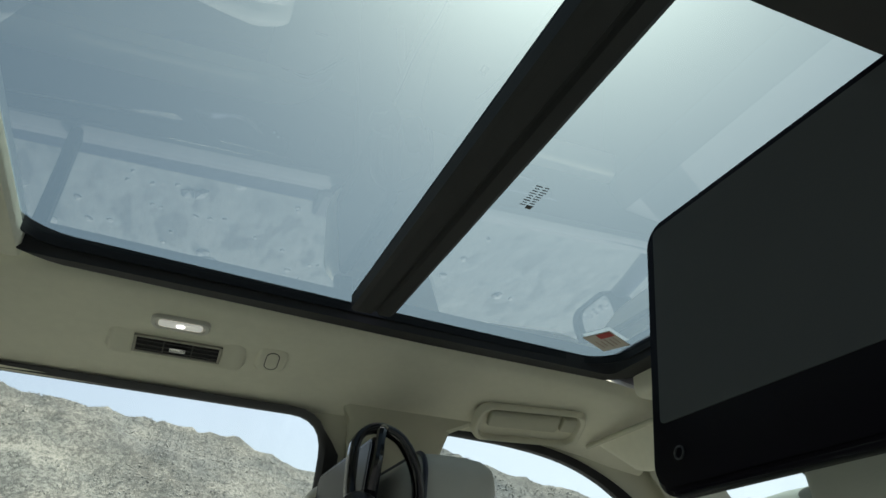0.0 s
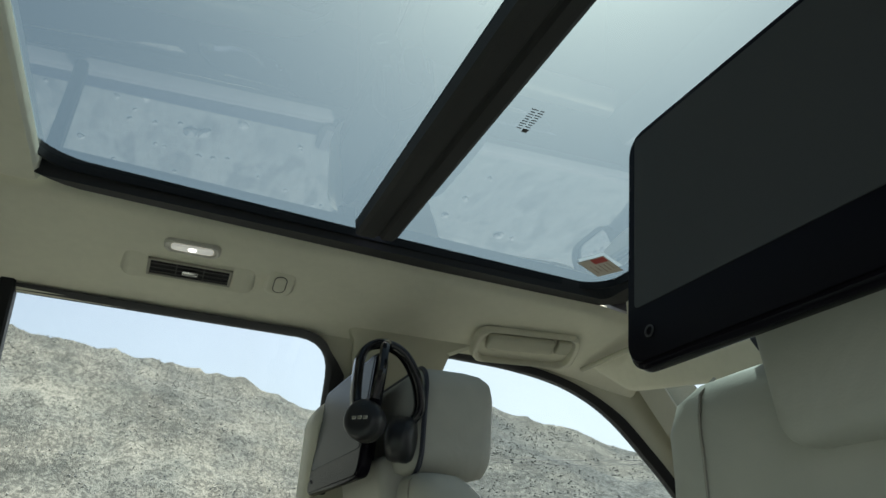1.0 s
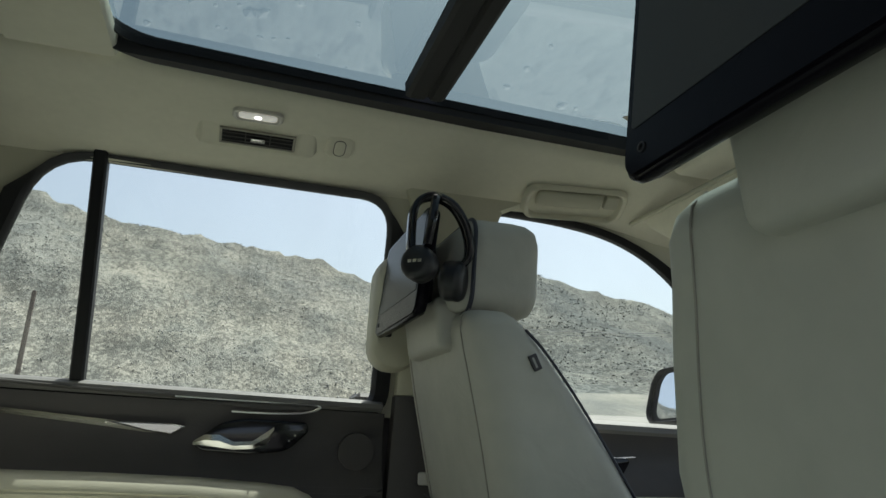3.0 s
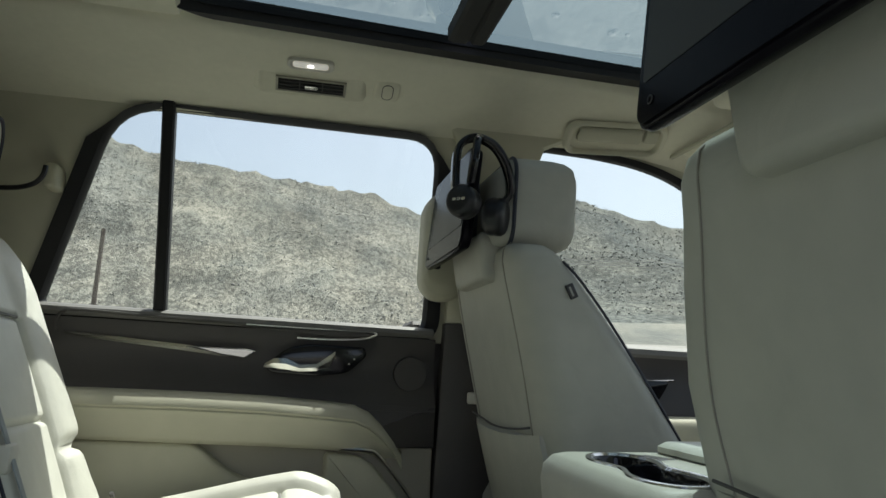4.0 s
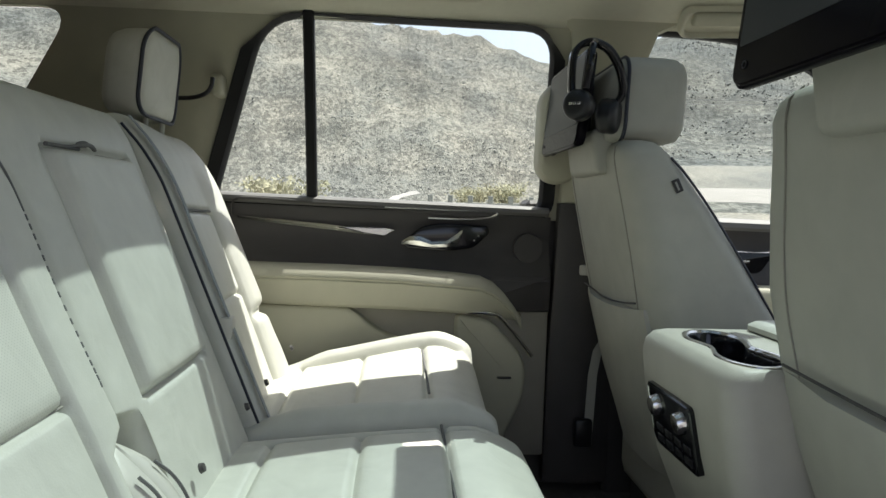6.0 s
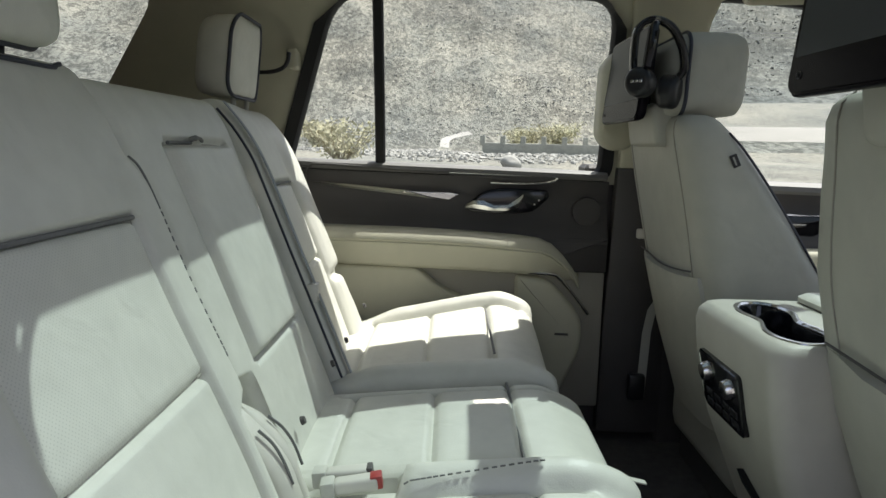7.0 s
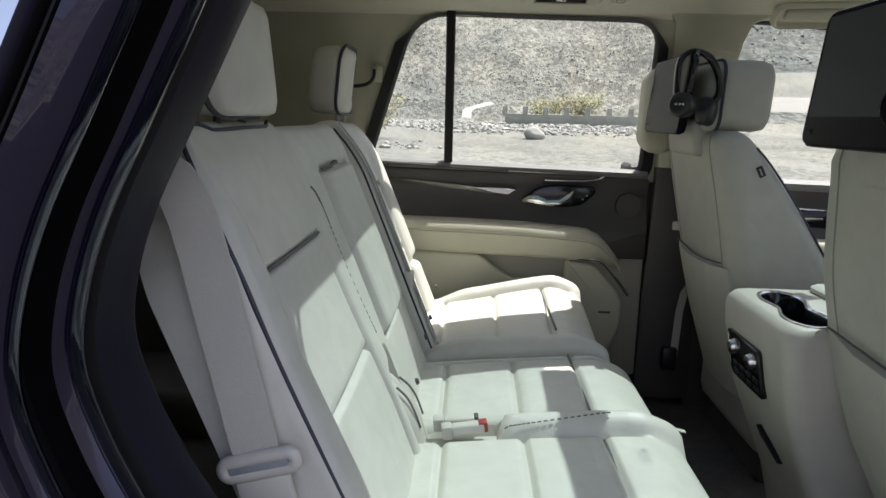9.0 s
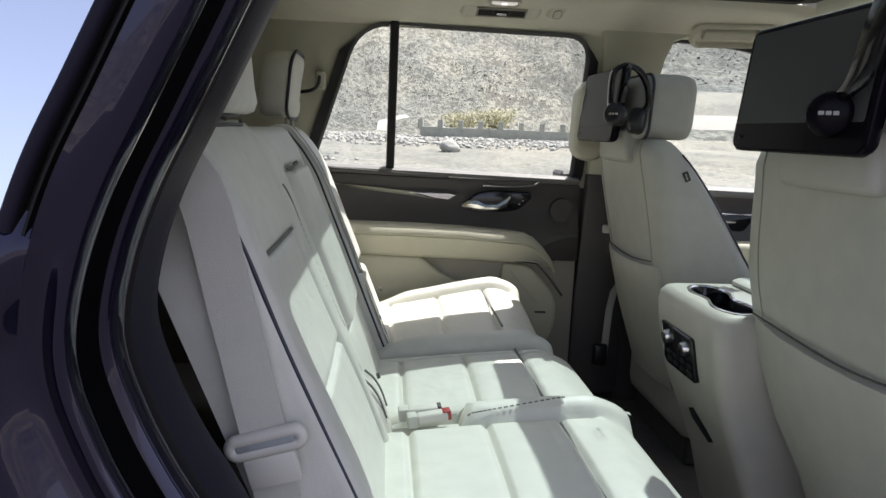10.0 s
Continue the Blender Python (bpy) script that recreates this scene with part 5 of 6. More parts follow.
    if outer:
        ja, jb = c0 + 0.068, c1 - 0.074
        cgu = [(ja, 0.2, 0.60), (jb, 0.2, 0.60)]
        cgv = [(0.24 if outer < 0 else 0.212, ja, jb), (0.386 if outer < 0 else 0.360, ja, jb), (0.528 if outer < 0 else 0.506, ja, jb)]
        def cshape(u, v):
            edge = max(smoothstep(ja + 0.010, ja - 0.035, u), smoothstep(jb - 0.010, jb + 0.035, u))
            nest = smoothstep(0.356, 0.340, v) * smoothstep(-0.334, -0.324, u) * smoothstep(-0.254, -0.262, u) if outer < 0 else 0.0
            return 0.030 * edge * smoothstep(0.15, 0.28, v) * (1 - nest) - 0.014 * nest - 0.030 * smoothstep(front - 0.10, front, v) + (0.036 * smoothstep(0.25, 0.62, u) * smoothstep(0.2, 0.58, v) if outer > 0 else 0.0)
    else:
        ja, jb = c0 + 0.02, c1 - 0.055
        cgu = [(jb, 0.2, 0.6)]
        cgv = [(0.235, ja, jb), (0.386, ja, jb), (0.525, c0, c1)]
        def cshape(u, v):
            return -0.004 - 0.030 * smoothstep(0.57, 0.66, v)
    bm = bmesh.new()
    pad(bm, on_cushion, c0 + 0.003, c1 - 0.003, 0.10, front, 0.0, 0.04, cgu, cgv, 0.014, cshape, gd=0.010, back=0.15, inset=lambda u, v: bool(outer) and ja < u < jb and 0.24 < v < 0.50)
    cush = part("cushion", bm, [LEATHER, PERF], t, "", 60)
    if outer < 0:
        line = smooth_path([(-0.318, 0.352, 0), (-0.314, 0.40, 0), (-0.308, 0.47, 0), (-0.302, 0.535, 0), (-0.303, 0.565, 0), (-0.312, 0.585, 0), (-0.335, 0.597, 0)], 6)
        bm = bmesh.new()
        stitches(bm, [on_cushion(p.x, p.y, cshape(p.x, p.y) + 0.0055 + 0.014 * math.sin(math.pi * (p.x - c0) / (c1 - c0)) * math.sin(math.pi * (p.y - 0.10) / (front - 0.10))) for p in line], length=0.007, gap=0.004, w=0.0013)
        tagged(part("stitching", bm, THREAD, cush), kind="stuff")
    bm = bmesh.new()
    dark_slot(bm, on_cushion(cgv[-1][1] + 0.01, cgv[-1][0], -0.003 + cshape(jb - 0.05, cgv[-1][0])), on_cushion(cgv[-1][2] - 0.01, cgv[-1][0], -0.003 + cshape(jb - 0.05, cgv[-1][0])), 0.003)
    part("seam_slot", bm, THREAD, cush, "dark sewn slot")
    # pedestal under the cushion
    bm = bmesh.new()
    box(bm, (0.12, c0 + 0.02, 0.525), (front - 0.05, c1 - 0.02, 0.80), 0.02, 2)
    part("base", bm, DARK_GREY, t, "dark seat base")
    # child-seat anchor buttons
    for b in ((-0.366, -0.012),) if outer < 0 else ((y0 + 0.145, -0.012), (y1 - 0.02, -0.01)):
        bm = bmesh.new()
        bmesh.ops.create_cone(bm, cap_ends=True, segments=14, radius1=0.0075, radius2=0.006, depth=0.006, matrix=Matrix.Translation(on_back(b[0], b[1], 0.013)) @ BACK_N.to_track_quat("Z", "Y").to_matrix().to_4x4())
        part("button", bm, DARK_GREY, t, "small dark button")
    if outer:
        h0, h1 = (-0.632, -0.402) if outer < 0 else (0.312, 0.536)
        hz, lean_, deep, fwd, seam = (1.549, -0.10, 1.0, 0.0, -0.040) if outer < 0 else (1.560, 0.10, 0.70, -0.040, -0.014)
        cy, w = (h0 + h1) / 2, h1 - h0
        bm = bmesh.new()
        loops = []
        for d, s in ((-0.124, 0.80), (-0.118, 0.93), (-0.095, 0.985), (-0.060, 1.0), (-0.040, 1.0), (-0.024, 0.99), (-0.012, 0.93), (-0.004, 0.75), (-0.002, 0.45)):
            loops.append([(fwd + d * deep + lean_ * v * s - 0.02 * abs(u) / w * 2, cy + u * s, hz + v * s + 0.016 * (1 if v > 0 else 0) * (1 - (abs(u) / (w / 2)) ** 2) * s) for u, v in rounded(w, 0.150 if outer < 0 else 0.164, 0.042, 7)])
        loft(bm, loops)
        head = part("head_restraint", bm, LEATHER, t, "pale leather head restraint with dark piping", 60)
        bm = bmesh.new()
        tube(bm, [Vector(p) for p in [(fwd + seam * deep + lean_ * v - 0.04 * abs(u) / w, cy + u * 1.004, hz + v * 1.008 + 0.016 * (1 if v > 0 else 0) * (1 - (abs(u) / (w / 2)) ** 2)) for u, v in rounded(w, 0.150 if outer < 0 else 0.164, 0.042, 7)]], 0.0042, 6, closed=True)
        part("piping", bm, PIPING, head, "dark piping")
        for k in (-0.05, 0.05):
            bm = bmesh.new()
            tube(bm, [(-0.060 + fwd * 0.5, cy + k, 1.515), (-0.064 + fwd * 0.5, cy + k, 1.43)], 0.006, 8)
            part("rod", bm, SATIN_BLACK if outer < 0 else LEATHER_GREY, t, "head restraint rod")
    settle(t)
    return t


rear_seat("outer_rear_seat", "pale perforated leather rear seat beside the open door, partly sunlit", -0.796, -0.299, -0.765, -0.252, -1, "")
rear_seat("middle_rear_seat", "pale leather middle rear seat with a folded-up armrest", -0.295, 0.155, -0.248, 0.135, 0, "")
rear_seat("outer_rear_seat", "pale perforated leather rear seat beside the far door, sunlit cushion", 0.165, 0.664, 0.140, 0.700, 1, "")


def seat_fittings():
    t = thing("armrest_strap", "short dark pull strap on the middle backrest", "strap", tuple(on_back(-0.09, 0.46, 0.01)))
    bm = bmesh.new()
    pts = smooth_path([on_back(-0.150, 0.455, 0.001), on_back(-0.12, 0.457, 0.003), on_back(-0.095, 0.460, 0.007), on_back(-0.07, 0.460, 0.006), on_back(-0.045, 0.457, 0.000)], 4)
    tube(bm, pts, [0.0018] * 6 + [0.0045] * 4 + [0.0032] * 6 + [0.0018], 8)
    part("strap", bm, THREAD, t)
    settle(t)
    # belt buckles in the gap between near and middle cushions
    for x, y, tilt, red in ((0.262, -0.275, 6, False), (0.278, -0.303, 8, True)):
        b = thing("belt_buckle", "pale seat belt buckle lying between the cushions" + (" with a red button" if red else ""), "buckle", (x, y, 0.90), "belt buckles")
        m = Matrix.Translation((x, y, 0.922)) @ Matrix.Rotation(radians(-tilt), 4, "Y") @ Matrix.Rotation(radians(5 if red else 2), 4, "Z")
        bm = bmesh.new()
        box(bm, (-0.022, -0.0125, -0.010), (0.040, 0.0125, 0.010), 0.006, 3, m)
        shell_ = part("shell", bm, WHITE_PLASTIC, b)
        bm = bmesh.new()
        box(bm, (0.028 if red else 0.036, -0.0108, -0.008), (0.0445, 0.0108, 0.0108), 0.002, 2, m)
        part("button", bm, RED if red else DARK_GREY, shell_, "red release button" if red else "")
        bm = bmesh.new()
        box(bm, (-0.040, -0.0145, -0.013), (-0.020, 0.0145, 0.012), 0.004, 2, m)
        part("sleeve", bm, WEB, b, "pale woven sleeve")
        settle(b)
    # pale hinge cover between near and middle backrests
    h = thing("hinge_cover", "pale plastic hinge cover between the backrests", "seat hinge", (0.20, -0.30, 0.90))
    bm = bmesh.new()
    loops = []
    for k in range(14):
        q = k / 13
        sdist, hh = 0.092 - 0.19 * q, -0.020 + 0.040 * math.sin(math.pi * min(1.0, q * 1.25) * 0.62)
        half = 0.050 * math.sqrt(min(1.0, q * 4 + 0.02))
        c = -0.288 + 0.012 * q
        loops.append([on_back(c + u * half, sdist, hh - d) for u, d in ((-1, 0.05), (-1, 0.020), (-0.86, 0.008), (-0.5, 0.001), (-0.10, -0.001), (0.0, 0.003), (0.10, -0.001), (0.5, 0.001), (0.86, 0.008), (1, 0.020), (1, 0.05))])
    loft(bm, loops)
    cover = part("cover", bm, WHITE_PLASTIC, h, "", 50)
    for off in (-0.020, 0.026):
        bm = bmesh.new()
        tube(bm, smooth_path([on_back(-0.290 + off * 1.1, 0.045, 0.008), on_back(-0.284 + off * 1.2, 0.020, 0.0175), on_back(-0.280 + off * 1.3, -0.010, 0.021), on_back(-0.277 + off * 1.3, -0.045, 0.0195)], 5), 0.0022, 6)
        part("slit", bm, THREAD, cover, "dark curved slit")
    settle(h)
    # tag on the floor side of the cushion front
    g = thing("pull_tag", "thin pale fabric tag under the cushion edge", "tag", (0.66, -0.20, 0.90))
    bm = bmesh.new()
    loft(bm, [[(x, y - 0.006, z), (x, y + 0.006, z), (x, y + 0.006, z + 0.002), (x, y - 0.006, z + 0.002)] for x, y, z in ((0.652, -0.222, 0.905), (0.676, -0.224, 0.903), (0.703, -0.228, 0.899))])
    part("ribbon", bm, WEB, g)
    settle(g)


seat_fittings()


def rear_belt(near):
    """Shoulder belt beside an outer rear seat, with its tongue."""
    t = thing("rear_seat_belt", "pale shoulder belt hanging beside the rear seat with its plastic tongue" if near else "blue-grey shoulder belt lying over the far rear seat", "seat belt", (0.05, -0.74 if near else 0.2, 0.9))
    bm = bmesh.new()
    if near:
        path = [(-0.13, -0.775, 1.5), (-0.085, -0.79, 1.455), (-0.015, -0.804, 1.404), (0.024, -0.804, 1.255), (0.052, -0.804, 1.135), (0.063, -0.804, 1.089), (0.076, -0.804, 1.013), (0.095, -0.804, 0.898)]
        w = 0.0245
    else:
        path = [tuple(on_back(0.184 + 0.006 * k / 12, v, 0.022 * smoothstep(0.56, 0.40, v) - 0.012 * smoothstep(0.48, 0.565, v) + 0.0030)) for k, v in ((k, 0.545 - 0.60 * k / 12) for k in range(13))]
        w = 0.0
    pts = smooth_path(path, 4)
    if near:
        loft(bm, [[(p.x - w, p.y - 0.004, p.z - 0.006), (p.x + w, p.y, p.z + 0.004), (p.x + w, p.y + 0.003, p.z + 0.004), (p.x - w, p.y - 0.001, p.z - 0.006)] for p in pts])
    else:
        loft(bm, [[p + Vector((0, -0.007, 0)), p + Vector((0, -0.006, 0)) + BACK_N * 0.002, p + Vector((0, 0.006, 0)) + BACK_N * 0.002, p + Vector((0, 0.007, 0))] for p in pts])
    part("strap", bm, WEB if near else WEB_DARK, t)
    if near:
        m = Matrix.Translation((0.059, -0.808, 1.109)) @ Matrix.Rotation(radians(-14), 4, "Y") @ Matrix.Rotation(radians(90), 4, "X")
        bm = bmesh.new()
        tube(bm, [(u, v, 0.0) for u, v in rounded(0.080, 0.017, 0.0083, 7)], 0.0078, 10, closed=True)
        bmesh.ops.transform(bm, matrix=m, verts=bm.verts)
        ton = part("tongue", bm, WHITE_PLASTIC, t, "pale plastic belt tongue", 60)
        bm = bmesh.new()
        box(bm, (-0.034, -0.0075, -0.0062), (0.034, 0.0075, 0.0062), 0.003, 2, m)
        part("belt_slot", bm, WEB_DARK, ton, "blue-grey webbing in the slot")
        bm = bmesh.new()
        box(bm, (-0.030, -0.052, -0.006), (0.030, -0.014, 0.006), 0.004, 2, m)
        part("tongue_plate", bm, WHITE_PLASTIC, ton)
    else:
        bm = bmesh.new()
        p = on_back(0.192, 0.13, 0.014)
        box(bm, p - Vector((0.014, 0.018, 0.02)), p + Vector((0.014, 0.018, 0.02)), 0.006, 2)
        part("tongue", bm, WHITE_PLASTIC, t)
    settle(t)


rear_belt(True)
rear_belt(False)


# ---------------------------------------------------------------- front seats with screens
def front_seat(cy, name, label):
    t = thing(name, label, "seat", (1.0, cy, 0.55), "front seats")
    sgn = -1 if cy > 0 else 1        # towards the middle of the car
    def inner(z):
        """The near seat's inner bolster stands out further, most of all low down."""
        if cy > 0:
            return 0.0
        return (0.032 + 0.059 * smoothstep(1.43, 1.17, z)) * smoothstep(0.80, 1.0, z)
    bm = bmesh.new()
    loops = []
    for z, xr, xf, w in ((0.66, 1.075, 1.36, 0.40), (0.78, 1.040, 1.38, 0.43), (0.92, 0.996, 1.345, 0.455), (1.04, 0.964, 1.27, 0.478), (1.12, 0.946, 1.215, 0.492), (1.22, 0.925, 1.145, 0.505),
                         (1.32, 0.903, 1.072, 0.505), (1.39, 0.888, 1.020, 0.492), (1.425, 0.882, 0.992, 0.474), (1.446, 0.884, 0.972, 0.444), (1.457, 0.890, 0.962, 0.40), (1.4635, 0.903, 0.952, 0.33)):
        d, c = xf - xr, (xf + xr) / 2
        pts = []
        for u, v in rounded(w, d, min(0.055, d * 0.42), 6):
            bow = 0.020 * (1 - (2 * u / w) ** 2) if v < 0 else 0.0
            pts.append((c + v - bow * 0.4, cy + u + inner(z) * smoothstep(0.0, 0.2, u), z))
        loops.append(pts)
    loft(bm, loops)
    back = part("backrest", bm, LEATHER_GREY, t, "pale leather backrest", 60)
    # rear shell pocket line
    for s in (1,):
        bm = bmesh.new()
        pts = [(0.930, cy - 0.195, 1.126), (0.934, cy - 0.12, 1.117), (0.930, cy - 0.04, 1.112), (0.930, cy + 0.04, 1.112), (0.934, cy + 0.12 + inner(1.12) * 0.5, 1.117), (0.930, cy + 0.195 + inner(1.12) * 0.8, 1.126)]
        tube(bm, smooth_path(pts, 6), 0.0022, 6)
        part("pocket_edge", bm, DARK_GREY, back, "dark lip of the map pocket")
    bm = bmesh.new()
    loops = []
    for z, x0, w in ((0.74, 1.028, 0.33), (0.82, 1.006, 0.37), (0.92, 0.976, 0.40), (1.03, 0.949, 0.42), (1.10, 0.932, 0.425), (1.114, 0.931, 0.42)):
        loops.append([(x0 + (0.012 if abs(k) > 0.9 else 0.0) - 0.008 * (1 - k * k), cy + k * w / 2 + max(0.0, k) * inner(z) * 0.8, z - (0.012 * (1 - k * k) if z > 1.05 else 0)) for k in (-1, -0.92, -0.6, -0.2, 0.2, 0.6, 0.92, 1)] + [(x0 + 0.05, cy + w / 2 + inner(z) * 0.8, z), (x0 + 0.05, cy - w / 2, z)])
    loft(bm, loops)
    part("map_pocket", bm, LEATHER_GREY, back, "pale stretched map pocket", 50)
    # side seam and cover ridge at the shoulders
    shell_x = [(1.04, 0.964), (1.12, 0.946), (1.22, 0.925), (1.32, 0.903), (1.39, 0.888), (1.425, 0.882), (1.446, 0.884), (1.457, 0.890), (1.4635, 0.903)]
    for e in (-1, 1):
        bm = bmesh.new()
        pts = []
        for k in range(25):
            z = 1.462 - 0.36 * k / 24
            x = next(p + (q - p) * (z - z0) / (z1 - z0) for (z0, p), (z1, q) in zip(shell_x, shell_x[1:]) if z <= z1)
            y = cy + e * (0.172 + 0.012 * math.sin(k / 24 * 3.0)) + max(0, e) * inner(z) * 0.85
            pts.append((x - 0.0040, y, z))
        tube(bm, pts, 0.0013, 5)
        part("side_seam", bm, SEAM, back, "sewn seam down the shoulder")
    bm = bmesh.new()
    pts = smooth_path([(0.978, cy + sgn * 0.226 + inner(1.425), 1.425), (1.008, cy + sgn * 0.236 + inner(1.39), 1.39), (1.060, cy + sgn * 0.242 + inner(1.32), 1.32), (1.130, cy + sgn * 0.240 + inner(1.22), 1.22), (1.198, cy + sgn * 0.232 + inner(1.12), 1.12), (1.253, cy + sgn * 0.225 + inner(1.04), 1.04)], 6)
    tube(bm, pts, 0.0026, 6)
    part("piping", bm, PIPING, back, "dark piping along the bolster")
    # small label on the inner bolster
    m = Matrix.Translation((0.985, cy + sgn * 0.2500 + inner(1.368), 1.368)) @ Matrix.Rotation(radians(-26), 4, "Y")
    bm = bmesh.new()
    box(bm, (-0.0075, -0.003, -0.0135), (0.0075, 0.003, 0.0135), 0.001, 1, m)
    tag = part("airbag_tag", bm, SATIN_BLACK, back, "small black woven tag")
    bm = bmesh.new()
    box(bm, (-0.0035, -0.0036 if sgn < 0 else 0.0030, -0.009), (0.0005, -0.0030 if sgn < 0 else 0.0036, 0.009), 0.0003, 1, m)
    part("tag_bar", bm, material("tag_grey", (0.30, 0.30, 0.28), 0.6), tag)
    # head restraint
    bm = bmesh.new()
    loops = []
    w = 0.325
    for x, s, lift in ((0.868, 0.72, -0.012), (0.878, 0.86, -0.010), (0.905, 1.0, 0.0), (0.930, 1.0, 0.002), (0.985, 1.0, 0.002), (1.012, 0.985, 0.001), (1.030, 0.93, 0.0), (1.041, 0.82, 0.0), (1.046, 0.6, 0.0)):
        loops.append([(x + 0.003 * (v / 0.09), cy + u * s, 1.550 + v * s + lift) for u, v in rounded(w, 0.180, 0.042, 7)])
    loft(bm, loops)
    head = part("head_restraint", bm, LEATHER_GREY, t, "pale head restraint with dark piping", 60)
    bm = bmesh.new()
    tube(bm, [(0.905 + 0.003 * (v / 0.09), cy + u * 1.004, 1.550 + v * 1.006) for u, v in rounded(w, 0.180, 0.042, 7)], 0.0042, 6, closed=True)
    part("piping", bm, PIPING, head, "dark piping")
    bm = bmesh.new()
    box(bm, (0.846, cy - 0.118, 1.394), (0.93, cy + 0.118, 1.492), 0.016, 4)
    for v in bm.verts:
        k = smoothstep(0.49, 0.39, v.co.z - 1.0)
        v.co.y += 0.003 * noise.noise(v.co * 30)
        v.co.x += 0.012 * k
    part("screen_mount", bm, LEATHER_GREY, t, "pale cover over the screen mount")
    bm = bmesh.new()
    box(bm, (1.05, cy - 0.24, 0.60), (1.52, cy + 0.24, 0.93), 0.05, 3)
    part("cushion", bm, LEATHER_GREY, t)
    bm = bmesh.new()
    box(bm, (1.08, cy - 0.21, 0.52), (1.48, cy + 0.21, 0.62), 0.01, 1)
    part("base", bm, DARK_GREY, t)
    settle(t)


front_seat(0.497, "bucket_seat", "pale leather front seat seen from behind, with a rear screen")
front_seat(-0.520, "bucket_seat", "pale leather front seat seen from behind, with a rear screen")


def rear_screen(y0, y1):
    """Screen on the back of a front seat, leaning back a little."""
    cy, w, h = (y0 + y1) / 2, y1 - y0, 0.208
    t = thing("rear_screen", "black glass entertainment screen, switched off, on the back of the seat", "screen", (0.82, cy, 1.45), "rear screens")
    m = Matrix.Translation((0.822, cy, 1.553)) @ Matrix.Rotation(radians(6), 4, "Y")
    pts = rounded(w, h, 0.020, 7)
    bm = bmesh.new()
    loft(bm, [[(x, u * s, v * s2) for u, v in pts] for x, s, s2 in ((-0.006, 0.985, 0.975), (-0.0035, 0.998, 0.996), (0.004, 1.0, 1.0), (0.014, 0.97, 0.95), (0.022, 0.80, 0.75))])
    bmesh.ops.transform(bm, matrix=m, verts=bm.verts)
    part("housing", bm, SCREEN_EDGE, t, "", 40)
    bm = bmesh.new()
    q = [(u, v) for u, v in rounded(w * 0.985 - 0.004, h * 0.975 - 0.004, 0.017, 6)]
    loft(bm, [[(x, u, v) for u, v in q] for x in (-0.0085, -0.0060)])
    bmesh.ops.transform(bm, matrix=m, verts=bm.verts)
    face = part("cover_glass", bm, SCREEN_EDGE, t, "black cover glass")
    bm = bmesh.new()
    q = rounded(w - 0.026, 0.152, 0.004, 3)
    loft(bm, [[(x, u, v + 0.018) for u, v in q] for x in (-0.0094, -0.0084)])
    bmesh.ops.transform(bm, matrix=m, verts=bm.verts)
    part("display", bm, SCREEN, face, "dark grey display area with faint finger marks")
    bm = bmesh.new()
    tube(bm, [(-0.0095, w / 2 - 0.030 + 0.004 * math.cos(a), -0.080 + 0.004 * math.sin(a)) for a in [2 * math.pi * k / 14 for k in range(14)]], 0.0008, 4, closed=True)
    bmesh.ops.transform(bm, matrix=m, verts=bm.verts)
    part("power_icon", bm, material("icon_grey", (0.035, 0.035, 0.037), 0.5), face)
    bm = bmesh.new()
    box(bm, (0.018, -0.06, -0.06), (0.075, 0.06, 0.06), 0.012, 2, m)
    part("bracket", bm, SATIN_BLACK, t)
    settle(t)


rear_screen(0.352, 0.706)
rear_screen(-0.688, -0.331)


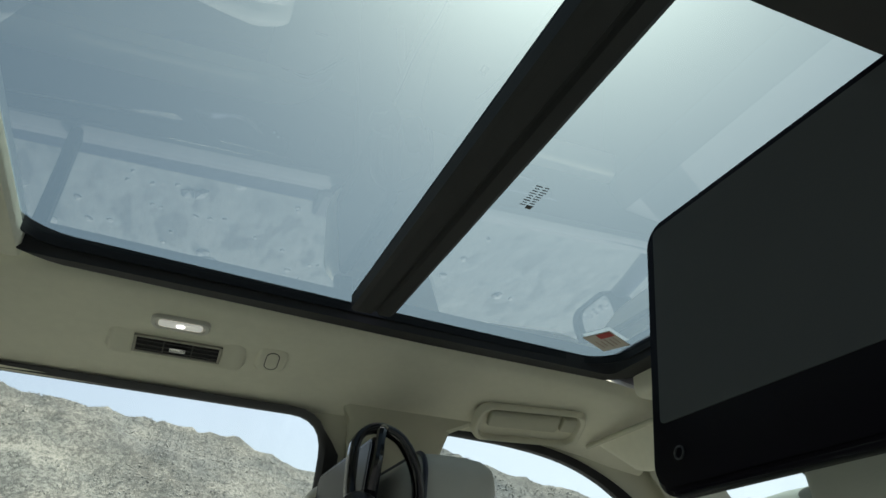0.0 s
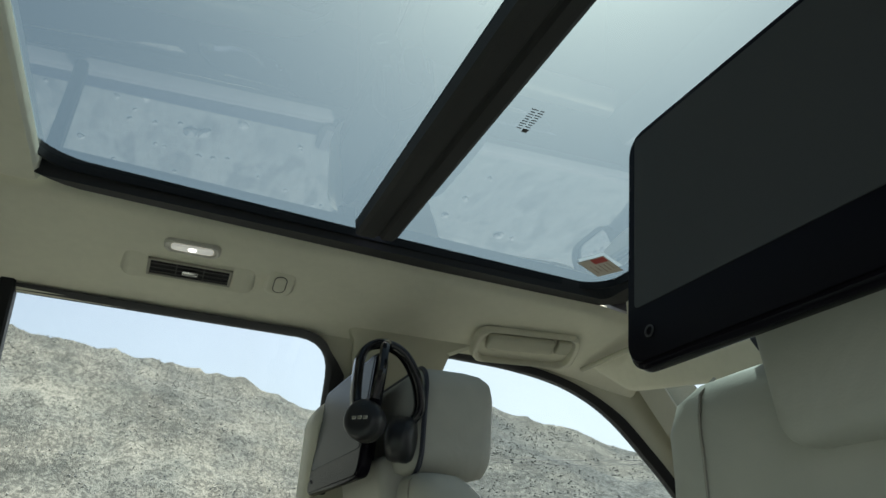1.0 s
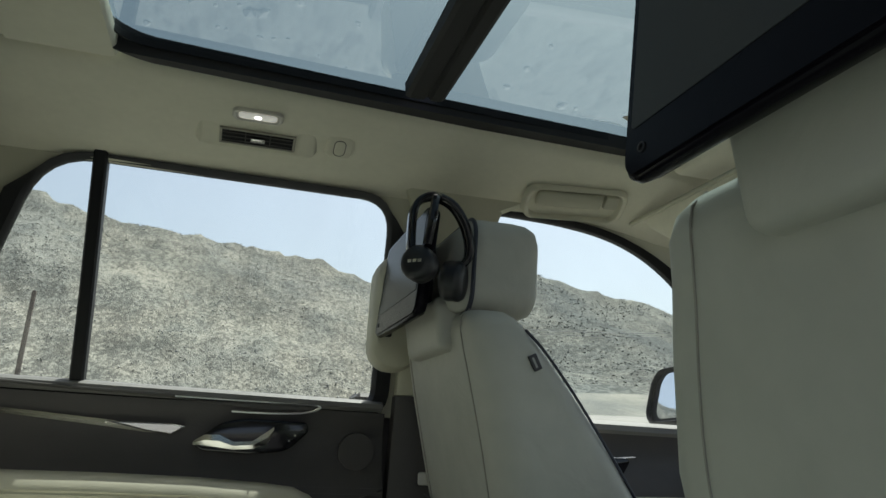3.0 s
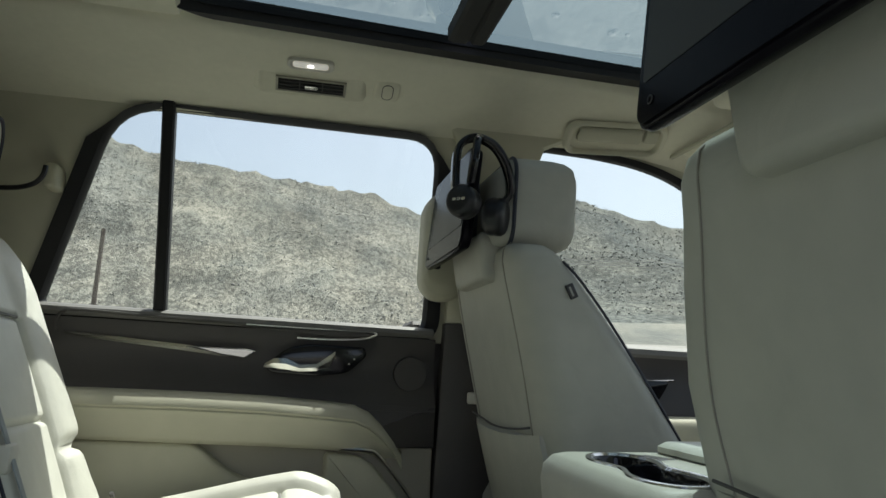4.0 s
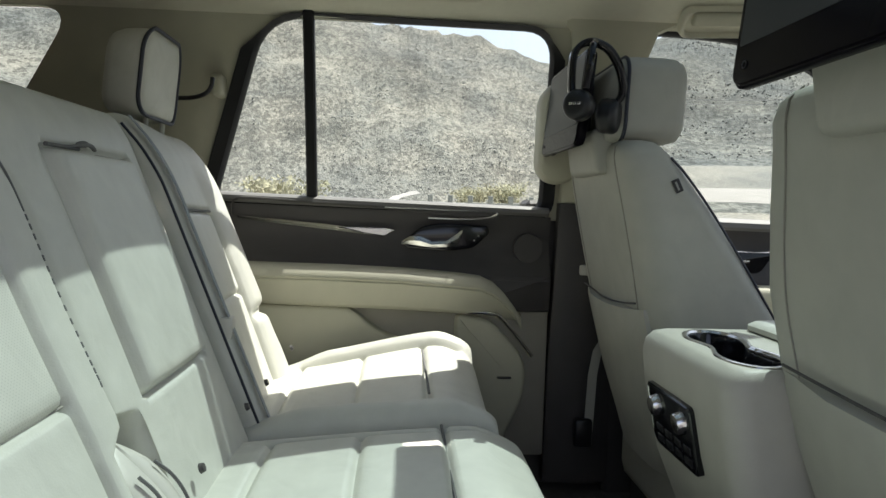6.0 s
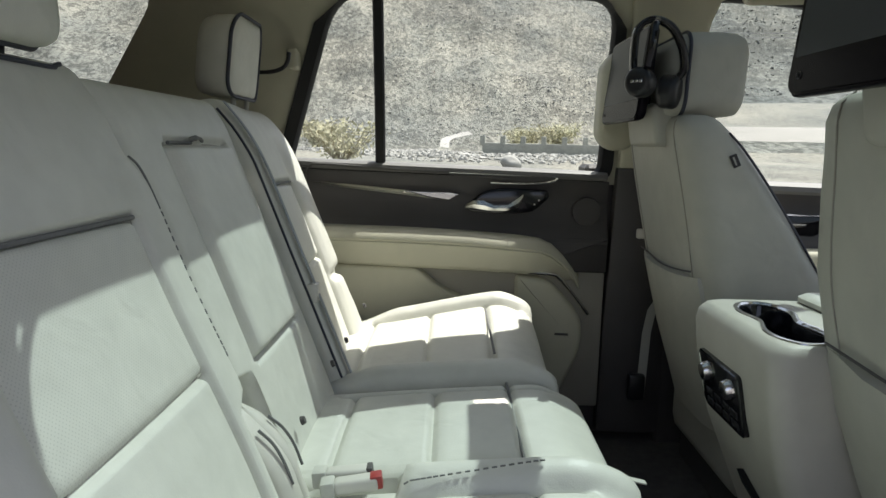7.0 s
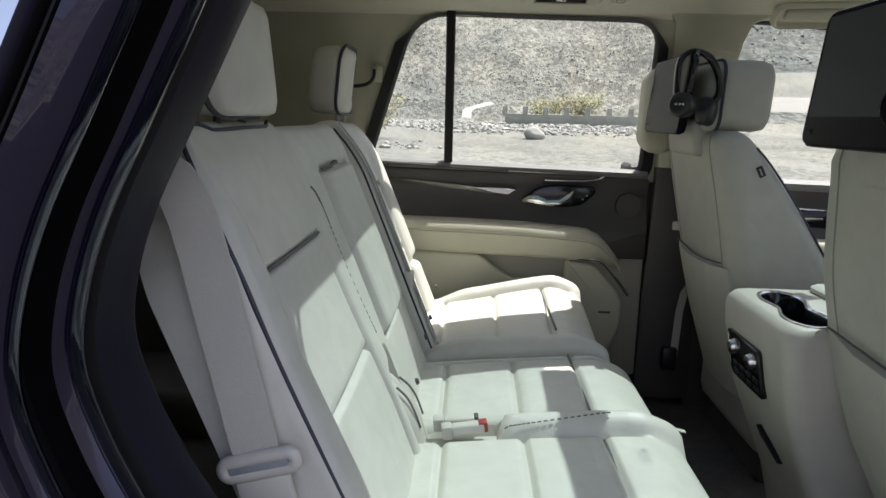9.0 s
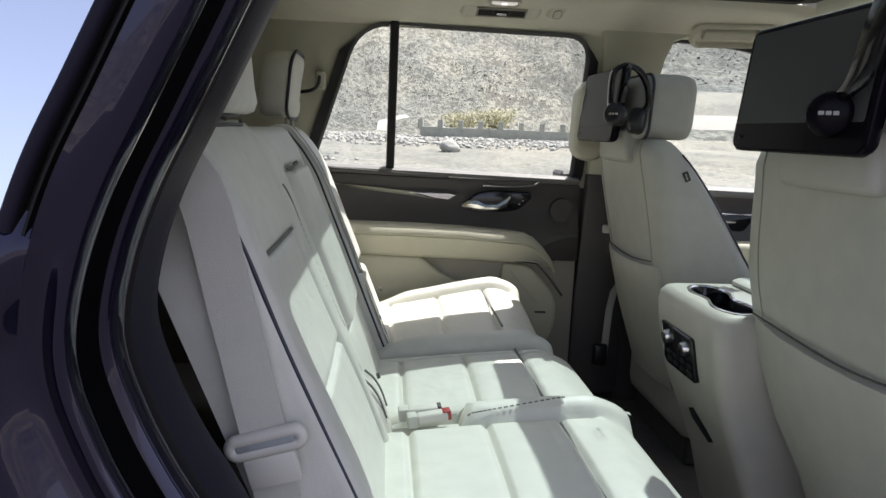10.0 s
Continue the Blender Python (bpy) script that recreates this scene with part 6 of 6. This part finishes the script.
def headphones(cy, x0=0.0, dz=0.0, outward=False):
    """Folding wireless headphones hung over the inner edge of a screen."""
    t = thing("headphones", "black glossy wireless headphones hung on the seat screen", "headphones", (0.80 + x0, cy, 1.49), "headphones")
    def cup(c, n, r, name):
        q = Vector(n).normalized().to_track_quat("Z", "Y").to_matrix().to_4x4()
        m = Matrix.Translation(c) @ q
        bm = bmesh.new()
        loops = [[(r * s * math.cos(2 * math.pi * k / 28), r * s * 1.02 * math.sin(2 * math.pi * k / 28), z) for k in range(28)] for s, z in ((0.80, -0.022), (0.95, -0.018), (1.0, -0.008), (0.97, 0.0), (1.0, 0.004), (0.98, 0.011), (0.86, 0.017), (0.60, 0.0195), (0.3, 0.0202))]
        loft(bm, loops)
        bmesh.ops.transform(bm, matrix=m, verts=bm.verts)
        o = part(name, bm, SCREEN_EDGE if outward else SATIN_BLACK, t, "round black ear cup", 50)
        return o, m
    a = Vector((0.792 + x0, cy - 0.010, 1.524))
    b = Vector((0.868 + x0, cy + 0.030, 1.510))
    o, m = cup(a, (-0.62, -0.75, 0.06), 0.0305, "ear_cup")
    bm = bmesh.new()
    for k in range(3):
        box(bm, (-0.0125 + 0.0090 * k, -0.0030, 0.0190), (-0.0050 + 0.0090 * k, 0.0030, 0.0208), 0.0008, 1, m)
    part("maker_mark", bm, MARK_GREY if outward else CHROME, o, "three small pale blocks")
    bm = bmesh.new()
    box(bm, (-0.006, 0.017, 0.0176), (0.006, 0.0195, 0.0192), 0.0005, 1, m)
    part("indicator", bm, MARK_GREY, o)
    if outward:
        b = Vector((0.865 + x0, cy - 0.095, 1.535))
    cup(b, (0.75, -0.45, -0.1), 0.036, "ear_pad")
    # headband: two slim arms and the arc between them
    bm = bmesh.new()
    top = 1.655
    path = smooth_path([a + Vector((-0.010, 0.018, 0.02)), Vector((0.781 + x0, cy + 0.014, 1.575)), Vector((0.784 + x0, cy + 0.016, 1.625)), Vector((0.797 + x0, cy + 0.016, 1.647)), Vector((0.822 + x0, cy + 0.014, top)), Vector((0.855 + x0, cy + 0.010, 1.640)), Vector((0.880 + x0, cy + 0.010, 1.600)), Vector((0.888 + x0, cy + 0.016, 1.555)), b + Vector((0.004, -0.004, 0.02))], 6)
    if outward:
        path = smooth_path([a + Vector((0.004, -0.010, 0.022)), Vector((0.792 + x0, cy - 0.060, 1.570)), Vector((0.792 + x0, cy - 0.085, 1.640)), Vector((0.802 + x0, cy - 0.098, 1.690)), Vector((0.830 + x0, cy - 0.104, 1.706)), Vector((0.858 + x0, cy - 0.106, 1.680)), Vector((0.872 + x0, cy - 0.104, 1.620)), b + Vector((0.004, -0.004, 0.02))], 6)
    loops = []
    for i, p in enumerate(path):
        q = path[min(i + 1, len(path) - 1)] - path[max(i - 1, 0)]
        d = q.normalized()
        side = Vector((0, 1, 0))
        up = d.cross(side).normalized()
        loops.append([p + side * (0.024 if outward else 0.014) * c + up * 0.0065 * s for c, s in ((1, 0.4), (0.7, 1), (-0.7, 1), (-1, 0.4), (-1, -0.4), (-0.7, -1), (0.7, -1), (1, -0.4))])
    loft(bm, loops)
    part("headband", bm, GLOSS_BLACK, t, "glossy black headband", 50)
    if outward:
        settle(t)
        t.location.z += dz
        return
    bm = bmesh.new()
    tube(bm, smooth_path([(0.800 + x0, cy - 0.028, 1.555), (0.806 + x0, cy - 0.034, 1.60), (0.812 + x0, cy - 0.024, 1.637), (0.822 + x0, cy - 0.004, 1.650)], 6), 0.0075, 8)
    part("inner_arm", bm, GLOSS_BLACK, t)
    settle(t)
    t.location.z += dz


headphones(0.300)
headphones(-0.615, dz=-0.018, outward=True)


# ---------------------------------------------------------------- centre console
def filled(loop, gap=24):
    """A rounded outline with points added along its four straight runs."""
    n, out = len(loop), []
    for i, p in enumerate(loop):
        out.append(p)
        if (i + 1) % (n // 4) == 0:
            q = loop[(i + 1) % n]
            out += [tuple(a + (b - a) * k / gap for a, b in zip(p, q)) for k in range(1, gap)]
    return out


def console():
    t = thing("centre_console", "pale leather centre console end with cup holders and climate controls", "console", (1.0, -0.06, 0.55))
    cy, w = -0.062, 0.352
    bm = bmesh.new()
    loops = []
    for z, xr, ww in ((0.56, 1.02, 0.30), (0.70, 0.985, 0.315), (0.80, 0.945, 0.33), (0.90, 0.905, 0.345), (0.96, 0.889, 0.352), (1.03, 0.876, 0.352), (1.075, 0.871, 0.350), (1.096, 0.874, 0.344), (1.108, 0.884, 0.33), (1.111, 0.893, 0.315)):
        d = 1.46 - xr
        loops.append(filled([((1.46 + xr) / 2 + v, cy + u, z) for u, v in rounded(ww, d, 0.035, 8)]))
    def tray(g, p):
        """Point of the tray's outline in the direction of p."""
        dx, dy = p[0] - 0.952, p[1] - (cy - 0.010)
        n = math.hypot(dx, dy)
        dx, dy = dx / n, dy / n
        q = 0.012
        while abs(dy * q) < 0.135 + g and abs(dx * q - 0.10 * dy * q) < (0.043 + g - 0.016 * math.exp(-(dy * q / 0.045) ** 2)) * math.sqrt(max(0.0, 1 - (dy * q / (0.136 + g)) ** 4)):
            q += 0.001
        return (0.952 + dx * q, cy - 0.010 + dy * q)
    ring = [(x, y) for x, y, _ in loops[-1]]
    loops.append([(*tray(0.007, p), 1.1112) for p in ring])
    loops.append([(*tray(0.007, p), 1.030) for p in ring])
    loft(bm, loops)
    body = part("body", bm, CONSOLE, t, "pale stitched console body", 50)
    # cup holder tray: dark hollow with a chrome rim, narrow in the middle
    round_ = [(0.952 + 0.5 * math.cos(2 * math.pi * k / 72), cy - 0.010 + 0.5 * math.sin(2 * math.pi * k / 72)) for k in range(72)]
    bm = bmesh.new()
    loft(bm, [[(*tray(g, p), z) for p in round_] for g, z in ((0.010, 1.1108), (0.009, 1.1132), (0.006, 1.1142), (0.003, 1.1136), (0.0, 1.110))], caps=False)
    part("tray_rim", bm, CHROME, body, "thin chrome rim")
    bm = bmesh.new()
    loft(bm, [[(*tray(g, p), z) for p in round_] for g, z in ((0.001, 1.1105), (-0.001, 1.106), (-0.004, 1.056), (-0.012, 1.048))], caps=False)
    vs = [bm.verts.new((*tray(-0.012, p), 1.048)) for p in round_]
    bm.faces.new(vs)
    part("cup_tray", bm, GLOSS_BLACK, body, "gloss black hollow of the cup tray")
    # lid of the armrest in front
    bm = bmesh.new()
    loft(bm, [[(1.215 + v * s, cy + u * s, z) for u, v in rounded(0.335, 0.32, 0.035, 6)] for s, z in ((0.96, 1.110), (1.0, 1.114), (1.0, 1.122), (0.95, 1.128), (0.8, 1.130))])
    part("armrest_lid", bm, LEATHER, t, "pale padded armrest lid", 50)
    # control panel, leaning with the rear face
    m = Matrix.Translation((0.8850, -0.036, 0.979)) @ Matrix.Rotation(radians(-10.5), 4, "Y")
    bm = bmesh.new()
    shape_ = rounded_poly([(0.086, 0.052), (-0.086, 0.052), (-0.090, -0.052), (0.070, -0.052), (0.086, -0.040)], [0.008, 0.010, 0.010, 0.008, 0.008], 4)
    loft(bm, [[(x, u * s, v * s) for u, v in shape_] for x, s in ((0.012, 1.0), (-0.006, 1.0), (-0.008, 0.97))])
    bmesh.ops.transform(bm, matrix=m, verts=bm.verts)
    panel = part("control_panel", bm, GLOSS_BLACK, t, "gloss black climate control panel")
    for y in (0.043, -0.055):
        bm = bmesh.new()
        n = 30
        loft(bm, [[(x, y + r * (1 + (0.025 if k % 2 else 0)) * math.cos(2 * math.pi * k / n), 0.022 + r * (1 + (0.025 if k % 2 else 0)) * math.sin(2 * math.pi * k / n)) for k in range(n)] for x, r in ((-0.006, 0.0175), (-0.010, 0.0170), (-0.018, 0.0160), (-0.021, 0.0145), (-0.022, 0.009))])
        bmesh.ops.transform(bm, matrix=m, verts=bm.verts)
        part("knob", bm, CHROME, panel, "knurled chrome knob", 25)
    for i in range(2):
        for j in range(4):
            bm = bmesh.new()
            y, z = -0.062 + 0.036 * j, -0.018 - 0.018 * i
            box(bm, (-0.0100, y - 0.014, z - 0.006), (-0.0075, y + 0.014, z + 0.006), 0.002, 2, m)
            part("push_button", bm, SATIN_BLACK, panel)
    bm = bmesh.new()
    box(bm, (-0.0095, 0.078, -0.03), (-0.0075, 0.084, 0.045), 0.001, 1, m)
    part("side_strip", bm, CHROME, panel)
    bm = bmesh.new()
    poly = [(-0.040, 0.838), (-0.044, 0.815), (-0.078, 0.798), (-0.110, 0.782), (-0.090, 0.803)]
    vs = [[bm.verts.new((0.945 - (z - 0.78) * 0.40 + d, y, z)) for y, z in poly] for d in (-0.004, 0.03)]
    bm.faces.new(vs[0])
    for i in range(5):
        bm.faces.new((vs[0][i], vs[1][i], vs[1][(i + 1) % 5], vs[0][(i + 1) % 5]))
    part("kick_vent", bm, RUBBER, t, "dark foot vent")
    settle(t)


console()


# ---------------------------------------------------------------- floor, far lower side, rear end
def shell():
    bm = bmesh.new()
    box(bm, (-1.75, -0.86, 0.44), (2.3, 0.92, 0.52), 0.01, 1)
    bmesh.ops.subdivide_edges(bm, edges=[e for e in bm.edges if e.calc_length() > 1], cuts=30, use_grid_fill=True)
    for v in bm.verts:
        if v.co.z > 0.5:
            v.co.z += 0.004 * noise.noise(v.co * 9)
    tagged(part("floor", bm, CARPET), "black carpeted car floor", "floor", kind="structure")
    bm = bmesh.new()
    box(bm, (-1.75, 0.79, 0.5), (-0.11, 0.90, 1.30), 0.02, 2)
    tagged(part("wall_far_rear", bm, TRIM_BEIGE), "beige side trim behind the rear seat", "wall", kind="structure")
    bm = bmesh.new()
    # added dark pieces: side trim, and a bump that hides the sunlit floor
    box(bm, (-1.70, 0.755, 0.45), (-0.16, 0.795, 0.94), 0.02, 2)
    box(bm, (-1.30, 0.40, 0.45), (-0.20, 0.78, 0.66), 0.05, 4)
    tagged(part("wall_cargo_blocker", bm, DARK_GREY), "added dark trim and wheel-arch bump that darken the gap behind the rear seat", "wall", kind="structure")
    bm = bmesh.new()
    box(bm, (-1.82, -0.92, 0.42), (-1.75, 0.86, 1.40), 0.01, 1)
    box(bm, (-1.82, -0.92, 1.80), (-1.75, 0.86, 1.93), 0.01, 1)
    for y in (-0.92, 0.74):
        box(bm, (-1.82, y, 1.40), (-1.75, y + 0.12, 1.80), 0.01, 1)
    tagged(part("wall_tail", bm, TRIM_BEIGE), "beige trimmed tailgate", "wall", kind="structure")
    bm = bmesh.new()
    bm.faces.new([bm.verts.new(p) for p in ((-1.79, -0.80, 1.40), (-1.79, 0.74, 1.40), (-1.79, 0.74, 1.80), (-1.79, -0.80, 1.80))])
    tagged(part("window_tail", bm, DARK_GLASS), "dark tailgate window", "window", kind="structure")
    part_q = pane_of(QUARTER_WIN, 0.03)
    tagged(part("window_quarter", part_q, SIDE_GLASS), "clear rear quarter window", "window", kind="structure")
    # dashboard, windscreen and cowl close the front
    bm = bmesh.new()
    prof = [(1.78, 0.52), (1.72, 0.90), (1.70, 1.12), (1.76, 1.20), (2.05, 1.24), (2.3, 1.20), (2.3, 0.52)]
    loft(bm, [[(x, y, z) for x, z in prof] for y in (-0.84, -0.3, 0.3, 0.80)])
    tagged(part("dashboard", bm, DARK_TRIM), "dark dashboard", "dashboard", kind="structure")
    bm = bmesh.new()
    bm.faces.new([bm.verts.new(p) for p in ((2.25, -0.90, 1.22), (2.25, 0.83, 1.22), (1.62, 0.68, 1.86), (1.62, -0.74, 1.86))])
    tagged(part("windscreen", bm, SIDE_GLASS), "clear windscreen", "window", kind="structure")
    for s, o in ((1, 0.0), (-1, -0.075)):
        bm = bmesh.new()
        pts = [(2.30, s * 0.80 + o, 1.24), (2.0, s * 0.755 + o, 1.50), (1.80, s * 0.70 + o, 1.69), (1.64, s * 0.64 + o, 1.82)]
        loft(bm, [[(x - 0.12, y - s * 0.005, z - 0.01), (x - 0.06, y - s * 0.022, z + 0.01), (x - 0.015, y + s * 0.02, z + 0.02), (x - 0.04, y + s * 0.05, z - 0.01)] for x, y, z in pts])
        tagged(part("pillar_trim", bm, TRIM_BEIGE, None, "", 50), "beige windscreen pillar", "pillar", kind="structure")


shell()


# ---------------------------------------------------------------- painted skin of the far side, tail and bonnet
def outer_skin():
    bm = bmesh.new()
    loft(bm, [[(x, 0.905, 0.40), (x, 0.985, 0.48), (x, 0.995, 1.0), (x, 0.975, 1.28), (x, 0.905, 1.31)] for x in (-1.84, -1.2, -0.6, -0.125)])
    tagged(part("wall_far_skin", bm, PAINT), "dark blue painted far rear wing", "wall", kind="structure")
    bm = bmesh.new()
    box(bm, (-1.90, -1.05, 0.40), (-1.825, 0.985, 1.38), 0.03, 3)
    tagged(part("wall_tail_skin", bm, PAINT), "dark blue painted tailgate", "wall", kind="structure")
    bm = bmesh.new()
    loft(bm, [[(x, -1.02, 0.42), (x, -1.02, z - 0.06), (x, -0.95, z), (x, -0.04, z + 0.02), (x, 0.88, z), (x, 0.95, z - 0.06), (x, 0.95, 0.42)] for x, z in ((2.31, 1.19), (2.6, 1.19), (3.0, 1.16), (3.35, 1.10), (3.45, 1.0))])
    tagged(part("bonnet", bm, PAINT), "dark blue painted bonnet and wings", "bonnet", kind="structure")


outer_skin()


# ---------------------------------------------------------------- near side: body round the open door
APERTURE = [(0.40, 1.800), (0.215, 1.770), (0.150, 1.700), (0.088, 1.585), (0.056, 1.520), (0.027, 1.460), (-0.002, 1.400), (-0.022, 1.340), (-0.030, 1.280), (-0.014, 1.220), (0.013, 1.160), (0.055, 1.085), (0.13, 0.93), (0.20, 0.76), (0.26, 0.52)]


def near_body():
    t = thing("car_body_side", "dark blue painted body side round the open rear door", "car body", (-0.4, -0.95, 0.4), kind="structure")
    path = smooth_path([(x, 0, z) for x, z in APERTURE], 6)
    normals = []
    for i in range(len(path)):
        d = (path[min(i + 1, len(path) - 1)] - path[max(i - 1, 0)]).normalized()
        normals.append(Vector((d.z, 0, -d.x)) if d.z < 0 else Vector((d.z, 0, -d.x)))
    def lean(z):
        return 0.345 * max(0.0, z - 1.335)
    def band(prof, mat, name, label="", low=0.0, high=9.0):
        """prof: (backwards from the opening's edge, y) steps swept along the opening between two heights."""
        bm = bmesh.new()
        rows = [[p + n * o + Vector((0, y + lean(p.z) * 0.15, 0)) for o, y in prof] for p, n in zip(path, normals) if low <= p.z <= high]
        loft(bm, rows, closed=False, caps=False)
        return part(name, bm, mat, t, label, 60)
    plum = material("dark_plum_trim", (0.0125, 0.0115, 0.021), 0.42, scale=18, bump=0.1, spec=0.09)
    band([(0.10, -0.785), (0.050, -0.800), (0.025, -0.850), (0.010, -0.870), (0.003, -0.877), (0.0, -0.885), (0.0, -0.905), (0.001, -0.925), (0.004, -0.944)], plum, "opening_trim", "dark plum plastic edge of the door opening")
    band([(0.004, -0.944), (0.013, -0.947), (0.013, -0.958), (0.004, -0.962)], RUBBER, "door_seal", "black rubber seal")
    band([(0.004, -0.962), (0.002, -0.965), (0.002, -0.970), (0.0035, -0.978), (0.007, -0.986), (0.013, -0.991)], PAINT, "flange", "glossy dark blue sill flange")
    band([(0.013, -0.991), (0.024, -0.980), (0.046, -0.978), (0.046, -1.012), (0.019, -1.021)], RUBBER, "outer_seal", "black outer gap")
    def pressed(prof, name, label, high=9.0):
        """Painted band: (backwards, y on the pillar, y on the lower body) steps; the lower body has a pressed-in channel."""
        bm = bmesh.new()
        rows = []
        for p, n in zip(path, normals):
            if p.z > high:
                continue
            k = smoothstep(1.392, 1.300, p.z)
            roll = 0.026 * smoothstep(1.325, 1.392, p.z) ** 1.5 * (high < 9)
            rows.append([p + n * o + Vector((0, u + (w - u) * k + lean(p.z) * 0.15 + roll * smoothstep(0.040, 0.062, o), 0)) for o, u, w in prof])
        loft(bm, rows, closed=False, caps=False)
        part(name, bm, PAINT, t, label, 60)
    pressed([(0.019, -1.021, -1.021), (0.0155, -1.024, -1.024), (0.0145, -1.030, -1.030), (0.016, -1.037, -1.0375), (0.0185, -1.043, -1.0425), (0.0215, -1.046, -1.0445), (0.025, -1.047, -1.0440),
             (0.029, -1.0485, -1.0400), (0.033, -1.049, -1.0360), (0.037, -1.0495, -1.0345), (0.041, -1.050, -1.0350), (0.045, -1.0502, -1.0375), (0.050, -1.0505, -1.0430)], "painted_edge", "polished dark blue edge")
    band([(0.050, -1.0505), (0.051, -1.040), (0.0545, -1.040), (0.0555, -1.046), (0.0575, -1.046), (0.0585, -1.038), (0.0625, -1.038), (0.063, -1.050)], RUBBER, "pillar_gap", "black ribbed gap in the pillar", low=1.352)
    band([(0.063, -1.050), (0.064, -1.0535), (0.066, -1.0545), (0.071, -1.0545), (0.073, -1.052)], plum, "pillar_cover", "dark plum cover strip beside the quarter window", low=1.352)
    pressed([(0.050, -1.0505, -1.0430), (0.056, -1.053, -1.0515), (0.062, -1.056, -1.0600), (0.070, -1.060, -1.0670), (0.080, -1.063, -1.0720), (0.092, -1.064, -1.0750)], "panel_edge", "dark blue pressed panel edge", 1.392)
    # outer skin behind the opening, with the wheel-side swell
    bm = bmesh.new()
    rows = []
    for z in [0.35 + 0.0103 * k for k in range(101)]:
        at = min(range(len(path)), key=lambda i: abs(path[i].z - z))
        edge, across = path[at].x, max(0.45, abs(normals[at].x))
        row = []
        for k in range(70):
            run = (edge + 1.78) * (k / 69) ** 1.7
            d = run * across
            y = -1.056 - (0.008 + 0.011 * smoothstep(1.392, 1.300, z)) * smoothstep(0.0, 0.022, d)      # follows the pressed edge
            y -= 0.050 * smoothstep(0.022, 0.130, d) * smoothstep(1.33, 1.20, z)                         # swell of the wing
            y += 0.022 * smoothstep(0.98, 0.80, z) * smoothstep(0.08, 0.2, d)
            y += 0.050 * smoothstep(1.300, 1.392, z) ** 1.6                      # shoulder turning in under the glass
            y += 0.0035 * noise.noise(((edge - d) * 5.0, z * 6.0, 3)) * smoothstep(0.08, 0.16, d)
            row.append((edge - 0.070 / across - run, y, z))
        rows.append(row)
    loft(bm, rows, closed=False, caps=False)
    part("quarter_panel", bm, PAINT, t, "dark blue quarter panel", 60)
    # rear quarter glass with its black surround
    def q(x, z, o=0.0):
        return (x, -1.054 + lean(z) * 0.42 - o, z)
    bm = bmesh.new()
    edge_ = [(p + n * 0.0695, p.z) for p, n in zip(path, normals) if 1.36 < p.z < 1.79]
    fe = [(p.x, p.z) for p, _ in edge_ if p.z < 1.80]
    loft(bm, [[(x, -1.045, z), q(x, z, 0.002), q(x - 0.003, z, 0.003), q(x - 0.005, z, 0.001)] for x, z in fe], closed=False, caps=False)
    part("glass_surround", bm, GLOSS_BLACK, t, "black surround of the quarter window")
    bm = bmesh.new()
    rows = []
    for x, z in fe:
        rows.append([q(x - 0.004 - (1.5 + x) * k / 10, z, 0.002) for k in range(11)])
    loft(bm, rows, closed=False, caps=False)
    part("quarter_glass", bm, material("mirror_glass", (0.62, 0.67, 0.75), 0.03, metal=1.0, scale=2), t, "dark quarter window mirroring the sky")
    bm = bmesh.new()
    tube(bm, smooth_path([q(-0.090, 1.360, 0.001), q(-0.13, 1.358, 0.002), q(-0.5, 1.357, 0.002), q(-1.6, 1.355, 0.002)], 6), 0.008, 12)
    part("belt_seal", bm, GLOSS_BLACK, t, "black seal under the quarter window")
    bm = bmesh.new()
    tube(bm, [q(-0.094, 1.374, 0.003), q(-0.5, 1.372, 0.003), q(-1.6, 1.37, 0.003)], 0.006, 10)
    part("chrome_belt", bm, CHROME, t, "chrome belt moulding")
    settle(t)
    # inner trim behind the near seat
    bm = bmesh.new()
    loops = []
    for x0, z in ((0.18, 0.52), (0.06, 0.80), (-0.06, 1.05), (-0.11, 1.20), (-0.115, 1.32), (-0.065, 1.46), (-0.005, 1.56), (0.075, 1.70), (0.17, 1.80)):
        y = -0.775 + lean(z) * 0.8
        loops.append([(x0 - 0.02, y, z), (x0 - 0.16, y + 0.03, z), (x0 - 0.5, y + 0.03, z), (-1.75, y + 0.02, z), (-1.75, y - 0.09, z), (x0 - 0.02, y - 0.05, z)])
    loft(bm, loops)
    tagged(part("wall_near_rear", bm, TRIM_BEIGE, None, "", 40), "beige side trim behind the open door", "wall", kind="structure")
    # front part of the near side: closed front door and pillar
    bm = bmesh.new()
    box(bm, (1.0, -0.97, 0.40), (2.3, -0.86, 1.30), 0.02, 2)
    tagged(part("wall_near_front", bm, DARK_TRIM), "dark trimmed near front door", "wall", kind="structure")
    bm = bmesh.new()
    loft(bm, [[(x0, y, z), (x1, y, z), (x1, y - 0.11, z), (x0, y - 0.11, z)] for x0, x1, y, z in ((0.96, 1.10, -0.87, 0.45), (0.95, 1.10, -0.86, 1.30), (0.94, 1.12, -0.70, 1.82))])
    tagged(part("pillar_near", bm, TRIM_BEIGE), "beige near door pillar", "pillar", kind="structure")
    # sill and roof rail of the near opening
    bm = bmesh.new()
    box(bm, (0.18, -0.97, 0.38), (1.0, -0.80, 0.515), 0.02, 2)
    tagged(part("door_sill", bm, RUBBER), "black door sill", "sill", kind="structure")
    bm = bmesh.new()
    box(bm, (0.10, -1.0, 1.805), (1.15, -0.775, 1.93), 0.03, 3)
    tagged(part("roof_rail", bm, PAINT), "dark blue roof rail over the open door", "roof rail", kind="structure")


near_body()
